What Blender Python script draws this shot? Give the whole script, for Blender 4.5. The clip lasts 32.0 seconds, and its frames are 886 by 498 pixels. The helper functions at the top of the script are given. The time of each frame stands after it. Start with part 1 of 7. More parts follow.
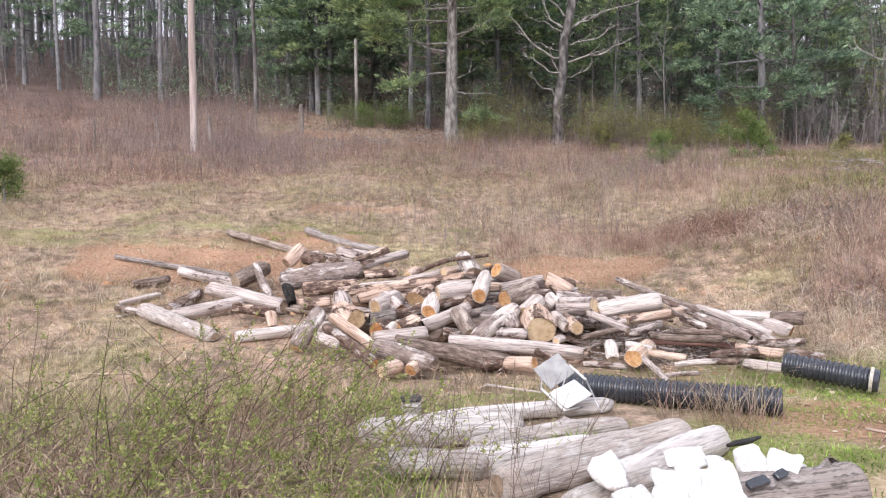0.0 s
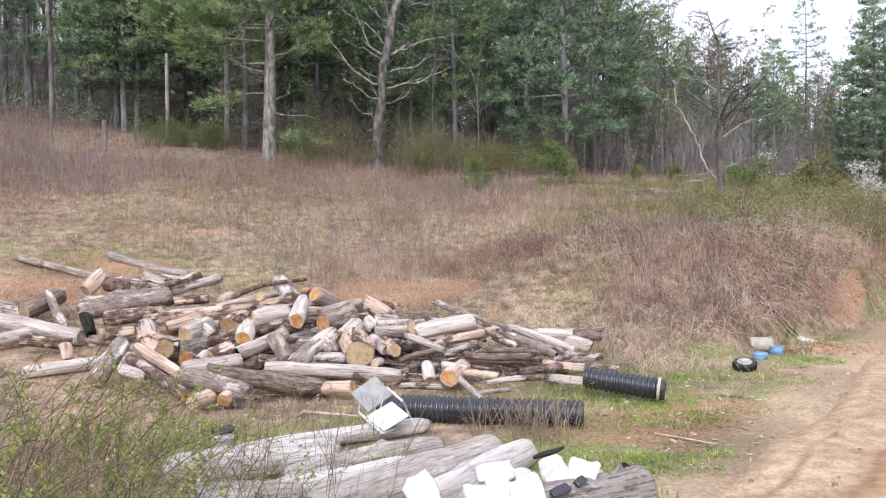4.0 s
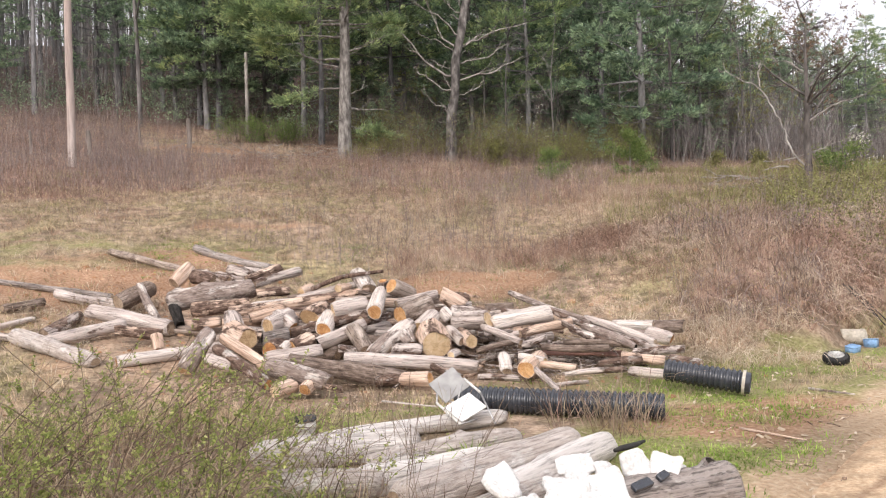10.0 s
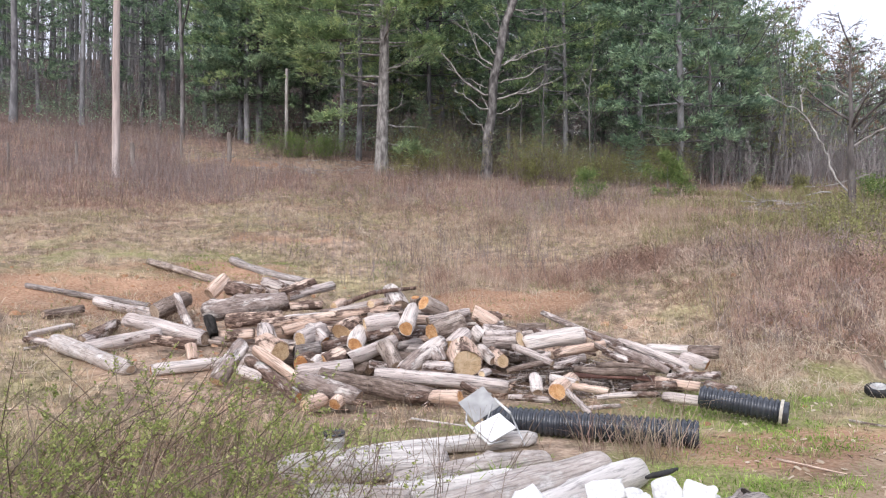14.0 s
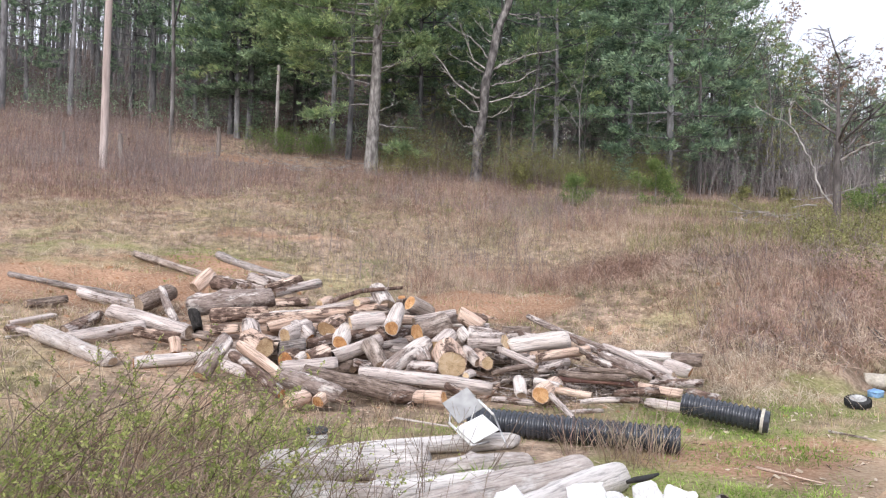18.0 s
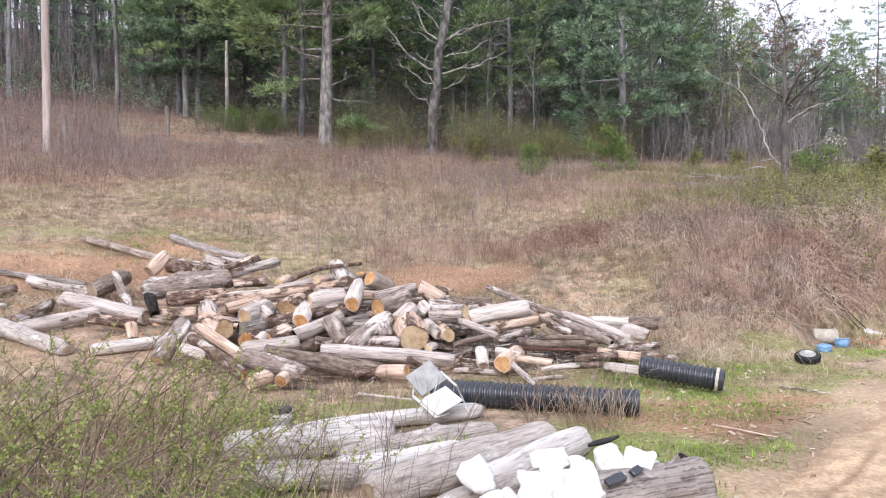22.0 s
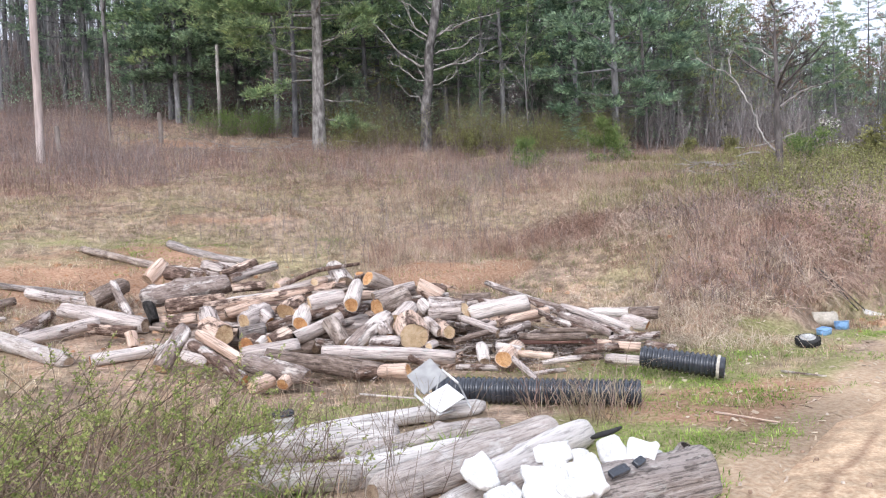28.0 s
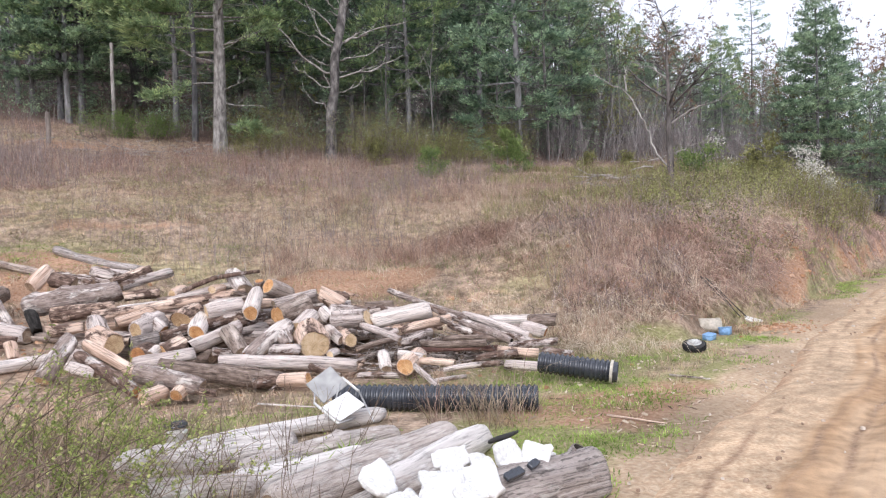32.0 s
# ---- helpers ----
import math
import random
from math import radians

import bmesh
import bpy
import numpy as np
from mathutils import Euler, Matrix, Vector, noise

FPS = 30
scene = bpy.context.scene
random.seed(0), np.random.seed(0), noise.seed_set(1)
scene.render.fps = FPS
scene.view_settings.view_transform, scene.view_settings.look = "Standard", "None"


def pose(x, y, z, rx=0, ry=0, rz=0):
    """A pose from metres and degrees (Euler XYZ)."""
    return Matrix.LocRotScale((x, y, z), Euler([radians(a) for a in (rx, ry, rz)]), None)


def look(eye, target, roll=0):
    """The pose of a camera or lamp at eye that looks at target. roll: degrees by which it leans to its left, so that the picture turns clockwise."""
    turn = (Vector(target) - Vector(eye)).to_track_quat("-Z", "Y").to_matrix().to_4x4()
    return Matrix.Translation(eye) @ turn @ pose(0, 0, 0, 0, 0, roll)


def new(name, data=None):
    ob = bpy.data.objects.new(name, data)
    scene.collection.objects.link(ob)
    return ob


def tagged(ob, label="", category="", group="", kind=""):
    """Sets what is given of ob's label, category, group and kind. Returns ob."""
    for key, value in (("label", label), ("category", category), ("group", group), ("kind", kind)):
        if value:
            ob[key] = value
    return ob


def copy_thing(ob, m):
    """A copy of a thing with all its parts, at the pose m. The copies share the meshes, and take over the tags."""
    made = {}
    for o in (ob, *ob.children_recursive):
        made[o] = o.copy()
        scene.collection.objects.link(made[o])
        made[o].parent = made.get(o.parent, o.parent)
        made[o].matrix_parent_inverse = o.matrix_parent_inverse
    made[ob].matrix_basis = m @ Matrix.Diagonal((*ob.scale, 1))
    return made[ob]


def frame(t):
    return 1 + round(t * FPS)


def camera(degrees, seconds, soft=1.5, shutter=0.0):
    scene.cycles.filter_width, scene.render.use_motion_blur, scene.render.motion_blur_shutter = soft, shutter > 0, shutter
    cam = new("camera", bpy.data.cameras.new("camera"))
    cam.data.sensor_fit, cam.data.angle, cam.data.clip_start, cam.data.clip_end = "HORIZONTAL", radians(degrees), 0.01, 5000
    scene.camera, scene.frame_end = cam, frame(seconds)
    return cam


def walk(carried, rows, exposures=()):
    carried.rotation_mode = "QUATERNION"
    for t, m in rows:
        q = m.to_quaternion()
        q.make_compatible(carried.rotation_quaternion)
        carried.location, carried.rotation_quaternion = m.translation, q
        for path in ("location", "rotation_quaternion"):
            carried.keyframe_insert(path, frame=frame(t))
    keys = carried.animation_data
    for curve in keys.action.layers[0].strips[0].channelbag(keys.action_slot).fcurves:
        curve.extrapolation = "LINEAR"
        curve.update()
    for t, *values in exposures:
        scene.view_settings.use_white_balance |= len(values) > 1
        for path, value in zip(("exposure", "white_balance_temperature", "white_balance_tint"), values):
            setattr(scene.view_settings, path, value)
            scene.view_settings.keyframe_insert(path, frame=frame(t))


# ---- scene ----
EYE = 1.62
cam = camera(60.62, 32.0, soft=1.2)
# seconds; yaw, pitch, roll in degrees; sway in metres of a hand-held camera turning on the spot
ROWS = [
    (0.0, 0.26, -2.40, 0.93, -0.021, 0.014, 0.000),
    (0.5, -3.77, -1.55, 0.61, -0.011, 0.009, 0.001),
    (1.0, -6.93, -1.65, 0.65, -0.008, 0.000, 0.002),
    (1.5, -9.70, -1.64, 0.82, -0.002, -0.008, 0.003),
    (2.0, -12.13, -1.75, 1.15, 0.007, -0.008, 0.001),
    (2.5, -14.32, -1.58, 1.02, 0.015, -0.009, -0.000),
    (3.0, -14.66, -1.58, 1.04, 0.006, -0.008, -0.007),
    (3.5, -14.00, -1.23, 1.00, 0.007, 0.001, 0.000),
    (5.5, -12.20, 0.10, 0.47, 0.041, -0.021, -0.003),
    (6.0, -12.88, 0.90, 0.62, 0.014, -0.016, -0.003),
    (6.5, -12.85, 3.11, 0.48, -0.001, -0.012, 0.015),
    (7.0, -12.91, 4.56, -0.18, -0.002, -0.002, 0.007),
    (7.5, -12.70, 4.88, -0.71, 0.007, -0.003, 0.002),
    (8.0, -13.19, 4.70, -0.14, -0.004, -0.013, 0.001),
    (8.5, -12.84, 4.81, -0.33, -0.001, -0.012, 0.000),
    (9.0, -9.12, 1.88, 1.66, 0.008, -0.010, -0.006),
    (9.5, -8.27, -0.95, 1.77, 0.002, -0.005, -0.000),
    (10.0, -7.61, -1.39, 1.48, -0.003, -0.003, 0.004),
    (10.5, -8.04, -1.41, 0.99, -0.003, 0.002, 0.000),
    (11.0, -6.31, -1.11, 1.17, -0.014, 0.010, 0.002),
    (11.5, -5.51, -0.40, 0.96, -0.010, 0.013, 0.003),
    (12.0, -3.46, -0.66, 0.94, -0.007, 0.012, -0.001),
    (12.5, -3.74, -0.62, 0.45, -0.009, 0.015, -0.002),
    (13.0, -3.78, -0.50, 0.24, -0.005, 0.012, -0.004),
    (13.5, -4.48, 0.12, -0.07, -0.016, 0.008, -0.003),
    (14.0, -5.06, -0.00, 0.04, -0.001, 0.011, 0.002),
    (14.5, -4.67, 0.21, -0.00, -0.003, 0.012, 0.001),
    (15.0, -5.23, 0.31, -0.20, 0.009, 0.010, -0.008),
    (15.5, -6.31, 0.13, -0.46, 0.005, 0.001, -0.011),
    (17.5, -7.00, -0.19, -1.91, -0.015, 0.000, -0.016),
    (18.0, -6.05, 0.14, -1.67, -0.014, 0.005, -0.009),
    (18.5, -5.27, 0.43, -1.75, -0.035, 0.007, -0.006),
    (19.0, -3.11, 0.89, -1.31, -0.017, -0.001, -0.007),
    (19.5, -3.62, 0.49, -1.40, -0.011, 0.000, -0.008),
    (20.0, -3.00, 0.97, -1.29, -0.046, 0.006, -0.005),
    (20.5, -1.10, 0.50, -1.03, -0.024, -0.008, -0.003),
    (21.0, -0.40, -1.22, -0.19, -0.020, -0.005, 0.001),
    (21.5, -4.01, -1.91, -0.21, 0.007, -0.002, -0.002),
    (22.0, -9.16, -1.87, 0.36, -0.002, 0.004, -0.002),
    (22.5, -9.09, -1.51, 0.60, -0.008, 0.007, -0.003),
    (23.0, -9.91, -1.39, 0.32, 0.005, -0.000, -0.003),
    (23.5, -9.13, -1.09, 0.47, -0.006, 0.006, 0.007),
    (24.0, -6.99, -1.45, 1.76, -0.012, 0.007, 0.012),
    (24.5, -7.48, -1.50, 2.18, 0.000, 0.002, 0.013),
    (25.0, -9.37, -2.27, 2.14, 0.009, 0.001, 0.007),
    (25.5, -9.55, -2.20, 1.94, -0.004, 0.009, 0.007),
    (27.5, -9.30, -2.29, 2.45, 0.007, 0.010, 0.003),
    (28.0, -9.36, -2.15, 2.48, 0.013, 0.002, 0.009),
    (28.5, -9.65, -1.69, 2.31, 0.013, 0.001, 0.000),
    (29.0, -10.06, -1.51, 2.50, 0.012, 0.004, 0.006),
    (29.5, -10.90, -1.18, 2.33, 0.017, -0.002, 0.003),
    (30.0, -11.92, -0.72, 2.09, 0.014, -0.004, 0.004),
    (30.5, -13.20, -0.83, 2.36, 0.036, -0.012, -0.002),
    (31.0, -14.34, -1.71, 2.13, 0.025, -0.010, 0.001),
    (31.5, -14.77, -1.46, 1.86, 0.023, -0.011, -0.007),
    (32.0, -16.47, -1.75, 1.85, 0.043, -0.020, -0.005),
]
walk(cam, [(t, pose(dx, dy, EYE + dz, 90 + pitch, roll, yaw)) for t, yaw, pitch, roll, dx, dy, dz in ROWS],
     [(0, .24, 6500, 17), (1, .2, 6450, 15), (3, .16, 6350, 15), (6, .12, 6400, 15), (7, .12, 6400, 15), (8, -.06, 6500, 15), (9, -.06, 6900, 16), (10, .13, 7100, 15), (11, .14, 6850, 15),
      (12, .13, 6550, 15), (13, .12, 6500, 15), (14, .11, 6350, 15), (15, .10, 6250, 15), (18, .16, 6450, 14), (19, .16, 6500, 14), (20, .28, 6500, 15), (21, .3, 6450, 15), (22, .23, 6350, 15),
      (24, .2, 6300, 15), (28, .22, 6200, 14), (30, .22, 6150, 13), (32, .11, 6350, 15)])

# ---- overcast daylight ----
world = bpy.data.worlds.new("overcast")
scene.world = world
world.use_nodes = True
wn, wl = world.node_tree.nodes, world.node_tree.links
wn.clear()
sky = wn.new("ShaderNodeTexSky")
sky.sky_type, sky.sun_disc = "NISHITA", False
sky.sun_elevation, sky.sun_rotation = radians(40), radians(-152)
sky.air_density, sky.dust_density = 1.0, 6.0
grey = wn.new("ShaderNodeHueSaturation")
grey.inputs["Saturation"].default_value = 0.25
thin = wn.new("ShaderNodeBackground")
thin.inputs["Strength"].default_value = 0.07
cloud = wn.new("ShaderNodeBackground")
cloud.inputs["Color"].default_value = (0.865, 0.92, 1.05, 1)
cloud.inputs["Strength"].default_value = 0.95
both = wn.new("ShaderNodeAddShader")
wout = wn.new("ShaderNodeOutputWorld")
wl.new(sky.outputs[0], grey.inputs["Color"])
wl.new(grey.outputs[0], thin.inputs["Color"])
wl.new(thin.outputs[0], both.inputs[0])
wl.new(cloud.outputs[0], both.inputs[1])
wl.new(both.outputs[0], wout.inputs["Surface"])

sun_data = bpy.data.lights.new("sun", "SUN")
sun_data.energy, sun_data.angle, sun_data.color = 1.45, radians(25), (1.0, 0.98, 0.96)
sun = new("sun", sun_data)
sun.matrix_world = look((-11, -21, 20), (0, 0, 0))
scene.view_settings.exposure = 0.16


# ---- materials ----
def nodes_of(name):
    m = bpy.data.materials.new(name)
    m.use_nodes = True
    return m, m.node_tree.nodes, m.node_tree.links, m.node_tree.nodes["Principled BSDF"]


def ramp_of(nd, colours, lo=0.3, hi=0.7):
    r = nd.new("ShaderNodeValToRGB")
    e = r.color_ramp.elements
    for k, c in enumerate(colours):
        at = lo + (hi - lo) * k / max(1, len(colours) - 1)
        q = e[k] if k < 2 else e.new(at)
        q.position = at
        q.color = (*c, 1)
    return r


def surface(name, colours, scale=6.0, rough=0.9, bump=0.4, fine=40.0, stretch=(1, 1, 1), island=0.0, each=0.0,
            metal=0.0, depth=0.02, lo=0.3, hi=0.7, translucent=0.0, spin=0.0):
    """A procedural surface: broad colour change, fine grain, relief, and change from piece to piece."""
    m, nd, ln, b = nodes_of(name)
    co, mp = nd.new("ShaderNodeTexCoord"), nd.new("ShaderNodeMapping")
    mp.inputs["Scale"].default_value = stretch
    turn = nd.new("ShaderNodeMapping")
    turn.inputs["Rotation"].default_value = (0, 0, radians(spin))
    ln.new(co.outputs["Object"], turn.inputs["Vector"])
    ln.new(turn.outputs[0], mp.inputs["Vector"])
    n1, n2 = nd.new("ShaderNodeTexNoise"), nd.new("ShaderNodeTexNoise")
    for n, s in ((n1, scale), (n2, fine)):
        n.inputs["Scale"].default_value, n.inputs["Detail"].default_value = s, 5
        ln.new(mp.outputs[0], n.inputs["Vector"])
    info = nd.new("ShaderNodeObjectInfo")
    if each:
        far = nd.new("ShaderNodeMath")
        far.operation = "MULTIPLY"
        far.inputs[1].default_value = 60.0
        ln.new(info.outputs["Random"], far.inputs[0])
        ln.new(far.outputs[0], mp.inputs["Location"])
    r1 = ramp_of(nd, colours, lo, hi)
    fac = n1.outputs["Fac"]
    if island or each:
        geo = nd.new("ShaderNodeNewGeometry")
        src = geo.outputs["Random Per Island"] if island else info.outputs["Random"]
        mm = nd.new("ShaderNodeMath")
        mm.operation = "MULTIPLY_ADD"
        ln.new(src, mm.inputs[0])
        mm.inputs[1].default_value = island or each
        ad = nd.new("ShaderNodeMath")
        ad.operation = "ADD"
        ln.new(mm.outputs[0], ad.inputs[0])
        mm.inputs[2].default_value = -(island or each) / 2
        ln.new(fac, ad.inputs[1])
        fac = ad.outputs[0]
    ln.new(fac, r1.inputs["Fac"])
    hv = nd.new("ShaderNodeHueSaturation")
    ln.new(r1.outputs[0], hv.inputs["Color"])
    mr = nd.new("ShaderNodeMapRange")
    mr.inputs["From Min"].default_value, mr.inputs["From Max"].default_value = 0.25, 0.75
    mr.inputs["To Min"].default_value, mr.inputs["To Max"].default_value = 0.72, 1.28
    ln.new(n2.outputs["Fac"], mr.inputs["Value"])
    ln.new(mr.outputs[0], hv.inputs["Value"])
    ln.new(hv.outputs[0], b.inputs["Base Color"])
    b.inputs["Roughness"].default_value, b.inputs["Metallic"].default_value = rough, metal
    b.inputs["Specular IOR Level"].default_value = 0.3
    if bump:
        bp = nd.new("ShaderNodeBump")
        bp.inputs["Strength"].default_value, bp.inputs["Distance"].default_value = bump, depth
        ln.new(n2.outputs["Fac"], bp.inputs["Height"])
        ln.new(bp.outputs[0], b.inputs["Normal"])
    if translucent:
        tr, mx = nd.new("ShaderNodeBsdfTranslucent"), nd.new("ShaderNodeMixShader")
        ln.new(hv.outputs[0], tr.inputs["Color"])
        mx.inputs[0].default_value = translucent
        ln.new(b.outputs[0], mx.inputs[1])
        ln.new(tr.outputs[0], mx.inputs[2])
        ln.new(mx.outputs[0], nd["Material Output"].inputs["Surface"])
    return m


def leafy(name, colours, translucent=0.45, rough=0.6):
    """Blades, needles and leaves: each its own shade."""
    return surface(name, colours, scale=0.35, rough=rough, bump=0, fine=2.0, island=0.75, lo=0.15, hi=0.85, translucent=translucent)


def bark(name, wood, skin, share=.5, crack=.35, lichen=None, soft=.03):
    """Weathered log surface: long grain, cracks, and patches where the bark is left or gone; each log its own."""
    m, nd, ln, b = nodes_of(name)
    co, info, far = nd.new("ShaderNodeTexCoord"), nd.new("ShaderNodeObjectInfo"), nd.new("ShaderNodeMath")
    far.operation = "MULTIPLY"
    far.inputs[1].default_value = 80.0
    ln.new(info.outputs["Random"], far.inputs[0])

    def noisy(scale, stretch, detail=6, rough=.6):
        mp, n = nd.new("ShaderNodeMapping"), nd.new("ShaderNodeTexNoise")
        mp.inputs["Scale"].default_value = stretch
        ln.new(co.outputs["Object"], mp.inputs["Vector"])
        ln.new(far.outputs[0], mp.inputs["Location"])
        n.inputs["Scale"].default_value, n.inputs["Detail"].default_value, n.inputs["Roughness"].default_value = scale, detail, rough
        ln.new(mp.outputs[0], n.inputs["Vector"])
        return n.outputs["Fac"]

    def span(v, a, c, lo=0.0, hi=1.0):
        r = nd.new("ShaderNodeMapRange")
        for k, q in (("From Min", a), ("From Max", c), ("To Min", lo), ("To Max", hi)):
            r.inputs[k].default_value = q
        ln.new(v, r.inputs["Value"])
        return r.outputs[0]

    def mix(f, a, c):
        x = nd.new("ShaderNodeMix")
        x.data_type = "RGBA"
        ln.new(f, x.inputs[0])
        ln.new(a, x.inputs[6])
        ln.new(c, x.inputs[7])
        return x.outputs[2]

    grain, fine, patch = noisy(16, (1, 1, .09)), noisy(70, (1, 1, .05)), noisy(8, (1, 1, .45), 7, .7)
    own = nd.new("ShaderNodeMath")
    own.operation = "MULTIPLY_ADD"
    ln.new(info.outputs["Random"], own.inputs[0])
    own.inputs[1].default_value, own.inputs[2].default_value = .34, -.17
    shifted = nd.new("ShaderNodeMath")
    ln.new(patch, shifted.inputs[0])
    ln.new(own.outputs[0], shifted.inputs[1])
    rw, rs = ramp_of(nd, wood, .32, .68), ramp_of(nd, skin, .32, .68)
    ln.new(grain, rw.inputs["Fac"])
    ln.new(noisy(26, (1, 1, .4), 7), rs.inputs["Fac"])
    left = span(shifted.outputs[0], share + soft, share - soft)
    c = mix(left, rw.outputs[0], rs.outputs[0])
    if lichen:
        rl = ramp_of(nd, [lichen, tuple(min(1, q * 1.25) for q in lichen)])
        ln.new(fine, rl.inputs["Fac"])
        c = mix(span(noisy(11, (1, 1, .6)), .6, .68, 0, .8), c, rl.outputs[0])
    hv = nd.new("ShaderNodeHueSaturation")
    ln.new(c, hv.inputs["Color"])
    ln.new(span(fine, .36, .5, 1 - crack * 1.5, 1.08), hv.inputs["Value"])
    ln.new(hv.outputs[0], b.inputs["Base Color"])
    b.inputs["Roughness"].default_value = .9
    b.inputs["Specular IOR Level"].default_value = .25
    hsum = nd.new("ShaderNodeMath")
    hsum.operation = "MULTIPLY_ADD"
    ln.new(left, hsum.inputs[0])
    hsum.inputs[1].default_value = .5
    ln.new(fine, hsum.inputs[2])
    bp = nd.new("ShaderNodeBump")
    bp.inputs["Strength"].default_value, bp.inputs["Distance"].default_value = 1.0, .02
    ln.new(hsum.outputs[0], bp.inputs["Height"])
    ln.new(bp.outputs[0], b.inputs["Normal"])
    return m


BROWN_SKIN = [(.05, .03, .023), (.145, .095, .074), (.30, .22, .18)]
CANE = leafy("thorny_cane", [(.115, .082, .06), (.205, .152, .112), (.31, .245, .185)], .05, .8)
LOG_GREY = bark("grey_log", [(.33, .275, .25), (.52, .45, .415), (.68, .61, .565)], BROWN_SKIN, .45, .36, (.42, .41, .38))
LOG_TAN = bark("tan_log", [(.42, .285, .212), (.62, .46, .365), (.77, .63, .525)], BROWN_SKIN, .44, .34)
LOG_DARK = bark("bark_log", [(.31, .245, .205), (.43, .355, .305), (.55, .475, .42)], [(.10, .072, .058), (.20, .152, .125), (.33, .265, .228)], .53, .4, None, .09)
# near-black colour stands in for the dark inside of a broken hollow log
LOG_HOLLOW = bark("near_black_log", [(.02, .018, .017), (.045, .04, .038), (.09, .08, .075)], [(.012, .011, .01), (.03, .027, .025), (.06, .055, .05)], .5, .4)
LOG_ROUGH = bark("rough_grey_brown_log", [(.21, .18, .163), (.33, .29, .268), (.46, .415, .388)], [(.10, .08, .07), (.195, .163, .147), (.31, .27, .248)], .5, .42, (.40, .39, .37), .08)
LOG_PALE = bark("pale_log", [(.47, .405, .365), (.64, .575, .53), (.76, .70, .66)], [(.15, .11, .092), (.27, .215, .19), (.40, .335, .30)], .42, .3, (.50, .48, .45))
LOG_SILVER = bark("silver_log", [(.50, .465, .44), (.62, .585, .56), (.73, .70, .675)], [(.36, .305, .27), (.46, .405, .37), (.56, .51, .475)], .44, .24, (.50, .485, .455), .06)
BARK_PINE = surface("pine_bark", [(.085, .084, .088), (.16, .159, .164), (.25, .249, .252)], 4, .95, 1.0, 9, (1, 1, .35), each=.35, depth=.06)
BARK_STAND = surface("grey_pine_bark", [(.08, .08, .084), (.155, .156, .163), (.26, .26, .266)], 4, .95, 1.0, 9, (1, 1, .35), each=.35, depth=.06)
BARK_DEAD = surface("blotched_dead_pine_bark", [(.042, .039, .038), (.092, .086, .084), (.172, .163, .157), (.31, .298, .285)], 5, .95, 1.0, 14, (1, 1, .45), depth=.06)
BARK_LICHEN = surface("lichen_bark", [(.085, .078, .073), (.165, .155, .147), (.28, .268, .252), (.36, .35, .325)], 7, .95, 1.0, 16, (1, 1, .35), depth=.06)
BARK_BARE = surface("bare_twig_bark", [(.085, .080, .079), (.155, .147, .144), (.235, .224, .218)], 3, .95, .4, 14, (1, 1, .4), each=.3)
SNAG_BARK = surface("dark_snag_bark", [(.05, .045, .043), (.105, .095, .09), (.20, .185, .175)], 6, .95, .8, 20, (1, 1, .35), depth=.04)
DEAD_WOOD = surface("bleached_dead_wood", [(.16, .147, .138), (.31, .292, .275), (.47, .45, .425)], 4, .9, .6, 18, (1, 1, .25))


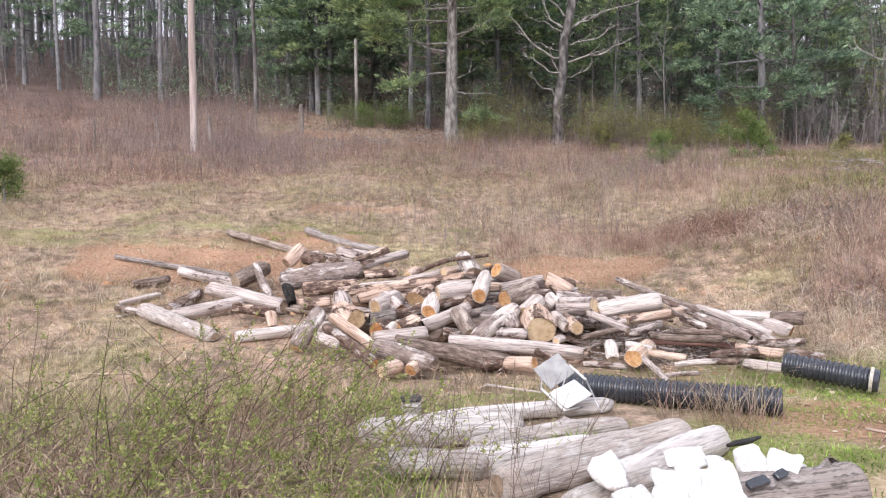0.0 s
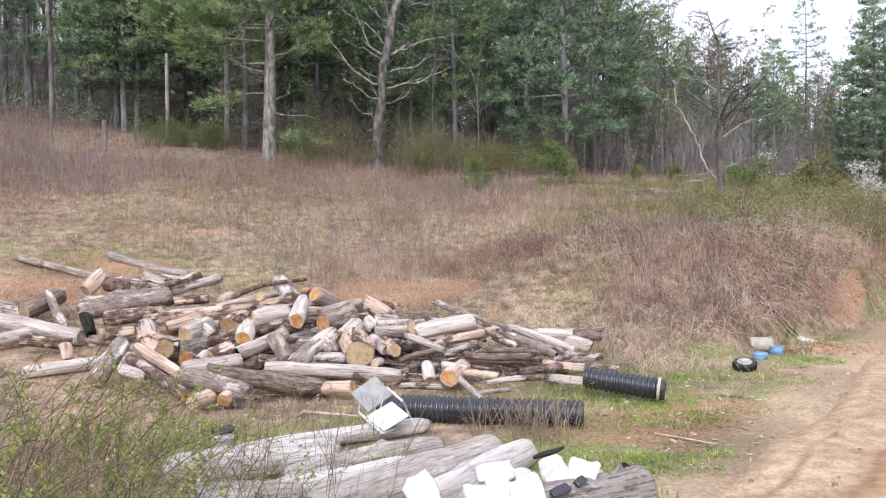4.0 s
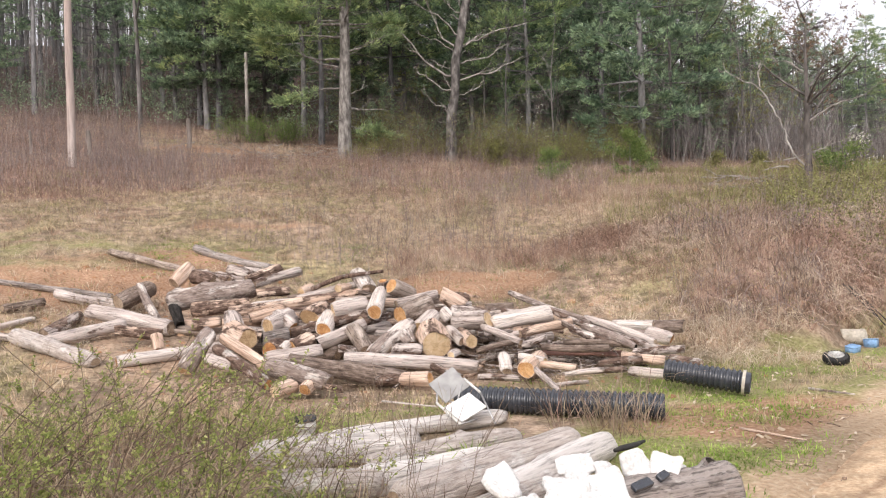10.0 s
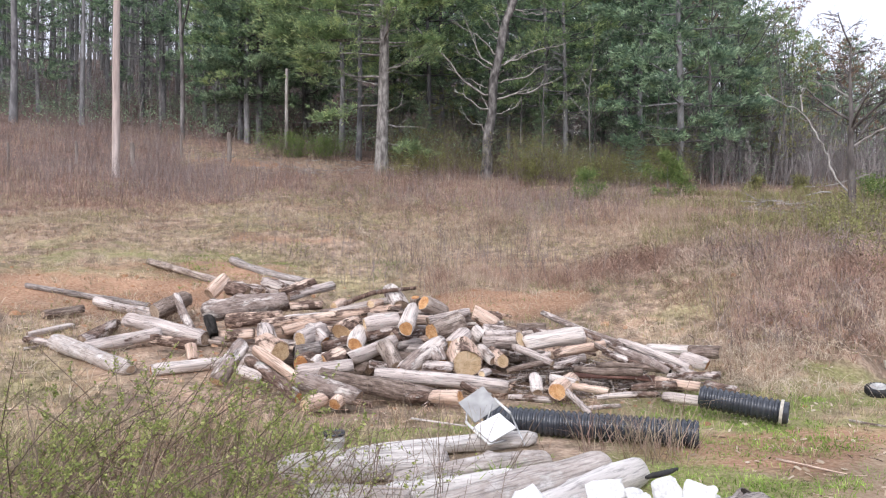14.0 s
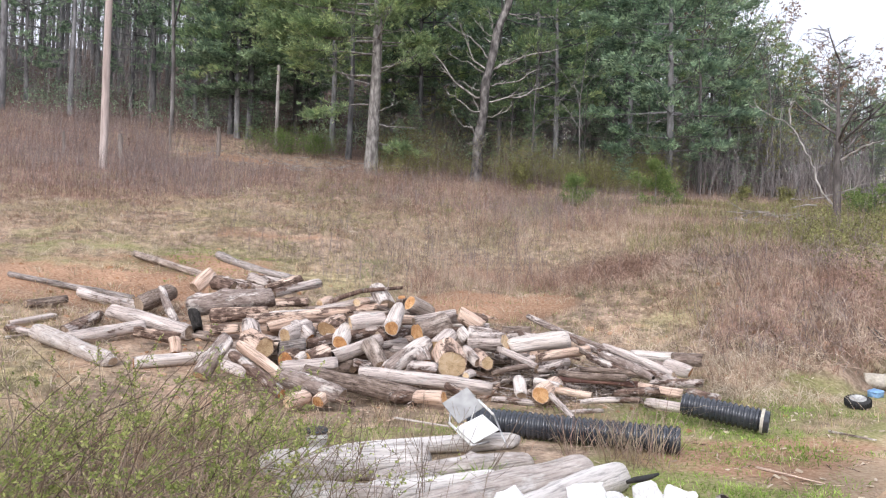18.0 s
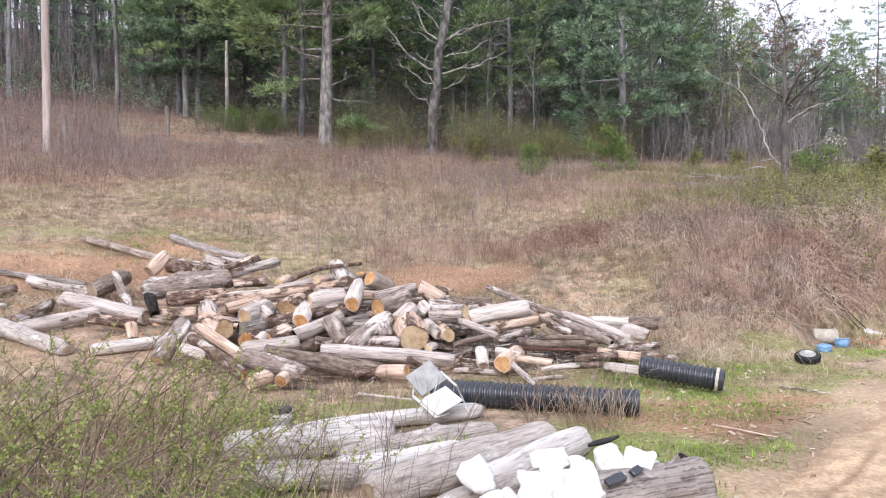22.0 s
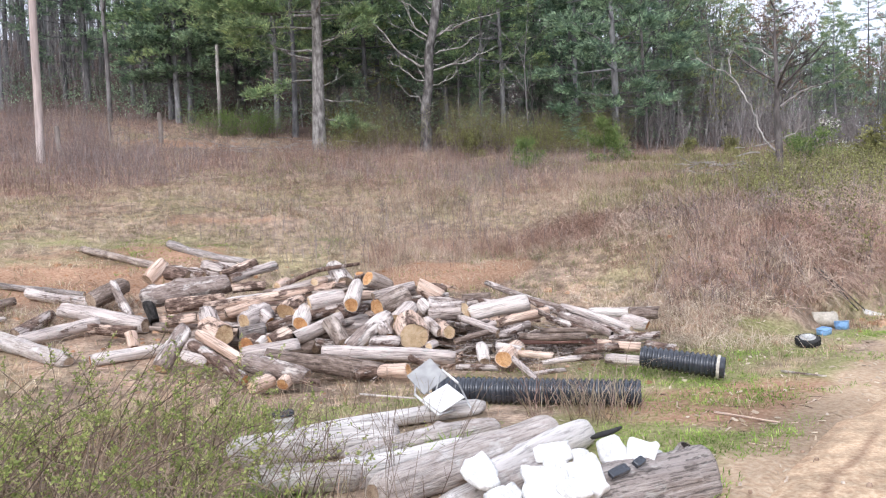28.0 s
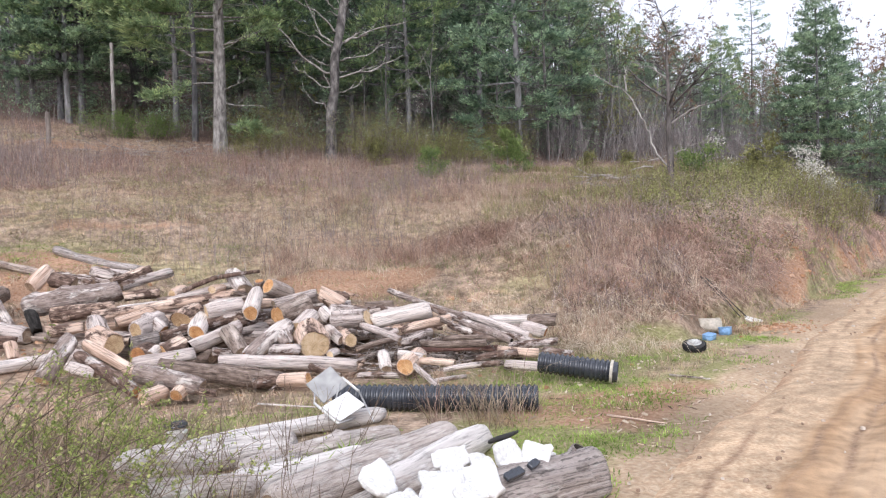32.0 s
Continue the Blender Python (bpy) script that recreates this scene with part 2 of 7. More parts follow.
def drifts(name, colours, patch=.45, spread=.25, translucent=.2, rough=.85, lo=.34, hi=.66, clump=0.0, depth=.45):
    """Growth whose colour changes in drifts over the ground or along the boughs, with a little change from blade to
    blade; clump paints shaded and lit clumps into the colour.
    """
    m, nd, ln, b = nodes_of(name)
    co, geo = nd.new("ShaderNodeTexCoord"), nd.new("ShaderNodeNewGeometry")

    def noisy(scale, detail):
        n = nd.new("ShaderNodeTexNoise")
        n.inputs["Scale"].default_value, n.inputs["Detail"].default_value = scale, detail
        ln.new(co.outputs["Object"], n.inputs["Vector"])
        return n.outputs["Fac"]

    def sum_of(a, k, c, d=0.0):
        q, w = nd.new("ShaderNodeMath"), nd.new("ShaderNodeMath")
        q.operation = "MULTIPLY_ADD"
        ln.new(a, q.inputs[0])
        q.inputs[1].default_value, q.inputs[2].default_value = k, -k / 2 + d
        ln.new(q.outputs[0], w.inputs[0])
        ln.new(c, w.inputs[1])
        return w.outputs[0]

    isle = geo.outputs["Random Per Island"]
    r = ramp_of(nd, colours, lo, hi)
    ln.new(sum_of(isle, spread, sum_of(noisy(patch * 4, 3), .35, noisy(patch, 4))), r.inputs["Fac"])
    hv, mr = nd.new("ShaderNodeHueSaturation"), nd.new("ShaderNodeMapRange")
    own = nd.new("ShaderNodeTexWhiteNoise")
    own.noise_dimensions = "1D"
    ln.new(isle, own.inputs["W"])
    mr.inputs["To Min"].default_value, mr.inputs["To Max"].default_value = .7, 1.3
    ln.new(own.outputs["Value"], mr.inputs["Value"])
    ln.new(mr.outputs[0], hv.inputs["Value"])
    if clump:
        # shade between clumps, painted into the colour as value noise
        tuft, both = nd.new("ShaderNodeMapRange"), nd.new("ShaderNodeMath")
        for k, q in (("From Min", .38), ("From Max", .62), ("To Min", 1 - depth), ("To Max", 1 + depth)):
            tuft.inputs[k].default_value = q
        ln.new(noisy(clump, 3), tuft.inputs["Value"])
        both.operation = "MULTIPLY"
        ln.new(mr.outputs[0], both.inputs[0])
        ln.new(tuft.outputs[0], both.inputs[1])
        ln.new(both.outputs[0], hv.inputs["Value"])
    ln.new(r.outputs[0], hv.inputs["Color"])
    ln.new(hv.outputs[0], b.inputs["Base Color"])
    b.inputs["Roughness"].default_value, b.inputs["Specular IOR Level"].default_value = rough, .25
    tr, mx = nd.new("ShaderNodeBsdfTranslucent"), nd.new("ShaderNodeMixShader")
    ln.new(hv.outputs[0], tr.inputs["Color"])
    mx.inputs[0].default_value = translucent
    ln.new(b.outputs[0], mx.inputs[1])
    ln.new(tr.outputs[0], mx.inputs[2])
    ln.new(mx.outputs[0], nd["Material Output"].inputs["Surface"])
    return m


NEEDLE = drifts("pine_needles", [(.16, .24, .168), (.265, .375, .25), (.40, .505, .33)], .8, .3, .6, .6, clump=1.6, depth=.35)
NEEDLE_BLUE = drifts("blue_green_pine_needles", [(.145, .225, .16), (.25, .36, .245), (.38, .49, .32)], .8, .3, .6, .6, clump=1.6, depth=.35)
NEEDLE_PALE = drifts("yellowish_pine_needles", [(.205, .30, .16), (.305, .41, .22), (.45, .52, .265)], .8, .25, .55, .6, clump=1.6, depth=.3)
TWIG = leafy("bare_grey_twigs", [(.135, .123, .122), (.235, .217, .213), (.345, .322, .316)], .0, .9)
RUSTY = drifts("russet_brambles", [(.30, .195, .15), (.36, .24, .185), (.44, .32, .255), (.52, .43, .34)], .8, .35, .15, .9, clump=3.0, depth=.3)
MEADOW = drifts("dry_field_grass", [(.315, .195, .14), (.415, .30, .217), (.525, .42, .31), (.435, .375, .23), (.315, .29, .145)], .4, .3, clump=5.0)
MEADOW_FAR = drifts("upper_field_grass", [(.235, .148, .12), (.32, .212, .172), (.41, .305, .245), (.34, .275, .19)], .3, .3, clump=2.6, depth=.4)
STRAW = leafy("dry_straw_grass", [(.275, .20, .14), (.435, .335, .235), (.56, .455, .335)], .2, .85)
STRAW_PALE = leafy("bleached_straw", [(.36, .28, .20), (.51, .42, .315), (.64, .555, .44)], .2, .85)
BROWN = drifts("reddish_brown_brush", [(.175, .108, .085), (.275, .18, .145), (.37, .265, .215), (.33, .275, .195)], .6, .4, .15, .9, clump=2.4, depth=.35)
MAUVE = leafy("grey_brown_brush", [(.145, .11, .102), (.24, .193, .18), (.35, .298, .278)], .1, .9)
GREEN = drifts("fresh_green_grass", [(.155, .25, .045), (.245, .37, .075), (.355, .45, .13)], 1.2, .4, .35, .7, clump=7.0, depth=.35)
LEAF = drifts("young_green_leaves", [(.22, .275, .085), (.35, .40, .13), (.50, .52, .215)], 2.0, .5, .5, .6)
BUSH = leafy("green_bush_leaves", [(.105, .165, .05), (.175, .25, .08), (.28, .34, .13)], .35, .6)
OLIVE = drifts("olive_brush_leaves", [(.17, .165, .07), (.245, .25, .10), (.33, .33, .145)], .8, .4, .35, .7, clump=2.5, depth=.35)
BLOSSOM = leafy("white_blossom", [(.52, .51, .46), (.68, .67, .61), (.80, .79, .74)], .2, .7)
RUSSET = leafy("russet_buds", [(.18, .11, .07), (.27, .18, .12), (.35, .25, .18)], .25, .8)


# ---- building tools ----
def mesh_np(name, verts, faces, material=None, smooth=False):
    """A mesh from arrays; faces of three or four corners each."""
    verts, faces = np.asarray(verts, np.float32), np.asarray(faces, np.int32)
    k = faces.shape[1]
    me = bpy.data.meshes.new(name)
    me.vertices.add(len(verts))
    me.vertices.foreach_set("co", verts.ravel())
    me.loops.add(faces.size)
    me.loops.foreach_set("vertex_index", faces.ravel())
    me.polygons.add(len(faces))
    me.polygons.foreach_set("loop_start", np.arange(0, faces.size, k, dtype=np.int32))
    me.update(calc_edges=True)
    if smooth:
        me.polygons.foreach_set("use_smooth", np.ones(len(faces), bool))
    if material:
        me.materials.append(material)
    return me


class Heap:
    """Gathers verts and quads of many small pieces for one mesh."""

    def __init__(self):
        self.v, self.f, self.n = [], [], 0

    def add(self, v, f):
        self.v.append(np.asarray(v, float))
        self.f.append(np.asarray(f) + self.n)
        self.n += len(v)

    def mesh(self, name, material, smooth=True):
        return mesh_np(name, np.concatenate(self.v), np.concatenate(self.f), material, smooth)


def tube(points, radii, sides=6):
    """Verts and quads of a tapering tube along points."""
    p, rr = np.asarray(points, float), np.asarray(radii, float)
    d = np.gradient(p, axis=0)
    d /= np.linalg.norm(d, axis=1)[:, None] + 1e-9
    up = np.where(np.abs(d[:, 2:3]) > .9, [[1., 0, 0]], [[0, 0, 1.]])
    a = np.cross(d, up)
    a /= np.linalg.norm(a, axis=1)[:, None] + 1e-9
    b = np.cross(d, a)
    th = np.arange(sides) * 2 * np.pi / sides
    ring = p[:, None] + rr[:, None, None] * (a[:, None] * np.cos(th)[None, :, None] + b[:, None] * np.sin(th)[None, :, None])
    n = len(p)
    i, j = np.meshgrid(np.arange(n - 1), np.arange(sides), indexing="ij")
    j2 = (j + 1) % sides
    f = np.stack([i * sides + j, i * sides + j2, (i + 1) * sides + j2, (i + 1) * sides + j], -1).reshape(-1, 4)
    return ring.reshape(-1, 3), f


def part(name, data, parent, label=""):
    ob = new(name, data)
    ob.parent = parent
    return tagged(ob, label)


def bm_mesh(name, bm, material, smooth=False):
    me = bpy.data.meshes.new(name)
    bm.to_mesh(me)
    bm.free()
    me.materials.append(material)
    if smooth:
        me.polygons.foreach_set("use_smooth", np.ones(len(me.polygons), bool))
    return me


def waves(x, y, seed, scale):
    """Cheap smooth noise, about -1 to 1."""
    g = np.random.RandomState(seed)
    s = 0
    for k in range(7):
        a, f, ph = g.uniform(0, 2 * np.pi), scale * g.uniform(.5, 1.9), g.uniform(0, 6.28)
        s = s + np.sin((x * np.cos(a) + y * np.sin(a)) * f + ph)
    return s / 3.2


# ---- the lie of the land ----


def toe(az):
    """Distance from the turning place at which the hillside begins, by bearing."""
    return np.interp(az, [-180, -95, -60, -20, 0, 12, 22, 30, 34, 38, 42, 45, 48, 54, 75, 180],
                     [60, 40, 8.0, 7.6, 8.0, 9.0, 9.6, 9.6, 10.0, 12.2, 15.5, 21, 34, 70, 90, 60])


BEARINGS = [-60, -30, 0, 12, 21, 33, 42, 46.5, 55]
SLOPES = [
    (3.5, [.15, .15, .15, .20, .34, .44, .44, .26, .10]),
    (3.5, [.19, .19, .19, .18, .15, .13, .13, .05, .04]),
    (19.0, [.19, .19, .19, .17, .145, .105, .08, .015, .02]),
    (15.0, [.24, .27, .24, .20, .15, .10, .05, .02, .02]),
    (60.0, [.24, .26, .36, .36, .32, .16, .08, .02, .02]),
]


def rise(x, y):
    """Smooth height of the ground, without its small bumps."""
    x, y = np.asarray(x, float), np.asarray(y, float)
    az, r = np.degrees(np.arctan2(x, y)), np.hypot(x, y)
    d, z = r - toe(az), 0.0
    for run, slopes in SLOPES:
        z = z + np.clip(d, 0, run) * np.interp(az, BEARINGS, slopes)
        d = d - run
    return z


ROAD_EDGE = [(-60, -46), (-10, -6.6), (-3, -0.55), (2.25, 3.9), (4.53, 5.8), (8.74, 9.36), (14.94, 14.07), (26, 21.8), (48, 36), (90, 62)]
ROAD_WIDE = 4.6


def road_line(n):
    """Points of the road's edge beside the bank, evenly by steps, and the way across to the other edge."""
    p = np.array(ROAD_EDGE, float)
    s = np.concatenate([[0], np.cumsum(np.hypot(*np.diff(p, axis=0).T))])
    u = np.linspace(0, s[-1], n)
    q = np.stack([np.interp(u, s, p[:, 0]), np.interp(u, s, p[:, 1])], 1)
    for _ in range(30):
        q[1:-1] = (q[:-2] + 2 * q[1:-1] + q[2:]) / 4
    t = np.gradient(q, axis=0)
    t /= np.hypot(t[:, 0], t[:, 1])[:, None]
    return q, np.stack([t[:, 1], -t[:, 0]], 1)


def off_road(x, y):
    """Distance to the bank's side of the road edge: below zero on the road."""
    q, c = road_line(700)
    q, c = q[200:], c[200:]
    x, y = np.asarray(x, float), np.asarray(y, float)
    shape, x, y = x.shape, x.ravel(), y.ravel()
    out = np.empty(len(x))
    for k in range(0, len(x), 4000):
        dx, dy = x[k:k + 4000, None] - q[None, :, 0], y[k:k + 4000, None] - q[None, :, 1]
        i = np.argmin(dx * dx + dy * dy, 1)
        j = np.arange(len(i))
        out[k:k + 4000] = -(dx[j, i] * c[i, 0] + dy[j, i] * c[i, 1])
    return out.reshape(shape)


def height(x, y):
    """Height of the ground with its bumps; flat on the road."""
    x, y = np.asarray(x, float), np.asarray(y, float)
    rough = np.clip(off_road(x, y) / 1.5, 0, 1) * np.clip((np.hypot(x, y) - 6) / 9, .12, 1)
    sunk = -.07 * np.clip(-off_road(x, y) * 3, 0, 1) * (np.hypot(x, y) < 150)
    az, r = np.degrees(np.arctan2(x, y)), np.hypot(x, y)
    raw = np.clip((az - 39) / 2, 0, 1) * np.clip((49 - az) / 2, 0, 1) * np.clip((r - toe(az)) / .5, 0, 1) * np.clip((3.6 - r + toe(az)) / .8, 0, 1)
    sunk = sunk + raw * (.16 * waves(x, y, 61, 2.1) + .09 * waves(x, y, 62, 6))
    lip = 17.3 + .35 * waves(x, y, 63, 1.3)
    sunk = sunk + .17 * np.clip((az + 13) / 2, 0, 1) * np.clip((1 - az) / 2, 0, 1) * np.clip((r - lip) / .3, 0, 1) * np.clip((24 - r) / 6, 0, 1)
    return rise(x, y) + sunk + rough * (.07 * waves(x, y, 3, .9) + .035 * waves(x, y, 4, 3.1) + .012 * waves(x, y, 5, 9))


def spot(az, r):
    """A point on the ground by bearing in degrees and distance."""
    x, y = r * math.sin(radians(az)), r * math.cos(radians(az))
    return x, y, float(height(x, y))


def near_spot(x, y, cx, cy, ex, ey, seed=1):
    """A ragged round patch, 1 within and 0 without."""
    d = np.hypot((x - cx) / ex, (y - cy) / ey) + .25 * waves(x, y, seed, 2.2)
    return np.clip((1.15 - d) * 2.5, 0, 1)


def clay(x, y):
    """Where the red clay lies bare."""
    az, r = np.degrees(np.arctan2(x, y)), np.hypot(x, y)
    c = .95 * near_spot(x, y, -3.6, 13.2, 2.7, 2.1, 7) * np.clip(.8 + .5 * waves(x, y, 15, 1.7), 0, 1)
    c = np.maximum(c, .95 * near_spot(x, y, 1.9, 12.3, 1.7, .8, 8))
    c = np.maximum(c, .5 * near_spot(x, y, -2.2, 17.4, 1.6, .35, 16))
    c = np.maximum(c, .26 * near_spot(x, y, -.6, 9.2, 5.0, 2.4, 9))
    c = np.maximum(c, .62 * near_spot(x, y, 3.6, 5.8, 1.3, .9, 10))
    c = np.maximum(c, .7 * near_spot(x, y, -6.2, 37, 3.0, 1.0, 11))
    c = np.maximum(c, .85 * near_spot(az, r - toe(az), 45.0, 1.5, 1.8, 1.1, 12) * np.clip(.75 + .6 * waves(x, y, 17, 2.2), 0, 1))
    c = np.maximum(c, .8 * near_spot(az, r - toe(az), 41.3, .8, 1.1, .7, 13))
    c = np.maximum(c, near_spot(x, y, 7.8, 9.0, .5, .3, 14))
    return np.clip(c, 0, 1)


def lush(x, y):
    """Where green grass grows."""
    g = near_spot(x, y, 4.0, 6.9, 2.4, 1.3, 21)
    for cx, cy, ex, ey, k in ((4.6, 6.6, 2.0, 1.5, 28), (3.0, 4.7, 1.2, .9, 29), (5.8, 7.9, 1.5, .9, 30), (3.4, 5.6, 1.4, 1.0, 31)):
        g = np.maximum(g, near_spot(x, y, cx, cy, ex, ey, k) * np.clip(.6 + 1.3 * waves(x, y, k + 50, 2.6), 0, 1))
    g = np.maximum(g, near_spot(x, y, 2.6, 5.2, 1.2, .9, 22))
    g = np.maximum(g, .75 * near_spot(x, y, -.2, 6.9, 1.9, .55, 32) * np.clip(.7 + waves(x, y, 82, 2.4), 0, 1))
    g = np.maximum(g, .8 * near_spot(x, y, 4.6, 7.9, 1.6, .6, 33))
    g = np.maximum(g, .5 * near_spot(x, y, -5.5, 14.5, 4.5, 2.0, 23))
    az, r = np.degrees(np.arctan2(x, y)), np.hypot(x, y)
    g = np.maximum(g, .8 * near_spot(az, r, 45.5, 19.0, 1.3, 2.0, 24))
    g = np.maximum(g, .45 * near_spot(az, r, 35, 23, 9, 8, 25))
    side = off_road(x, y)
    g = np.maximum(g, .85 * np.clip(side / .15, 0, 1) * np.clip((1.5 - side) / .5, 0, 1) * np.clip((az - 37) / 2, 0, 1) * np.clip(.55 + waves(x, y, 27, 1.5), 0, 1))
    return 1.1 * g * (1 - .35 * clay(x, y)) * np.clip(.75 + .5 * waves(x, y, 26, 3), 0, 1)


def thorny(x, y, az, r):
    """Where tall brown weeds stand thick."""
    m = np.clip(.42 + .9 * waves(x, y, 51, .45) + .55 * waves(x, y, 55, 1.4), 0, 1)
    w = 6 * waves(x, y, 53, .35) + 3 * waves(x, y, 58, 1.2)
    far = np.clip((r + w - 23) / 6, 0, 1)
    right = np.clip((az + w + 3) / 12, 0, 1) * np.clip((r - toe(az) - 3.2) / 3, 0, 1)
    bank = np.clip((az - 19 + 1.2 * w) / 12, 0, 1) * np.clip((43 - az + w) / 4, .12, 1) * (.75 + .25 * m) * np.clip((r - toe(az) - .4) / 1.2, 0, 1)
    left = np.clip((-7 - az + w) / 6, 0, 1) * np.clip((r + w - 25) / 4, 0, 1)
    low = 1 - .85 * np.clip((az - 21) / 6, 0, 1) * np.clip((r + w * .5 - toe(az) - 5) / 2, 0, 1)
    right, far = right * low, far * low
    bank = bank * low
    return np.clip(far * (.25 + .6 * m) + right * (.12 + .88 * m) + .9 * left + bank, 0, 1)


def ground_material():
    m, nd, ln, b = nodes_of("hillside_soil_and_thatch")
    co = nd.new("ShaderNodeTexCoord")

    def noisy(s, det=6):
        n = nd.new("ShaderNodeTexNoise")
        n.inputs["Scale"].default_value, n.inputs["Detail"].default_value = s, det
        ln.new(co.outputs["Object"], n.inputs["Vector"])
        return n.outputs["Fac"]

    def blend(f, a, c):
        x = nd.new("ShaderNodeMix")
        x.data_type = "RGBA"
        ln.new(f, x.inputs[0])
        ln.new(a, x.inputs[6])
        ln.new(c, x.inputs[7])
        return x.outputs[2]

    def attr(name, s):
        a, q, w = nd.new("ShaderNodeAttribute"), nd.new("ShaderNodeMath"), nd.new("ShaderNodeMapRange")
        a.attribute_name = name
        q.operation = "ADD"
        ln.new(a.outputs["Fac"], q.inputs[0])
        ln.new(noisy(s), q.inputs[1])
        w.inputs["From Min"].default_value, w.inputs["From Max"].default_value = .72, 1.12
        ln.new(q.outputs[0], w.inputs["Value"])
        return w.outputs[0]

    broad, fine = noisy(.7), noisy(24, 8)
    thatch = ramp_of(nd, [(.205, .146, .105), (.325, .24, .175), (.42, .33, .25)], .3, .7)
    red = ramp_of(nd, [(.235, .135, .082), (.35, .212, .135), (.45, .31, .215)], .3, .7)
    green = ramp_of(nd, [(.15, .145, .06), (.245, .235, .105), (.35, .31, .175)], .3, .7)
    litter = ramp_of(nd, [(.085, .06, .05), (.15, .105, .088), (.22, .16, .135)], .3, .7)
    for r, f in ((thatch, fine), (red, fine), (green, fine), (litter, fine)):
        ln.new(f, r.inputs["Fac"])
    rusty = ramp_of(nd, [(.17, .102, .08), (.27, .178, .14), (.37, .27, .215)], .3, .7)
    ln.new(fine, rusty.inputs["Fac"])
    mossy = ramp_of(nd, [(.17, .15, .075), (.26, .235, .12), (.35, .315, .18)], .3, .7)
    ln.new(fine, mossy.inputs["Fac"])
    drift = nd.new("ShaderNodeMapRange")
    drift.inputs["From Min"].default_value, drift.inputs["From Max"].default_value, drift.inputs["To Max"].default_value = .5, .66, .75
    ln.new(noisy(.45, 5), drift.inputs["Value"])
    turf = blend(drift.outputs[0], thatch.outputs[0], mossy.outputs[0])
    base = blend(attr("rusty", 1.2), turf, rusty.outputs[0])
    # shade among the turf's tufts, painted into its colour at clump size
    tuft, tuft_shaded = nd.new("ShaderNodeMapRange"), nd.new("ShaderNodeHueSaturation")
    for k, q in (("From Min", .36), ("From Max", .64), ("To Min", .6), ("To Max", 1.4)):
        tuft.inputs[k].default_value = q
    ln.new(noisy(5.0, 5), tuft.inputs["Value"])
    ln.new(tuft.outputs[0], tuft_shaded.inputs["Value"])
    ln.new(base, tuft_shaded.inputs["Color"])
    c = blend(attr("lush", 3), tuft_shaded.outputs[0], green.outputs[0])
    c = blend(attr("clay", 2.5), c, red.outputs[0])
    sand = ramp_of(nd, [(.325, .225, .145), (.415, .307, .208), (.495, .395, .285)], .3, .7)
    ln.new(fine, sand.inputs["Fac"])
    c = blend(attr("sandy", 3), c, sand.outputs[0])
    c = blend(attr("woods", .8), c, litter.outputs[0])
    hv, mr = nd.new("ShaderNodeHueSaturation"), nd.new("ShaderNodeMapRange")
    mr.inputs["From Min"].default_value, mr.inputs["From Max"].default_value = .3, .7
    mr.inputs["To Min"].default_value, mr.inputs["To Max"].default_value = .68, 1.3
    ln.new(broad, mr.inputs["Value"])
    ln.new(mr.outputs[0], hv.inputs["Value"])
    ln.new(c, hv.inputs["Color"])
    ln.new(hv.outputs[0], b.inputs["Base Color"])
    b.inputs["Roughness"].default_value = .95
    b.inputs["Specular IOR Level"].default_value = .2
    bp = nd.new("ShaderNodeBump")
    bp.inputs["Strength"].default_value, bp.inputs["Distance"].default_value = .8, .05
    ln.new(fine, bp.inputs["Height"])
    ln.new(bp.outputs[0], b.inputs["Normal"])
    return m


def wood_edge(az):
    """Distance at which the woods begin, by bearing."""
    return np.interp(az, [-60, -30, -14, -6, 2, 12, 24, 30, 36, 44, 50, 58], [48, 47, 47, 43, 38, 36, 33, 36, 46, 50, 60, 90])


def make_ground():
    az = np.radians(np.concatenate([np.arange(-180, -62, 6), np.arange(-60, 66, .5), np.arange(66, 180, 6)]))
    rr = np.concatenate([[.4, 1.0, 1.6], np.exp(np.linspace(math.log(2.2), math.log(110), 165)), [140, 200, 320, 600, 1200, 2400]])
    a, r = np.meshgrid(az, rr, indexing="ij")
    x, y = r * np.sin(a), r * np.cos(a)
    z = height(x, y)
    n, k = a.shape
    v = np.concatenate([np.stack([x, y, z], -1).reshape(-1, 3), [[0, 0, 0]]])
    i, j = np.meshgrid(np.arange(n), np.arange(k - 1), indexing="ij")
    i2 = (i + 1) % n
    quads = np.stack([i * k + j, i * k + j + 1, i2 * k + j + 1, i2 * k + j], -1).reshape(-1, 4)
    tri = np.concatenate([quads[:, [0, 1, 2]], quads[:, [0, 2, 3]],
                          np.stack([np.full(n, n * k), np.arange(n) * k, (np.arange(n) + 1) % n * k], 1)])
    me = mesh_np("ground", v, tri, ground_material(), True)
    X, Y = v[:, 0], v[:, 1]
    for name, val in (("clay", clay(X, Y)), ("lush", lush(X, Y)), ("rusty", thorny(X, Y, np.degrees(np.arctan2(X, Y)), np.hypot(X, Y)) * np.where(np.degrees(np.arctan2(X, Y)) > -6, .55 + .45 * np.clip((np.degrees(np.arctan2(X, Y)) - 20) / 6, 0, 1), .8)), ("sandy", np.clip(1 - off_road(X, Y) / .55, 0, 1)),
                      ("woods", np.clip((np.hypot(X, Y) - wood_edge(np.degrees(np.arctan2(X, Y))) + 1) / 3, 0, 1))):
        me.attributes.new(name, "FLOAT", "POINT").data.foreach_set("value", val.astype(np.float32))
    tagged(new("ground", me), "sloping field of dry grass, thatch and red clay", "ground", kind="structure")


make_ground()


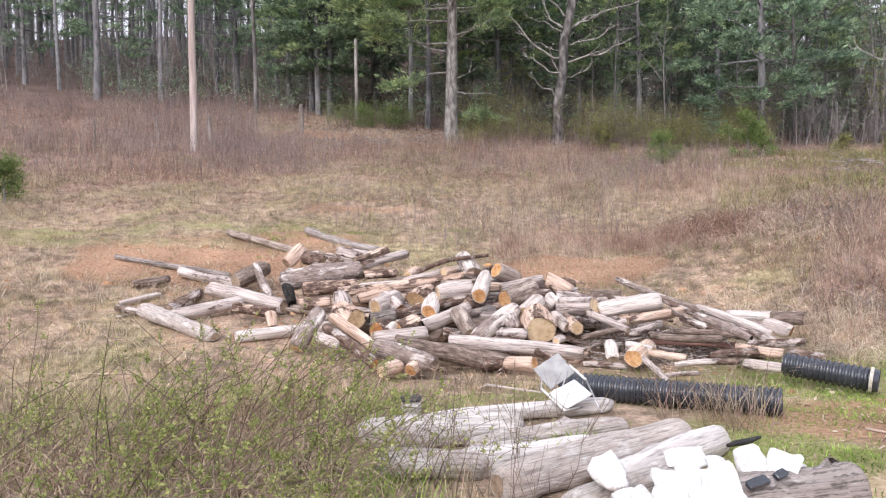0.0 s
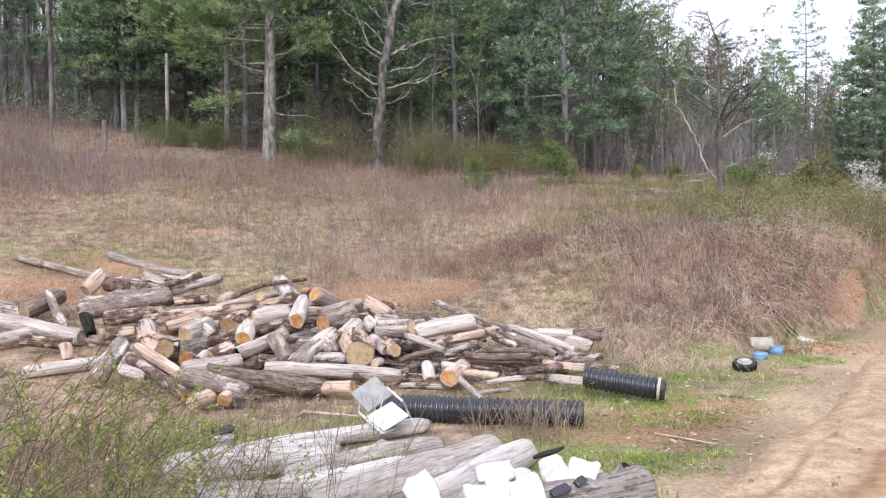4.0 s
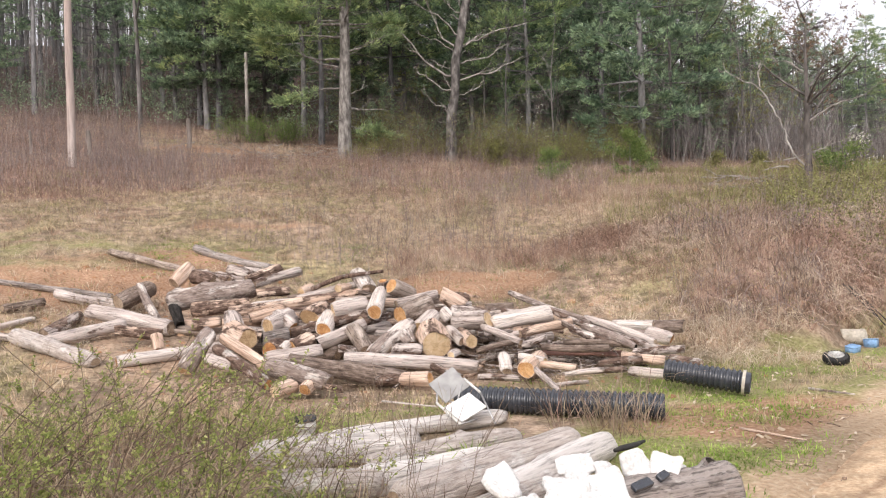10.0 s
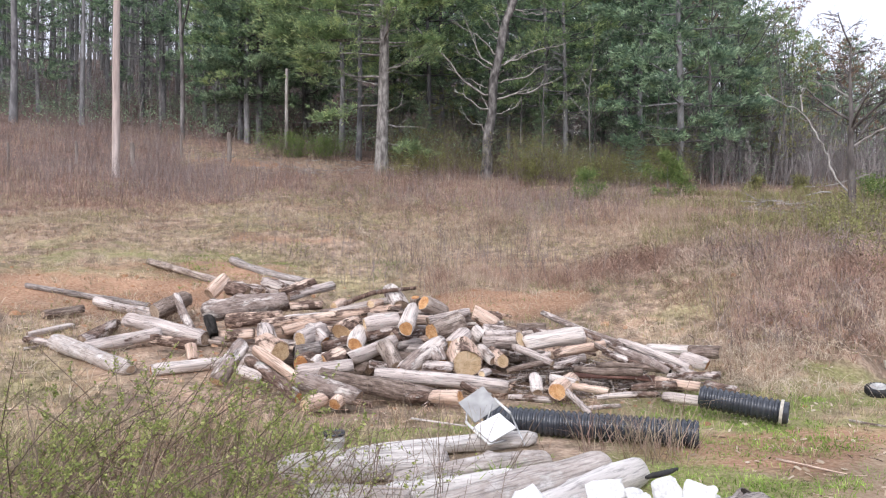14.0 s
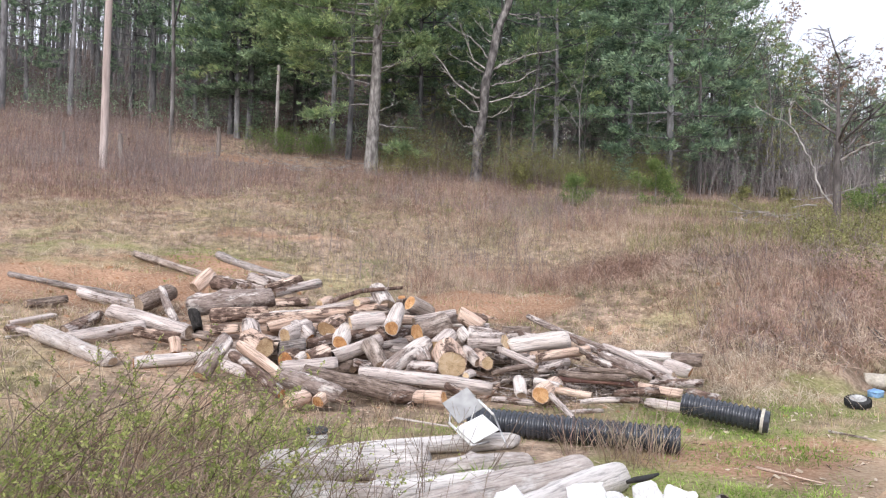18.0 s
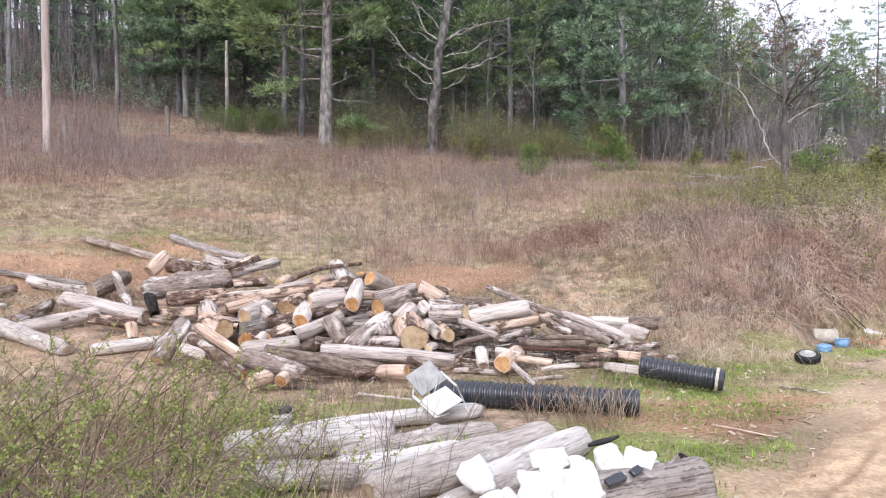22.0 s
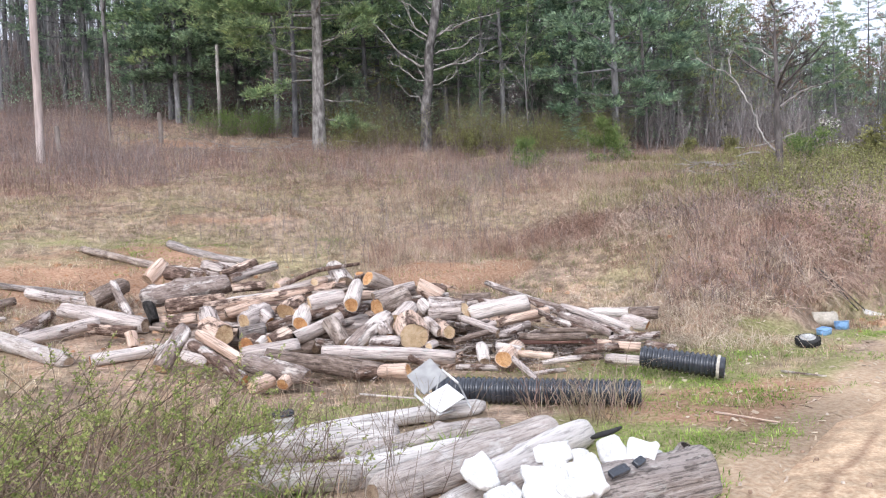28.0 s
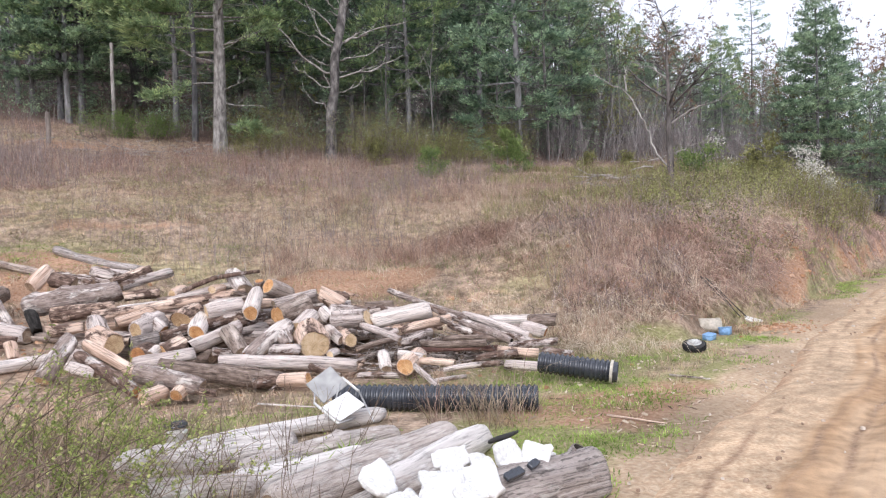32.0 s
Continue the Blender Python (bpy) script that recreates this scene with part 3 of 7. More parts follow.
def road_material():
    """Sandy dirt: smooth pressed tracks, gravelly strips between, clay at the rims."""
    m, nd, ln, b = nodes_of("sandy_dirt")
    co = nd.new("ShaderNodeTexCoord")

    def attr(name):
        a = nd.new("ShaderNodeAttribute")
        a.attribute_name = name
        return a.outputs["Fac"]

    def noisy(s, vec, det=6):
        n = nd.new("ShaderNodeTexNoise")
        n.inputs["Scale"].default_value, n.inputs["Detail"].default_value = s, det
        ln.new(vec, n.inputs["Vector"])
        return n.outputs["Fac"]

    def blend(f, a, c):
        x = nd.new("ShaderNodeMix")
        x.data_type = "RGBA"
        ln.new(f, x.inputs[0])
        ln.new(a, x.inputs[6])
        ln.new(c, x.inputs[7])
        return x.outputs[2]

    def edge(v, n, lo, hi):
        q, w = nd.new("ShaderNodeMath"), nd.new("ShaderNodeMapRange")
        ln.new(v, q.inputs[0])
        ln.new(n, q.inputs[1])
        w.inputs["From Min"].default_value, w.inputs["From Max"].default_value = lo, hi
        ln.new(q.outputs[0], w.inputs["Value"])
        return w.outputs[0]

    run = nd.new("ShaderNodeCombineXYZ")
    ln.new(attr("across"), run.inputs[0])
    ln.new(attr("along"), run.inputs[1])
    mp = nd.new("ShaderNodeMapping")
    mp.inputs["Scale"].default_value = (1, .16, 1)
    ln.new(run.outputs[0], mp.inputs["Vector"])
    grit, clump, drag = noisy(38, co.outputs["Object"], 8), noisy(2.2, co.outputs["Object"]), noisy(3.2, mp.outputs[0])
    sand = ramp_of(nd, [(.37, .25, .16), (.47, .34, .225), (.565, .445, .31)])
    press = ramp_of(nd, [(.33, .205, .115), (.41, .27, .16), (.49, .355, .235)])
    rim = ramp_of(nd, [(.27, .15, .085), (.36, .225, .14), (.43, .31, .215)])
    dark_sand = ramp_of(nd, [(.215, .135, .085), (.285, .19, .125), (.355, .255, .18)])
    moss = ramp_of(nd, [(.17, .165, .085), (.26, .235, .14), (.36, .30, .205)])
    for r in (sand, rim, dark_sand, moss):
        ln.new(grit, r.inputs["Fac"])
    ln.new(drag, press.inputs["Fac"])
    c = blend(edge(attr("track"), drag, .72, 1.05), sand.outputs[0], press.outputs[0])
    c = blend(edge(attr("middle"), clump, 1.22, 1.42), c, moss.outputs[0])
    c = blend(edge(attr("rim"), clump, 1.05, 1.5), c, rim.outputs[0])
    c = blend(edge(attr("wash"), drag, 1.05, 1.4), c, dark_sand.outputs[0])
    wander = nd.new("ShaderNodeCombineXYZ")
    ln.new(attr("along"), wander.inputs[0])
    sway, broken, v = noisy(.35, wander.outputs[0], 4), noisy(1.3, co.outputs["Object"], 5), nd.new("ShaderNodeMath")
    v.operation = "MULTIPLY_ADD"
    ln.new(sway, v.inputs[0])
    v.inputs[1].default_value = .22
    ln.new(attr("across"), v.inputs[2])
    # thin broken track lines in the darker sand colour, without relief
    for at in (.55, .98, 1.2, 1.62, 2.75, 3.05, 3.5):
        gap, d, near, part_of = nd.new("ShaderNodeMath"), nd.new("ShaderNodeMath"), nd.new("ShaderNodeMapRange"), nd.new("ShaderNodeMath")
        gap.operation, d.operation, part_of.operation = "SUBTRACT", "ABSOLUTE", "MULTIPLY"
        ln.new(v.outputs[0], gap.inputs[0])
        gap.inputs[1].default_value = at
        ln.new(gap.outputs[0], d.inputs[0])
        for k, q in (("From Min", .008), ("From Max", .045), ("To Min", .85), ("To Max", 0)):
            near.inputs[k].default_value = q
        ln.new(d.outputs[0], near.inputs["Value"])
        ln.new(near.outputs[0], part_of.inputs[0])
        ln.new(edge(broken, drag, .8, 1.1), part_of.inputs[1])
        c = blend(part_of.outputs[0], c, dark_sand.outputs[0])
    hv, mr = nd.new("ShaderNodeHueSaturation"), nd.new("ShaderNodeMapRange")
    for k, q in (("From Min", .3), ("From Max", .7), ("To Min", .8), ("To Max", 1.2)):
        mr.inputs[k].default_value = q
    ln.new(clump, mr.inputs["Value"])
    ln.new(mr.outputs[0], hv.inputs["Value"])
    ln.new(c, hv.inputs["Color"])
    spots, blotch = nd.new("ShaderNodeHueSaturation"), nd.new("ShaderNodeMapRange")
    for k, q in (("From Min", .34), ("From Max", .62), ("To Min", .78), ("To Max", 1.12)):
        blotch.inputs[k].default_value = q
    ln.new(noisy(7.5, co.outputs["Object"], 8), blotch.inputs["Value"])
    ln.new(blotch.outputs[0], spots.inputs["Value"])
    ln.new(hv.outputs[0], spots.inputs["Color"])
    ln.new(spots.outputs[0], b.inputs["Base Color"])
    b.inputs["Roughness"].default_value, b.inputs["Specular IOR Level"].default_value = .95, .2
    bp = nd.new("ShaderNodeBump")
    bp.inputs["Strength"].default_value, bp.inputs["Distance"].default_value = .6, .02
    ln.new(grit, bp.inputs["Height"])
    ln.new(bp.outputs[0], b.inputs["Normal"])
    return m


def make_road():
    q, c = road_line(420)
    cols = 61
    w = np.linspace(0, 1, cols)
    P = q[:, None] + c[:, None] * (w * ROAD_WIDE)[None, :, None]
    x, y = P[..., 0], P[..., 1]
    ragged = .10 * waves(x[:, :1], y[:, :1], 31, 1.6) + .05 * waves(x[:, :1], y[:, :1], 32, 6)
    x, y = x + c[:, :1] * ragged * (1 - w), y + c[:, 1:] * ragged * (1 - w)
    z = np.full(x.shape, .022) + .012 * waves(x, y, 33, 2.2) + .006 * waves(x, y, 34, 8)
    for lane, deep in ((.15, .012), (.22, .022), (.29, .014), (.56, .014), (.63, .024), (.70, .014)):
        wander = lane + .02 * waves(x[:, :1], y[:, :1], 35, .5)
        z = z - deep * np.exp(-((w[None] - wander) / .02) ** 2) + .5 * deep * np.exp(-((w[None] - wander - .04) / .02) ** 2)
    z = z - .09 * np.exp(-(w / .035) ** 2)[None] - .09 * np.exp(-((1 - w) / .035) ** 2)[None]
    n = len(q)
    i, j = np.meshgrid(np.arange(n - 1), np.arange(cols - 1), indexing="ij")
    f = np.stack([i * cols + j, i * cols + j + 1, (i + 1) * cols + j + 1, (i + 1) * cols + j], -1).reshape(-1, 4)
    me = mesh_np("road", np.stack([x, y, z], -1).reshape(-1, 3), f, road_material(), True)
    along = np.repeat(np.concatenate([[0], np.cumsum(np.hypot(*np.diff(q, axis=0).T))])[:, None], cols, 1)
    lanes = sum(np.exp(-((w[None] - k - .02 * waves(x[:, :1], y[:, :1], 35, .5)) / .045) ** 2) for k in (.20, .30, .60, .70))
    wash = np.exp(-((along + .9 * waves(x, y, 36, .8) - along[170] + 1.5 * w[None]) / .12) ** 2) + .6 * np.exp(-((w[None] - .27 - .03 * waves(x[:, :1], y[:, :1], 37, .7)) / .012) ** 2)
    for name, val in (("across", w[None] * ROAD_WIDE + 0 * x), ("along", along), ("track", np.clip(lanes, 0, 1)), ("wash", np.clip(wash, 0, 1)),
                      ("rim", np.clip(1 - w[None] * ROAD_WIDE / .5, 0, 1) + 0 * x), ("middle", np.exp(-((w[None] - .42) / .09) ** 2) + 0 * x)):
        me.attributes.new(name, "FLOAT", "POINT").data.foreach_set("value", val.ravel().astype(np.float32))
    tagged(new("road", me), "sandy orange dirt road with shallow wheel ruts", "road", kind="structure")


make_road()


def road_stones():
    """Small stones and clods pressed into the road and its verge."""
    g = np.random.RandomState(88)
    n = 1600
    q, c = road_line(700)
    i, w = g.randint(250, 420, n), g.beta(.6, .9, n) * ROAD_WIDE
    x, y = q[i, 0] + c[i, 0] * w + g.normal(0, .1, n), q[i, 1] + c[i, 1] * w + g.normal(0, .1, n)
    s = g.gamma(2.0, .0035, n) + .003
    th = np.arange(6) * 2 * np.pi / 6
    ring = np.stack([np.cos(th), np.sin(th)], 1)[None] * g.uniform(.7, 1.3, (n, 6, 1)) * s[:, None, None]
    low = np.concatenate([ring + np.stack([x, y], 1)[:, None], np.full((n, 6, 1), .012)], 2)
    mid = np.concatenate([ring * .8 + np.stack([x, y], 1)[:, None], np.repeat((.02 + s * .5)[:, None, None], 6, 1)], 2)
    top = np.stack([x, y, .02 + s * .75], 1)[:, None]
    v = np.concatenate([low, mid, top], 1).reshape(-1, 3)
    o = np.arange(n)[:, None] * 13
    f = np.concatenate([o + [k, (k + 1) % 6, 6 + (k + 1) % 6] for k in range(6)] + [o + [k, 6 + (k + 1) % 6, 6 + k] for k in range(6)] + [o + [6 + k, 6 + (k + 1) % 6, 12] for k in range(6)], 1).reshape(-1, 3)
    rock = surface("road_stone", [(.25, .17, .12), (.38, .29, .22), (.50, .43, .36)], 9, .9, .3, 40, island=.6)
    tagged(new("road_stones", mesh_np("road_stones", v, f, rock)), "small stones and clods on the dirt road", "stones", kind="stuff")


road_stones()


def clods():
    """Lumps of clay crumbled from the cut bank and pushed up at the road's rim."""
    g = np.random.RandomState(89)
    az = np.concatenate([g.normal(45.2, 1.3, 450), g.normal(41.3, .7, 250)])
    r = toe(az) + g.uniform(-.5, 2.8, 700)
    x = np.concatenate([r * np.sin(np.radians(az)), g.normal(7.8, .45, 200), g.normal(-3.4, 1.5, 500), g.normal(.4, 2.6, 400)])
    y = np.concatenate([r * np.cos(np.radians(az)), g.normal(9.0, .28, 200), g.normal(12.3, 1.1, 500), g.normal(9.6, 1.5, 400)])
    s = np.concatenate([g.gamma(1.6, .008, 700), g.gamma(1.6, .009, 200), g.gamma(1.6, .009, 900)]) + .005
    z = height(x, y)
    keep = off_road(x, y) > -.6
    x, y, s, z = x[keep], y[keep], s[keep], z[keep]
    n = len(x)
    th = np.arange(6) * np.pi / 3
    ring = np.stack([np.cos(th), np.sin(th)], 1)[None] * g.uniform(.6, 1.4, (n, 6, 1)) * s[:, None, None]
    c = np.stack([x, y], 1)[:, None]
    low = np.concatenate([ring * 1.1 + c, np.repeat((z - .02)[:, None, None], 6, 1)], 2)
    mid = np.concatenate([ring * .8 + c, (z + s * .45)[:, None, None] + g.normal(0, .12, (n, 6, 1)) * s[:, None, None]], 2)
    top = np.concatenate([c, (z + s * .7)[:, None, None]], 2)
    v = np.concatenate([low, mid, top], 1).reshape(-1, 3)
    o = np.arange(n)[:, None] * 13
    f = np.concatenate([o + [k, (k + 1) % 6, 6 + (k + 1) % 6] for k in range(6)] + [o + [k, 6 + (k + 1) % 6, 6 + k] for k in range(6)] + [o + [6 + k, 6 + (k + 1) % 6, 12] for k in range(6)], 1).reshape(-1, 3)
    lump = surface("clay_clods", [(.25, .13, .07), (.39, .215, .12), (.50, .33, .22)], 7, .95, .6, 40, island=.3)
    tagged(new("clay_clods", mesh_np("clay_clods", v, f, lump)), "orange clay lumps crumbled from the cut bank", "clods", kind="stuff")


clods()


# ---- trees ----
def needle_mesh(name, base, way, length, width, material, g, per=10, spread=.8):
    """Bundles of needles: per thin blades at each base point, fanned round way."""
    n = len(base)
    b = np.repeat(base, per, 0) + g.normal(0, .035, (n * per, 3))
    d = np.repeat(way, per, 0) + g.normal(0, spread, (n * per, 3))
    d[:, 2] += .15
    d /= np.linalg.norm(d, axis=1)[:, None] + 1e-9
    side = np.cross(d, g.normal(0, 1, (n * per, 3)))
    side /= np.linalg.norm(side, axis=1)[:, None] + 1e-9
    L = length * g.uniform(.6, 1.25, (n * per, 1))
    w = width * g.uniform(.7, 1.3, (n * per, 1))
    v = np.stack([b - side * w * .35, b + d * L * .55 + side * w, b + d * L], 1).reshape(-1, 3)
    return mesh_np(name, v, np.arange(len(v)).reshape(-1, 3), material)


def curve_points(start, way, length, lift, n, g, wobble=.05):
    """A limb that bends up or down along its length."""
    p, d, pts = np.array(start, float), np.array(way, float), []
    for k in range(n):
        pts.append(p.copy())
        d = d / np.linalg.norm(d)
        p = p + d * length / (n - 1)
        d = d + np.array([0, 0, lift / n]) + g.normal(0, wobble, 3)
    return np.array(pts)


def pine(seed, tall, thick, bare, reach, tufts, needles, bark=None, dead=10, whorl=.55, lean=0.0, blade=(.30, .035), shape="cone", label="", lift=.5, split=False, rear=.12, per=7, puff=.05):
    """A pine: tapered trunk, dead snags below, whorls of limbs with needle plumes above."""
    g = np.random.RandomState(seed)
    root = tagged(new("pine_tree"), label, "tree")
    bark = bark or BARK_PINE
    zz = np.linspace(-.3, tall, 12)
    px = lean * (zz / tall) ** 2 * tall + .06 * np.sin(zz * .5 + seed)
    py = .06 * np.sin(zz * .4 + seed * 2)
    px, py = px - px[0], py - py[0]
    rad = thick * (1 - .93 * (np.clip(zz, 0, None) / tall) ** .9) * (1 + .18 * np.exp(-np.clip(zz, 0, None) / .25))
    v, f = tube(np.stack([px, py, zz], 1), rad, 10)
    part("trunk", mesh_np("trunk", v, f, bark, True), root)
    wood, base, way = Heap(), [], []

    def trunk_at(z):
        return np.array([np.interp(z, zz, px), np.interp(z, zz, py), z])

    def add_limb(pts, rr):
        if split:
            part("limb", mesh_np("limb", *tube(pts, rr * split, 5), bark, True), root)
        else:
            wood.add(*tube(pts, rr, 3))

    z, turn = bare * tall, 0
    while z < tall - .3:
        u = (z - bare * tall) / (tall * (1 - bare))
        if shape == "cone":
            size = reach * (1 - u) ** .75 * (.55 + .45 * min(1, u * 6)) + .25
        else:
            size = reach * (.35 + 1.1 * math.sin(min(1, u * .9 + .12) * math.pi)) * .75 + .2
        for k in range(g.randint(3, 6)):
            a = turn + k * 2 * math.pi / 4.5 + g.uniform(-.3, .3)
            L = size * g.uniform(.45, 1.15)
            m = 6 if split else 4
            pts = curve_points(trunk_at(z + g.uniform(-.15, .15)), (math.cos(a), math.sin(a), rear + .5 * u * u - .15 * (1 - u)), L, lift, m, g, .12 if split else .06)
            add_limb(pts, np.linspace(.012 + .014 * L, .006, m))
            n = int(tufts * L) if tufts else 0
            if not n:
                continue
            # twigs fan out to both sides of the limb in one flat plume, tufts along each twig
            s = 1 - .72 * g.beta(1.0, 1.4, n)
            c = np.stack([np.interp(s, np.linspace(0, 1, m), pts[:, q]) for q in range(3)], 1)
            out, sd = np.array([math.cos(a), math.sin(a), 0]), np.array([-math.sin(a), math.cos(a), 0])
            side = g.choice([-1.0, 1.0], n)[:, None] * g.uniform(.35, 1.0, (n, 1))
            d = out * .75 + sd * side + np.array([0, 0, .12])
            reach_out = (.18 + .42 * L * (1.12 - s))[:, None]
            for q in (.35, .7, 1.0):
                base.append(c + d * reach_out * q + g.normal(0, puff, (n, 3)) * [1.2, 1.2, .45])
                way.append(d * .9 + np.array([0, 0, .2]))
        turn += 2.4
        z += whorl * g.uniform(.6, 1.4) * (1 - .45 * u)
    for k in range(dead):
        z = g.uniform(.05, bare + .2) * tall
        a, L = g.uniform(0, 6.28), g.uniform(.35, 1.0) * reach * .7
        pts = curve_points(trunk_at(z), (math.cos(a), math.sin(a), g.uniform(-.25, .2)), L, -.2, 5, g, .1)
        add_limb(pts, np.linspace(.02, .005, 5))
    if not split:
        tagged(part("branchwork", wood.mesh("branchwork", bark), root), kind="stuff")
    if base:
        tagged(part("crown", needle_mesh("crown", np.concatenate(base), np.concatenate(way), blade[0], blade[1], needles, g, per, .45), root), kind="stuff")
    return root


def branching(seed, tall, thick, bark, spread=.55, levels=4, low=.25, twig=.004, leaves=None, leaf=(.05, 300), kind="bare_tree", label="", up=.35, kids=(3, 6)):
    """A leafless or thin-leaved broad tree or shrub, by branching."""
    g = np.random.RandomState(seed)
    root = tagged(new(kind), label, "bush" if "bush" in kind else "tree")
    trunk, wood, tips = Heap(), Heap(), []

    def grow(p, d, L, r, lev):
        pts = curve_points(p, d, L, up if lev else .05, 6 if lev < 2 else 3, g, .10 if lev else .035)
        (wood if lev else trunk).add(*tube(pts, np.linspace(r, r * (.45 if lev else .12), len(pts)), 8 if lev == 0 else 4 if lev == 1 else 3))
        if lev >= levels - 2:
            tips.extend(pts[1:])
        if lev >= levels - 1:
            return
        for k in range(g.randint(*kids) + (5 if lev == 0 else 0)):
            u = g.uniform(low if lev == 0 else .25, 1)
            q = np.array([np.interp(u, np.linspace(0, 1, len(pts)), pts[:, c]) for c in range(3)])
            a = g.uniform(0, 6.28)
            dd = np.array([math.cos(a), math.sin(a), 0]) * spread * g.uniform(.7, 1.4) + d / np.linalg.norm(d) * .6
            grow(q, dd, L * g.uniform(.28, .5) * (1.25 - .6 * u if lev == 0 else 1), max(twig, r * (1 - .6 * u) * .5), lev + 1)

    grow(np.array([0, 0, -.2]), np.array([0, 0, 1.0]), tall, thick, 0)
    part("trunk", trunk.mesh("trunk", bark), root)
    tagged(part("branchwork", wood.mesh("branchwork", bark), root), kind="stuff")
    if leaves:
        t = np.array(tips)
        t = t[g.randint(0, len(t), leaf[1])] + g.normal(0, .10, (leaf[1], 3))
        tagged(part("crown", needle_mesh("crown", t, g.normal(0, 1, t.shape), leaf[0], leaf[0] * .4, leaves, g, 4, 1.0), root), kind="stuff")
    return root


def plant(ob, az, r, turn, size=1.0, sink=0.0, tilt=0.0):
    x, y, z = spot(az, r)
    ob.matrix_basis = pose(x, y, z - sink, tilt, 0, turn) @ Matrix.Scale(size, 4)
    return ob


def again(ob, az, r, turn, size=1.0, tilt=0.0):
    x, y, z = spot(az, r)
    c = copy_thing(ob, pose(x, y, z, tilt, 0, turn))
    c.scale = (size, size, size * 1.0)
    return c

WOODS = "woods at the top of the field"
hero = pine(11, 21, .31, .30, 4.6, 11, NEEDLE_PALE, BARK_LICHEN, dead=22, whorl=1.0, lean=.01, shape="broad", blade=(.25, .036), split=1.0, per=9,
            label="tall pine with grey lichened trunk and yellowish needles")
plant(hero, .4, 34.8, 20, sink=.1)


def add_plume(root, pts, g, tufts, reach, needles, bark, thick, blade=(.30, .034), name="limb"):
    """One more limb for a pine, with its plume of needles towards the end."""
    q = np.array(pts, float)
    u = np.linspace(0, 1, len(q))
    fine = np.linspace(0, 1, 9)
    q = np.stack([np.interp(fine, u, q[:, k]) for k in range(3)], 1) + g.normal(0, .055, (9, 3)) * np.sqrt(fine)[:, None]
    limb = part(name, mesh_np(name, *tube(q, np.linspace(thick, thick * .3, 9), 6), bark, True), root)
    if tufts:
        s = 1 - .65 * g.beta(1, 1.3, tufts)
        c = np.stack([np.interp(s, fine, q[:, k]) for k in range(3)], 1)
        d = g.normal(0, 1, (tufts, 3)) * np.array([1, 1, .35]) + (q[-1] - q[0]) / np.linalg.norm(q[-1] - q[0])
        base = np.concatenate([c + d * reach * k * (1.2 - s)[:, None] for k in (.35, .7, 1.0)])
        tagged(part("plume", needle_mesh("plume", base, np.concatenate([d, d, d]) * .6 + np.array([0, 0, .35]), blade[0], blade[1], needles, g, 8, .6), root), kind="stuff")
    else:
        for k in range(3):
            a = g.randint(3, 8)
            way = q[a] - q[a - 2] + np.array([g.normal(0, .3), g.normal(0, .3), g.uniform(.05, .45)])
            twig = curve_points(q[a], way, g.uniform(.35, 1.0), .4, 5, g, .12)
            part("twig", mesh_np("twig", *tube(twig, np.linspace(thick * .45, .006, 5), 4), bark, True), limb)


g = np.random.RandomState(15)
hero_turn = Matrix.Rotation(radians(-20), 4, "Z")
for z, x, dz, y, tufts in ((3.35, -2.6, -.7, -.5, 34), (4.2, -2.1, .7, -.3, 0), (4.6, -3.2, .5, .6, 40), (5.6, -3.3, -.2, -.7, 60), (6.2, -4.7, .4, .5, 95), (6.9, -3.0, -.3, -1.0, 70), (7.4, -5.0, .3, -.4, 110),
                           (7.9, -3.6, .5, 1.2, 80), (8.5, -4.4, .4, -.6, 110), (9.3, -4.8, .6, .4, 110), (10.2, -4.2, .7, -.5, 100), (11.2, -3.6, .8, .3, 90), (4.9, 2.3, .9, -.4, 26), (6.0, 2.2, .5, .5, 40), (1.6, 1.6, -.3, .3, 36),
                           (7.7, 2.6, .5, -.6, 60), (9.0, 3.0, .6, .2, 80), (10.6, 3.0, .8, -.4, 80), (2.4, 1.9, -.2, -.4, 0), (3.0, 1.2, .3, -.6, 0)):
    pts = [hero_turn @ Vector(p) for p in ((0, 0, z), (x * .3, y * .35, z + dz * .15), (x * .65, y * .8, z + dz * .5), (x, y, z + dz))]
    add_plume(hero, pts, g, tufts, .34 * abs(x) + .25, NEEDLE_PALE, BARK_LICHEN, .022 + .011 * abs(x))

# the bleached dead pine: limbs sweep out and up on both sides
dead_pine = tagged(new("dead_pine_tree"), "dead pine with bare bleached upturned branches", "tree")
plant(dead_pine, 8.2, 36.3, -8.2, sink=.1)
zz = np.linspace(-.3, 13.5, 30)
leaning = np.interp(zz, [-.3, 2.9, 4.7, 6.1, 7.6, 8.5, 10.2, 13.5], [0, .26, .46, .65, 1.02, 1.33, 1.65, 2.05]) + .05 * np.sin(zz * 2.3)
part("trunk", mesh_np("trunk", *tube(np.stack([leaning, .1 * np.sin(zz), zz], 1), np.interp(zz, [-.3, .4, 3, 8, 13.5], [.36, .28, .22, .19, .06]) * (1 + .06 * np.sin(zz * 3.1)), 12), BARK_DEAD, True), dead_pine)


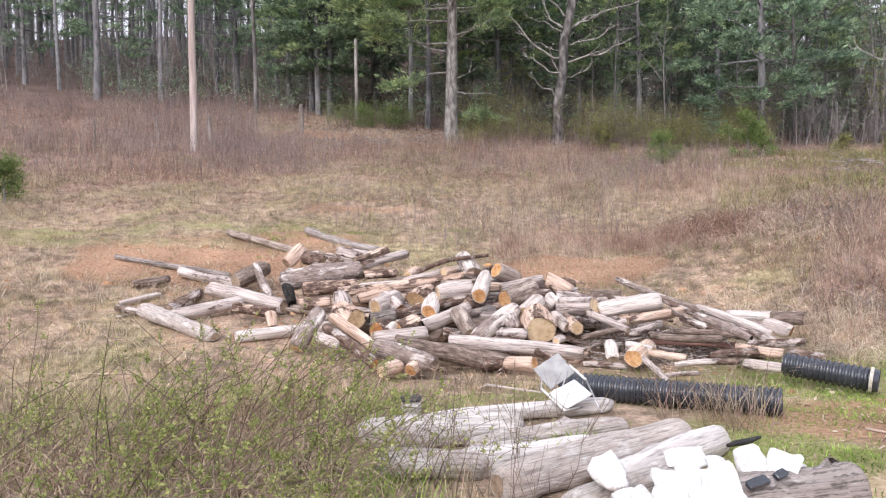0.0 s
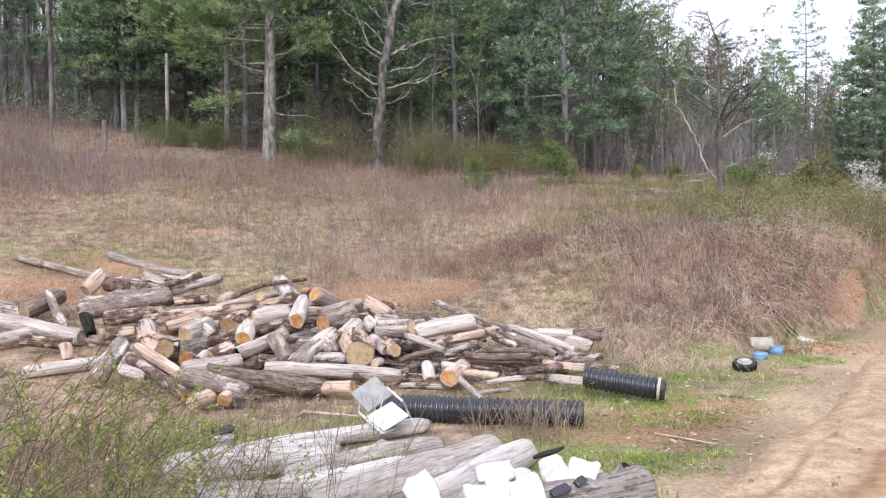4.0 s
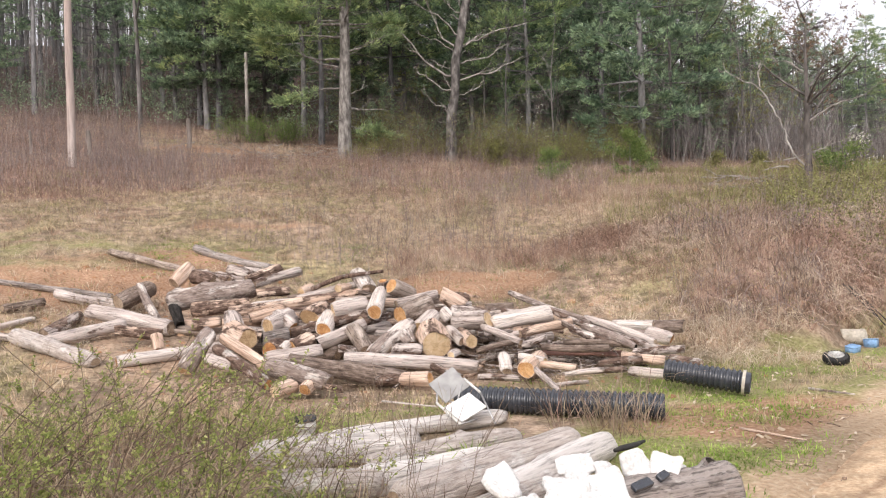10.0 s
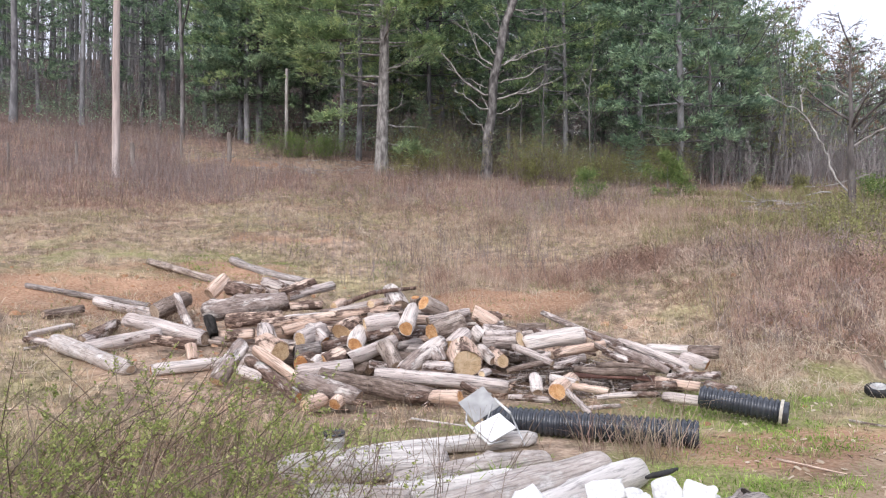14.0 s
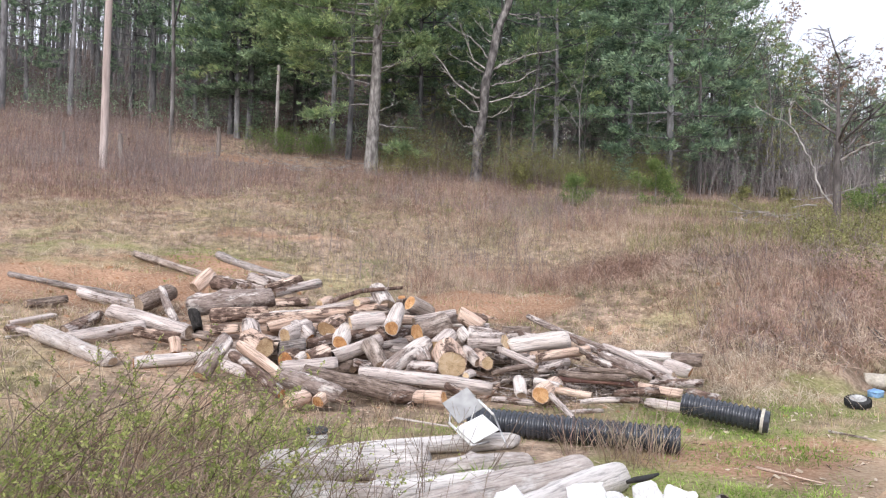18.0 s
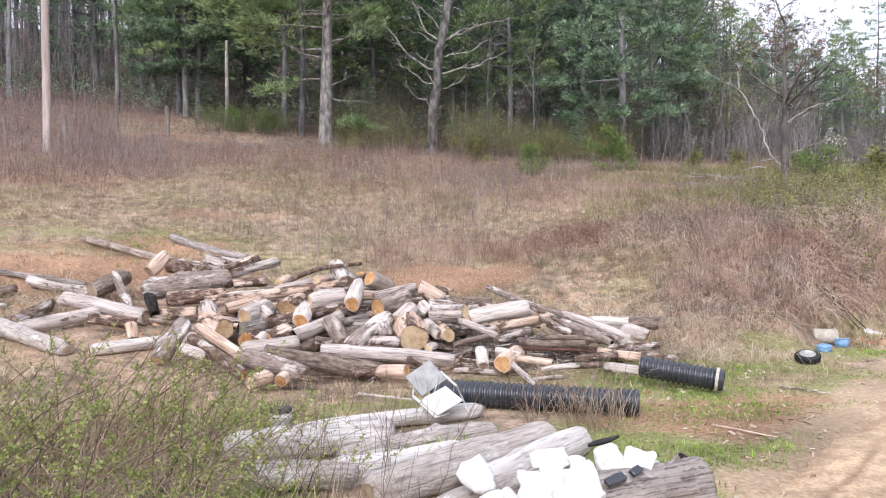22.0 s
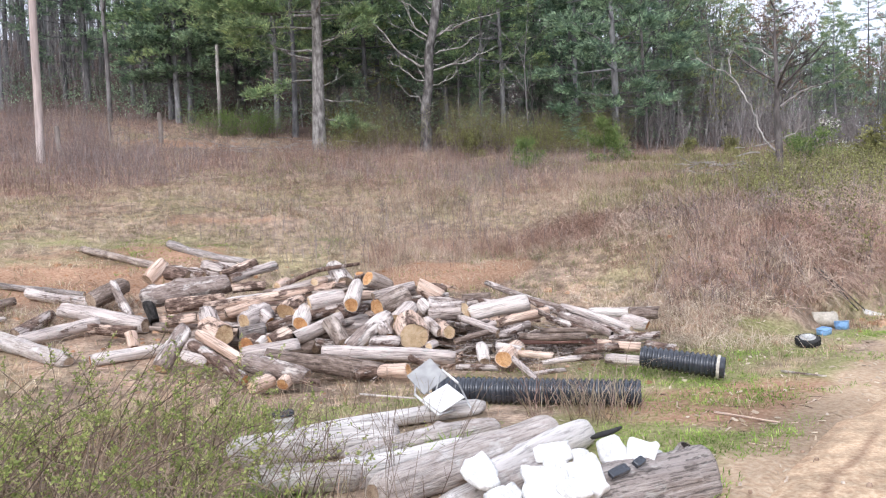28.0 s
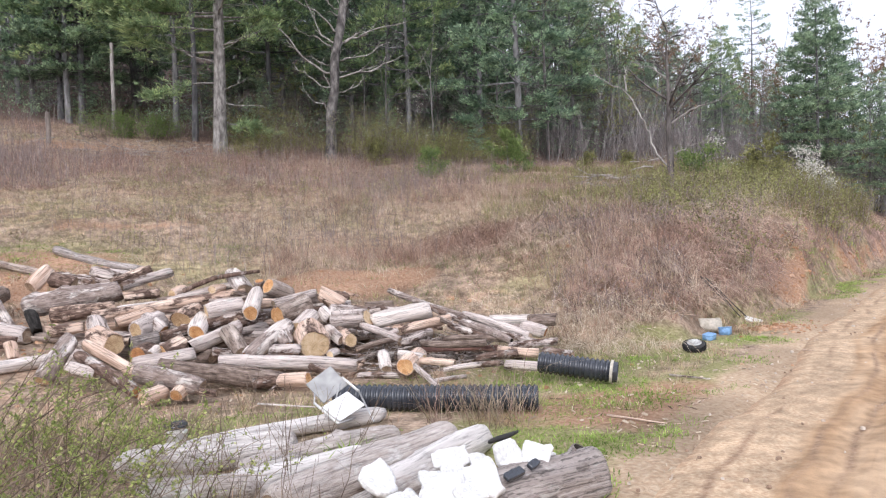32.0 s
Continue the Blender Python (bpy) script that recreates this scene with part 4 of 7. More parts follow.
def bare_limb(z, x, dz):
    """A crooked dead limb, out by x and up by dz, with kinks, forks and short snags."""
    x0, m = float(np.interp(z, zz, leaning)), 10
    u, size = np.linspace(0, 1, m), math.hypot(x, dz)
    bow = g.uniform(.85, 1.5)
    q = np.stack([x0 + x * u, g.normal(0, .3) * abs(x) * u, z + dz * u ** bow], 1)
    crook = np.cumsum(g.normal(0, .045 * math.sqrt(size), (m, 3)), 0)
    crook -= crook[-1] * u[:, None]
    crook[0] = 0
    q = q + crook * [1, 1, 1.1]
    thick = .02 + .0085 * size
    limb = part("limb", mesh_np("limb", *tube(q, np.linspace(thick, thick * .35, m), 6), DEAD_WOOD, True), dead_pine)
    for k in range(1 + int(size * 1.3)):
        a = g.randint(2, m - 1)
        way = q[a] - q[a - 2] + np.array([g.normal(0, .25), g.normal(0, .25), g.uniform(-.05, .5)])
        twig = curve_points(q[a], way, g.uniform(.15, .4) * size ** .7, .5, 5, g, .2)
        part("twig", mesh_np("twig", *tube(twig, np.linspace(thick * .5, .008, 5), 4), DEAD_WOOD, True), limb)


LEFTWARD = ((2.3, -1.4, 1.15), (2.4, -.15, .65), (3.3, -1.8, 1.1), (3.35, -.65, 1.25), (4.15, -3.6, 3.1), (4.4, -1.5, .6), (5.3, -2.0, 1.0), (5.5, -1.7, 2.8), (6.05, -2.1, 1.45), (6.85, -.5, 1.75),
            (7.1, -1.25, 1.0), (6.8, -.75, .15), (8.9, -1.1, 1.9), (10.6, -.4, 1.0), (1.75, -.6, .25), (9.6, -1.5, 1.2))
RIGHTWARD = ((3.2, 1.45, .7), (3.9, 3.3, 1.15), (4.15, .65, .15), (4.8, 2.7, .95), (4.85, .5, .55), (5.4, 1.4, .95), (5.7, 3.3, .85), (7.3, .45, .2), (8.2, 2.4, .05), (8.9, .8, .35),
             (2.0, .45, .07), (1.75, .4, .17), (2.3, .45, .15), (9.8, 1.7, .9), (11.0, 1.2, .9))
for spec in LEFTWARD + RIGHTWARD:
    bare_limb(*spec)
snag = branching(8, 4.4, .115, SNAG_BARK, .95, 4, .2, twig=.012, kids=(4, 8), kind="dead_tree", label="small half-dead tree with bare crooked grey branches", up=.3)
plant(snag, 33.4, 21, 40)
turned = Matrix.Rotation(radians(-40), 4, "Z") @ Matrix.Rotation(radians(-33.4), 4, "Z")
for pts, thick in (([(0, 0, .55), (-.30, 0, .9), (-.45, .05, 1.35), (-.62, .05, 1.8), (-.88, .1, 2.3), (-1.15, .1, 2.75), (-1.4, .1, 2.85), (-1.7, .1, 3.05), (-2.0, .1, 3.2)], .04),
                   ([(-1.1, .1, 2.7), (-1.12, .12, 3.1), (-1.08, .12, 3.3)], .03),
                   ([(.05, 0, 1.75), (.5, .05, 2.05), (.9, .05, 2.2), (1.35, .1, 2.3)], .04),
                   ([(0, 0, .9), (.35, 0, 1.05), (.7, 0, 1.2)], .022), ([(0, 0, 2.9), (-.4, 0, 3.2), (-.9, .1, 3.45)], .028)):
    fine = np.linspace(0, len(pts) - 1, len(pts) * 3)
    q = np.stack([np.interp(fine, np.arange(len(pts)), np.array(pts)[:, k]) for k in range(3)], 1) + g.normal(0, .02, (len(fine), 3)) * (fine > .5)[:, None]
    q = np.array([turned @ Vector(p) for p in q])
    limb = part("limb", mesh_np("limb", *tube(q, np.linspace(thick * .75, thick * .22, len(q)), 6), DEAD_WOOD, True), snag, "bleached crooked limb")
    for k in range(5):
        a = g.randint(3, len(q))
        stub = curve_points(q[a], q[a] - q[a - 2] + g.normal(0, .12, 3) + np.array([0, 0, .1]), g.uniform(.12, .4), .5, 4, g, .2)
        part("twig", mesh_np("twig", *tube(stub, np.linspace(thick * .35, .005, 4), 4), DEAD_WOOD, True), limb)

# forest kinds, each built once and then copied
plain = [pine(30 + k, 19 + 2 * k, .16 + .012 * k, .40 + .06 * (k % 3), 3.0 + .3 * (k % 2), 3.1, (NEEDLE, NEEDLE_BLUE, NEEDLE)[k % 3], dead=26, whorl=.95, puff=.12,
              shape="broad" if k % 2 else "cone", blade=(.36, .056), per=5, bark=(BARK_STAND, BARK_PINE, BARK_STAND)[k % 3], label="slender forest pine with a high crown and dead lower twigs") for k in range(5)]
full = [pine(50 + k, 15 + 2 * k, .17, .14, 4.0, 7.0, (NEEDLE, NEEDLE_BLUE)[k % 2], dead=30, whorl=.95, blade=(.27, .052), per=5, puff=.15,
             label="full green pine with plumes of needles on low limbs") for k in range(3)]
poles = [branching(70 + k, 10 + 2 * k, .075 + .012 * k, BARK_BARE, .5, 4, .3, kind="bare_tree", up=.5, kids=(3, 5),
                   label="slender leafless tree with grey bark at the wood's edge") for k in range(4)]
young = [branching(80 + k, 6 + 1.5 * k, .045, BARK_BARE, .6, 4, .15, leaves=(OLIVE, RUSSET)[k % 2], leaf=(.13, 190), kind="budding_tree", up=.4, kids=(3, 5),
                   label="young tree with thin twigs and first leaves") for k in range(2)]
dense = [pine(60 + k, 17, .19, .10 + .06 * k, 4.6, 12.0, (NEEDLE_BLUE, NEEDLE)[k], dead=34, whorl=1.0, blade=(.25, .05), per=6, puff=.17, lift=.35,
              label="broad dense pine with dark layered boughs") for k in range(2)]
light = [pine(65 + k, 17, .17, .2, 4.2, 6.2, NEEDLE_PALE, dead=30, whorl=1.0, blade=(.27, .05), per=5, puff=.15, shape="broad" if k else "cone",
              label="open light-green pine with airy plumes of needles") for k in range(2)]
TALL = {"light": 17.0, "dense": 16.0, "plain": 21.0, "full": 17.0, "poles": 13.0, "young": 7.0}
stock = {"light": light, "dense": dense, "plain": plain, "full": full, "poles": poles, "young": young}
used = set()


def set_tree(sort, k, az, r, turn, size):
    ob = stock[sort][k]
    tagged(ob, group=WOODS)
    if ob in used:
        return again(ob, az, r, turn, size)
    used.add(ob)
    return plant(ob, az, r, turn, size)


def make_forest():
    g = np.random.RandomState(2)
    # the trees that stand out
    for sort, k, az, r, size in (("dense", 0, 22.4, 37.0, 1.05), ("light", 0, 25.4, 43.0, .7), ("light", 0, 12.6, 42.0, 1.05), ("dense", 1, -9.9, 47.5, .95), ("dense", 0, 19.4, 47, 1.15), ("full", 2, 26.4, 42, .62), ("dense", 1, -8.6, 46, 1.05), ("dense", 1, -5.0, 54, 1.1), ("light", 0, 14.2, 41, .95), ("light", 1, -9.4, 46, 1.0), ("light", 1, -2.6, 44, 1.1), ("light", 1, 28.6, 46, .56), ("light", 0, 36.9, 56, .55), ("full", 0, 16.0, 54, .95), ("full", 0, 19.0, 50, 1.0), ("dense", 1, 42.9, 45, .62), ("dense", 0, 43.5, 47, .6), ("full", 2, 42.2, 48, .5), ("full", 1, 40.9, 58, .5), ("full", 0, 46.0, 52, .55), ("dense", 0, 48.4, 52, .55),
                                 ("full", 2, -8.5, 47, 1.0), ("full", 0, -5.2, 50, 1.0), ("full", 2, 5.0, 46, 1.05), ("full", 1, 27.8, 47, .54), ("full", 0, 29.6, 50, .6), ("full", 2, 31.4, 54, .46), ("dense", 1, 33.4, 58, .55), ("full", 0, 35.2, 60, .5), ("full", 1, 37.6, 64, .52), ("full", 2, 44.2, 60, .5), ("full", 0, 47.2, 58, .65), ("plain", 2, 38.9, 62, .58), ("full", 0, 39.6, 60, .5), ("full", 2, 36.4, 58, .45), ("full", 1, 31.0, 52, .5), ("full", 2, 45.0, 58, .5), ("full", 0, -11.5, 50, .9),
                                 ("plain", 0, -1.3, 40, 1.0), ("plain", 3, 19.7, 40, .8), ("plain", 1, 16.9, 49, .8), ("poles", 3, -13.9, 46, 1.25), ("poles", 0, 10.9, 41, .8),
                                 ("full", 2, 46.5, 62, .5), ("full", 0, 49.0, 70, .6), ("full", 0, -23.0, 53, .85), ("full", 2, -16.6, 55, .9), ("full", 1, -28.8, 55, .95), ("plain", 4, -24.5, 48, 1.0), ("plain", 0, -20.4, 49, 1.0)):
        set_tree(sort, k, az, r, g.uniform(0, 360), size)
    az = -40.0
    while az < 54:
        az += g.uniform(.62, 1.2)
        edge = float(wood_edge(az))
        right = az > 24
        r = edge + 3 + abs(g.normal(0, 1)) * 14
        if -11 < az < -3 or 18.5 < az < 26:
            r += 9
        q = g.uniform()
        if right:
            sort = "poles" if q < .5 else "young" if q < .9 else "full"
            el = float(np.interp(az, [24, 28, 32, 36, 40, 54], [18, 16.5, 14, 11.5, 10.5, 10.5])) * g.uniform(.65, 1.0)
            size = (r * math.tan(radians(el)) + EYE - spot(az, r)[2]) / TALL[sort]
        elif az < -10:
            sort = "plain" if q < .75 else "poles" if q < .92 else "full"
            size = g.uniform(.8, 1.15)
        else:
            sort = "plain" if q < .25 else "light" if q < .36 else "full" if q < .62 else "dense" if q < .74 else "poles" if q < .92 else "young"
            size = g.uniform(.8, 1.15)
            r += 11 if sort == "plain" else 2
        set_tree(sort, g.randint(len(stock[sort])), az + g.uniform(-.3, .3), r, g.uniform(0, 360), max(.3, size))
    for k in range(64):
        az = g.uniform(24, 52)
        sort = "young" if g.uniform() < .5 else "poles"
        r = float(np.interp(az, [24, 36, 52], [36, 44, 54])) + abs(g.normal(0, 10))
        el = float(np.interp(az, [24, 28, 32, 36, 40, 54], [17.5, 16, 13.5, 11.5, 10.5, 10.5])) * g.uniform(.65, 1.0)
        set_tree(sort, g.randint(len(stock[sort])), az, r, g.uniform(0, 360), max(.3, (r * math.tan(radians(el)) + EYE - spot(az, r)[2]) / (TALL[sort] * .85)))
    for k in range(9):
        az = g.uniform(-38, 26)
        set_tree("poles", g.randint(3), az, float(wood_edge(az)) + g.uniform(0, 9), g.uniform(0, 360), g.uniform(.5, .9))


def far_woods():
    """The depth of the woods: distant trunks and canopy, too many to count."""
    g = np.random.RandomState(6)
    trunks, n = Heap(), 640
    az = g.uniform(-42, 54, n)
    r = np.sqrt(g.uniform(62 ** 2, 112 ** 2, n))
    x, y = r * np.sin(np.radians(az)), r * np.cos(np.radians(az))
    z = rise(x, y)
    tall = np.where(az > 26, g.uniform(4, 8, n), g.uniform(11, 19, n))
    for k in range(n):
        t = g.normal(0, .25, 2)
        trunks.add(*tube([(x[k], y[k], z[k] - .3), (x[k] + t[0] * .5, y[k] + t[1] * .5, z[k] + tall[k] * .5), (x[k] + t[0], y[k] + t[1], z[k] + tall[k])], [g.uniform(.1, .22), .1, .02], 4))
    tagged(new("distant_trunks", trunks.mesh("distant_trunks", BARK_STAND)), "crowd of distant grey trunks deep in the woods", "woods", kind="stuff")
    m = 8500
    i = g.randint(0, n, m)
    u = g.uniform(.38, 1, m)
    rad = 2.6 * np.sin(np.clip((u - .3) / .72, 0, 1) * 2.6) * np.sqrt(g.uniform(0, 1, m))
    th = g.uniform(0, 6.28, m)
    c = np.stack([x[i] + rad * np.cos(th), y[i] + rad * np.sin(th), z[i] + u * tall[i]], 1)
    w = np.stack([np.cos(th), np.sin(th), .3 + 0 * th], 1)
    tagged(new("distant_canopy", needle_mesh("distant_canopy", c, w, .8, .13, NEEDLE, g, 8, .7)), "distant pine foliage deep in the woods", "woods", kind="stuff")


far_woods()
make_forest()


# ---- grass and brush ----
def scatter(n, az0, az1, r0, r1, seed, keep=None):
    """Ground points spread evenly over a sector, thinned by keep(x, y, az, r) from 0 to 1."""
    g = np.random.RandomState(seed)
    az, r = g.uniform(az0, az1, n), np.sqrt(g.uniform(r0 ** 2, r1 ** 2, n))
    x, y = r * np.sin(np.radians(az)), r * np.cos(np.radians(az))
    if keep is not None:
        k = g.uniform(0, 1, n) < keep(x, y, az, r)
        x, y = x[k], y[k]
    return np.stack([x, y, height(x, y)], 1), g


def blades(name, pts, g, tall, wide, per, spread, lean, material, label, droop=.35, bent=False):
    """Tufts of narrow bent blades, per to a tuft: real geometry in one mesh."""
    n = len(pts) * per
    b = np.repeat(pts, per, 0)
    size = np.repeat(g.uniform(.55, 1.25, len(pts)), per)
    a = g.uniform(0, 6.283, n)
    out = np.stack([np.cos(a), np.sin(a), np.zeros(n)], 1)
    b = b + out * g.uniform(0, spread, (n, 1))
    b[:, 2] -= .01
    h = (tall * size * g.uniform(.5, 1.2, n))[:, None]
    t = h * lean * g.uniform(.2, 1.6, (n, 1))
    side = np.stack([-np.sin(a), np.cos(a), np.zeros(n)], 1)
    side = side * np.cos(a * 3)[:, None] + out * np.sin(a * 3)[:, None]
    w = wide * g.uniform(.6, 1.4, (n, 1))
    up = np.array([[0, 0, 1.0]])
    mid = b + out * t * .4 + up * h * .6
    tip = b + out * t + up * h * (1 - droop * g.uniform(0, 1, (n, 1)))
    if bent:
        v = np.stack([b - side * w, b + side * w, mid + side * w * .8, mid - side * w * .8, tip], 1).reshape(-1, 3)
        o = np.arange(n)[:, None] * 5
        f = np.concatenate([o + [0, 1, 2], o + [0, 2, 3], o + [3, 2, 4]], 1).reshape(-1, 3)
    else:
        v = np.stack([b - side * w, b + side * w, tip], 1).reshape(-1, 3)
        f = np.arange(len(v)).reshape(-1, 3)
    return tagged(new(name, mesh_np(name, v, f, material)), label, "grass", kind="stuff")


def side_of(a):
    return np.stack([np.cos(a * 5), np.sin(a * 5), 0 * a], 1)


def stems(name, pts, g, tall, thick, per, twigs, material, label, spread=.25, lean=.3, category="brush", lush_leaf=None, leaf=(.03, 4), flat=False):
    """Upright woody stems with side twigs, three-sided, in one mesh."""
    n = len(pts) * per
    b = np.repeat(pts, per, 0)
    size = np.repeat(g.uniform(.6, 1.2, len(pts)), per)
    a = g.uniform(0, 6.283, n)
    out = np.stack([np.cos(a), np.sin(a), np.zeros(n)], 1)
    b = b + out * g.uniform(0, spread, (n, 1))
    b[:, 2] -= .03
    h = (np.repeat(np.broadcast_to(tall, (len(pts),)), per) * size * g.uniform(.55, 1.15, n))[:, None]
    up = np.array([[0, 0, 1.0]])
    way = out * lean * g.uniform(0, 1.4, (n, 1)) + up
    seg = [(b, b + way * h * .5, thick), (b + way * h * .5, b + way * h * .5 + (way + g.normal(0, .16, (n, 3))) * h * .5, thick * .65)]
    tips = [seg[1][1]]
    for k in range(twigs):
        u = g.uniform(.35, .95, (n, 1))
        s = b + way * h * u
        d = g.normal(0, .55, (n, 3)) + up * .75
        e = s + d * h * g.uniform(.12, .32, (n, 1))
        seg.append((s, e, thick * .5))
        tips.append(e)
    V, th = [], np.array([0, 2.1, 4.2])
    if flat:
        v = np.concatenate([np.stack([p - side_of(a) * w, p + side_of(a) * w, q + side_of(a) * w * .5, q - side_of(a) * w * .5], 1) for p, q, w in seg]).reshape(-1, 3)
        return tagged(new(name, mesh_np(name, v, np.arange(len(v)).reshape(-1, 4), material)), label, category, kind="stuff")
    for p, q, w in seg:
        for end, ww in ((p, w), (q, w * .55)):
            V.append(np.stack([end + ww * np.array([math.cos(c), math.sin(c), 0]) for c in th], 1))
    V = [np.concatenate([V[i], V[i + 1]], 1) for i in range(0, len(V), 2)]
    v = np.concatenate(V).reshape(-1, 3)
    o = np.arange(len(v) // 6)[:, None] * 6
    f = np.concatenate([o + [0, 1, 4, 3], o + [1, 2, 5, 4], o + [2, 0, 3, 5]], 1).reshape(-1, 4)
    ob = tagged(new(name, mesh_np(name, v, f, material)), label, category, kind="stuff")
    if lush_leaf:
        t = np.concatenate(tips)
        t = np.repeat(t, leaf[1], 0) + g.normal(0, leaf[0] * 1.6, (len(t) * leaf[1], 3))
        part("leaves", needle_mesh("leaves", t, g.normal(0, 1, t.shape), leaf[0], leaf[0] * .38, lush_leaf, g, 2, .8), ob)
    return ob


def arching(name, pts, g, reach, tall, wide, per, material, label):
    """Matted canes and grass stalks that arch over and lie down, as narrow ribbons of four lengths."""
    n = len(pts) * per
    b = np.repeat(pts, per, 0) + g.normal(0, .08, (len(pts) * per, 3)) * [1, 1, 0]
    size = np.repeat(g.uniform(.5, 1.3, len(pts)), per)[:, None]
    a = g.uniform(0, 6.283, n)
    out = np.stack([np.cos(a), np.sin(a), 0 * a], 1) * reach * size * g.uniform(.4, 1.3, (n, 1))
    h = tall * size * g.uniform(.35, 1.2, (n, 1))
    twist = np.stack([-np.sin(a), np.cos(a), 0 * a], 1) * g.normal(0, .22, (n, 1)) * reach
    side = np.stack([-np.sin(a), np.cos(a), .6 + 0 * a], 1) * wide
    rows = []
    for u in (0, .25, .5, .75, 1.0):
        p = b + out * u + twist * u * u + np.array([[0, 0, 1]]) * h * math.sin(min(1, u * .9 + .05) * math.pi)
        if u == 0:
            p = b - [0, 0, .02]
        else:
            p[:, 2] = np.maximum(p[:, 2], height(p[:, 0], p[:, 1]) + .01)
        w = side * (1 - .6 * u)
        rows += [p - w, p + w]
    v = np.stack(rows, 1).reshape(-1, 3)
    o = np.arange(n)[:, None] * 10
    f = np.concatenate([o + [k, k + 1, k + 3, k + 2] for k in (0, 2, 4, 6)], 1).reshape(-1, 4)
    return tagged(new(name, mesh_np(name, v, f, material)), label, "brush", kind="stuff")


def open_field(x, y, az, r):
    k = (r < wood_edge(az) + 1) * (off_road(x, y) > .5) * (1 - .82 * np.clip(clay(x, y) * 1.2, 0, 1)) * (1 - .8 * np.clip(lush(x, y) * 1.5, 0, 1))
    pile = near_spot(x, y, .3, 9.3, 4.4, 1.9, 41)
    near = near_spot(x, y, .9, 5.4, 1.9, 1.0, 42)
    dump = np.clip(1.25 - np.hypot((x - 6.1) / .6, (y - 8.4) / .4), 0, 1)
    return k * (1 - .85 * pile) * (1 - .8 * near) * (1 - .95 * np.clip(dump * 3, 0, 1))


def brushy(x, y, az, r):
    return open_field(x, y, az, r) * thorny(x, y, az, r)


pts, g = scatter(7000, -36, 48, 6.2, 11.5, 100, open_field)
blades("yard_grass", pts, g, .12, .0026, 8, .09, .8, MEADOW, "short dry grass and thatch round the heap", .4, True)
pts, g = scatter(32000, -36, 48, 11, 25, 101, open_field)
blades("dry_grass", pts, g, .14, .0036, 7, .13, .7, MEADOW, "short dry straw-coloured grass")
pts, g = scatter(34000, -38, 50, 22, 48, 102, open_field)
blades("field_grass", pts, g, .20, .0065, 5, .2, .6, MEADOW_FAR, "dry tan field grass on the slope")
pts, g = scatter(6500, -34, 46, 8, 27, 103, lambda x, y, az, r: open_field(x, y, az, r) * np.clip(.05 + 1.3 * waves(x, y, 52, .8), 0, 1) * (r > toe(az) - .5))
blades("matted_straw", pts, g, .20, .0036, 12, .16, 1.4, STRAW_PALE, "pale bleached tufts of long collapsed grass", .7, True)
pts, g = scatter(6500, 2, 46, 9.5, 22, 104, brushy)
stems("brown_weeds", pts, g, .3 + .4 * np.clip(.5 + waves(pts[:, 0], pts[:, 1], 68, 1.0), 0, 1), .0032, 4, 4, RUSTY, "thick reddish-brown dead weeds on the bank", .3, .45, flat=True)
pts, g = scatter(8000, 8, 43, 9.4, 17.5, 110, lambda x, y, az, r: open_field(x, y, az, r) * (r > toe(az) + .55) * np.clip((az - 9 + 8 * waves(x, y, 59, .7)) / 12, 0, 1) * np.clip(.55 + 1.0 * waves(x, y, 70, 1.0), .08, 1) * np.clip((toe(az) + 6.5 - r) / 2, 0, 1))
arching("bramble_tangle", pts, g, .5, .2, .0032, 9, RUSTY, "matted reddish-brown bramble stems on the bank")
pts, g = scatter(3000, 10, 40, 9.0, 16, 113, lambda x, y, az, r: open_field(x, y, az, r) * (r > toe(az) - .4) * np.clip((toe(az) + 4.6 - r) / 2.5, 0, 1) * np.clip(.3 + 1.2 * waves(x, y, 67, .9), 0, 1))
arching("straw_mats", pts, g, .3, .14, .003, 14, STRAW_PALE, "pale mats of fallen long grass on the bank")
pts, g = scatter(800, 24, 44, 9.8, 17.5, 111, lambda x, y, az, r: open_field(x, y, az, r) * (r > toe(az) + .6) * np.clip(.3 + waves(x, y, 60, 1.1), 0, 1))
arching("dark_brambles", pts, g, .6, .36, .0034, 5, MAUVE, "grey-purple leafless bramble canes on the bank")
pts, g = scatter(13000, 20, 47, 13.5, 33, 112, lambda x, y, az, r: (off_road(x, y) > .6) * (r > toe(az) + 3.4) * np.clip(.45 + .8 * waves(x, y, 65, .8), 0, 1))
blades("bank_grass", pts, g, .26, .006, 8, .2, .8, OLIVE, "olive and yellow-green rough grass above the bank", .4)
pts, g = scatter(14000, -36, 46, 19, 47, 107, brushy)
stems("field_weeds", pts, g, .26 + .45 * np.clip(.5 + 1.2 * waves(pts[:, 0], pts[:, 1], 66, .6), 0, 1), .0055, 3, 2, BROWN, "tall pinkish-brown dead weeds across the slope", .3, .25, flat=True)
pts, g = scatter(9000, -38, 40, 24, 47, 105, lambda x, y, az, r: open_field(x, y, az, r) * np.clip(thorny(x, y, az, r) - .55 + .55 * (az < -8), 0, 1))
stems("grey_brush", pts, g, .4 + .7 * np.clip(.4 + 1.2 * waves(pts[:, 0], pts[:, 1], 69, .5), 0, 1), .007, 3, 3, MAUVE, "grey-brown leafless brush across the upper field", .3, .3, flat=True)
pts, g = scatter(1400, 16, 43, 12, 21, 118, lambda x, y, az, r: open_field(x, y, az, r) * (r > toe(az) + 2.0) * np.clip((az - 22 + 6 * waves(x, y, 79, .6)) / 8, 0, 1) * np.clip(.3 + waves(x, y, 75, .9), 0, 1))
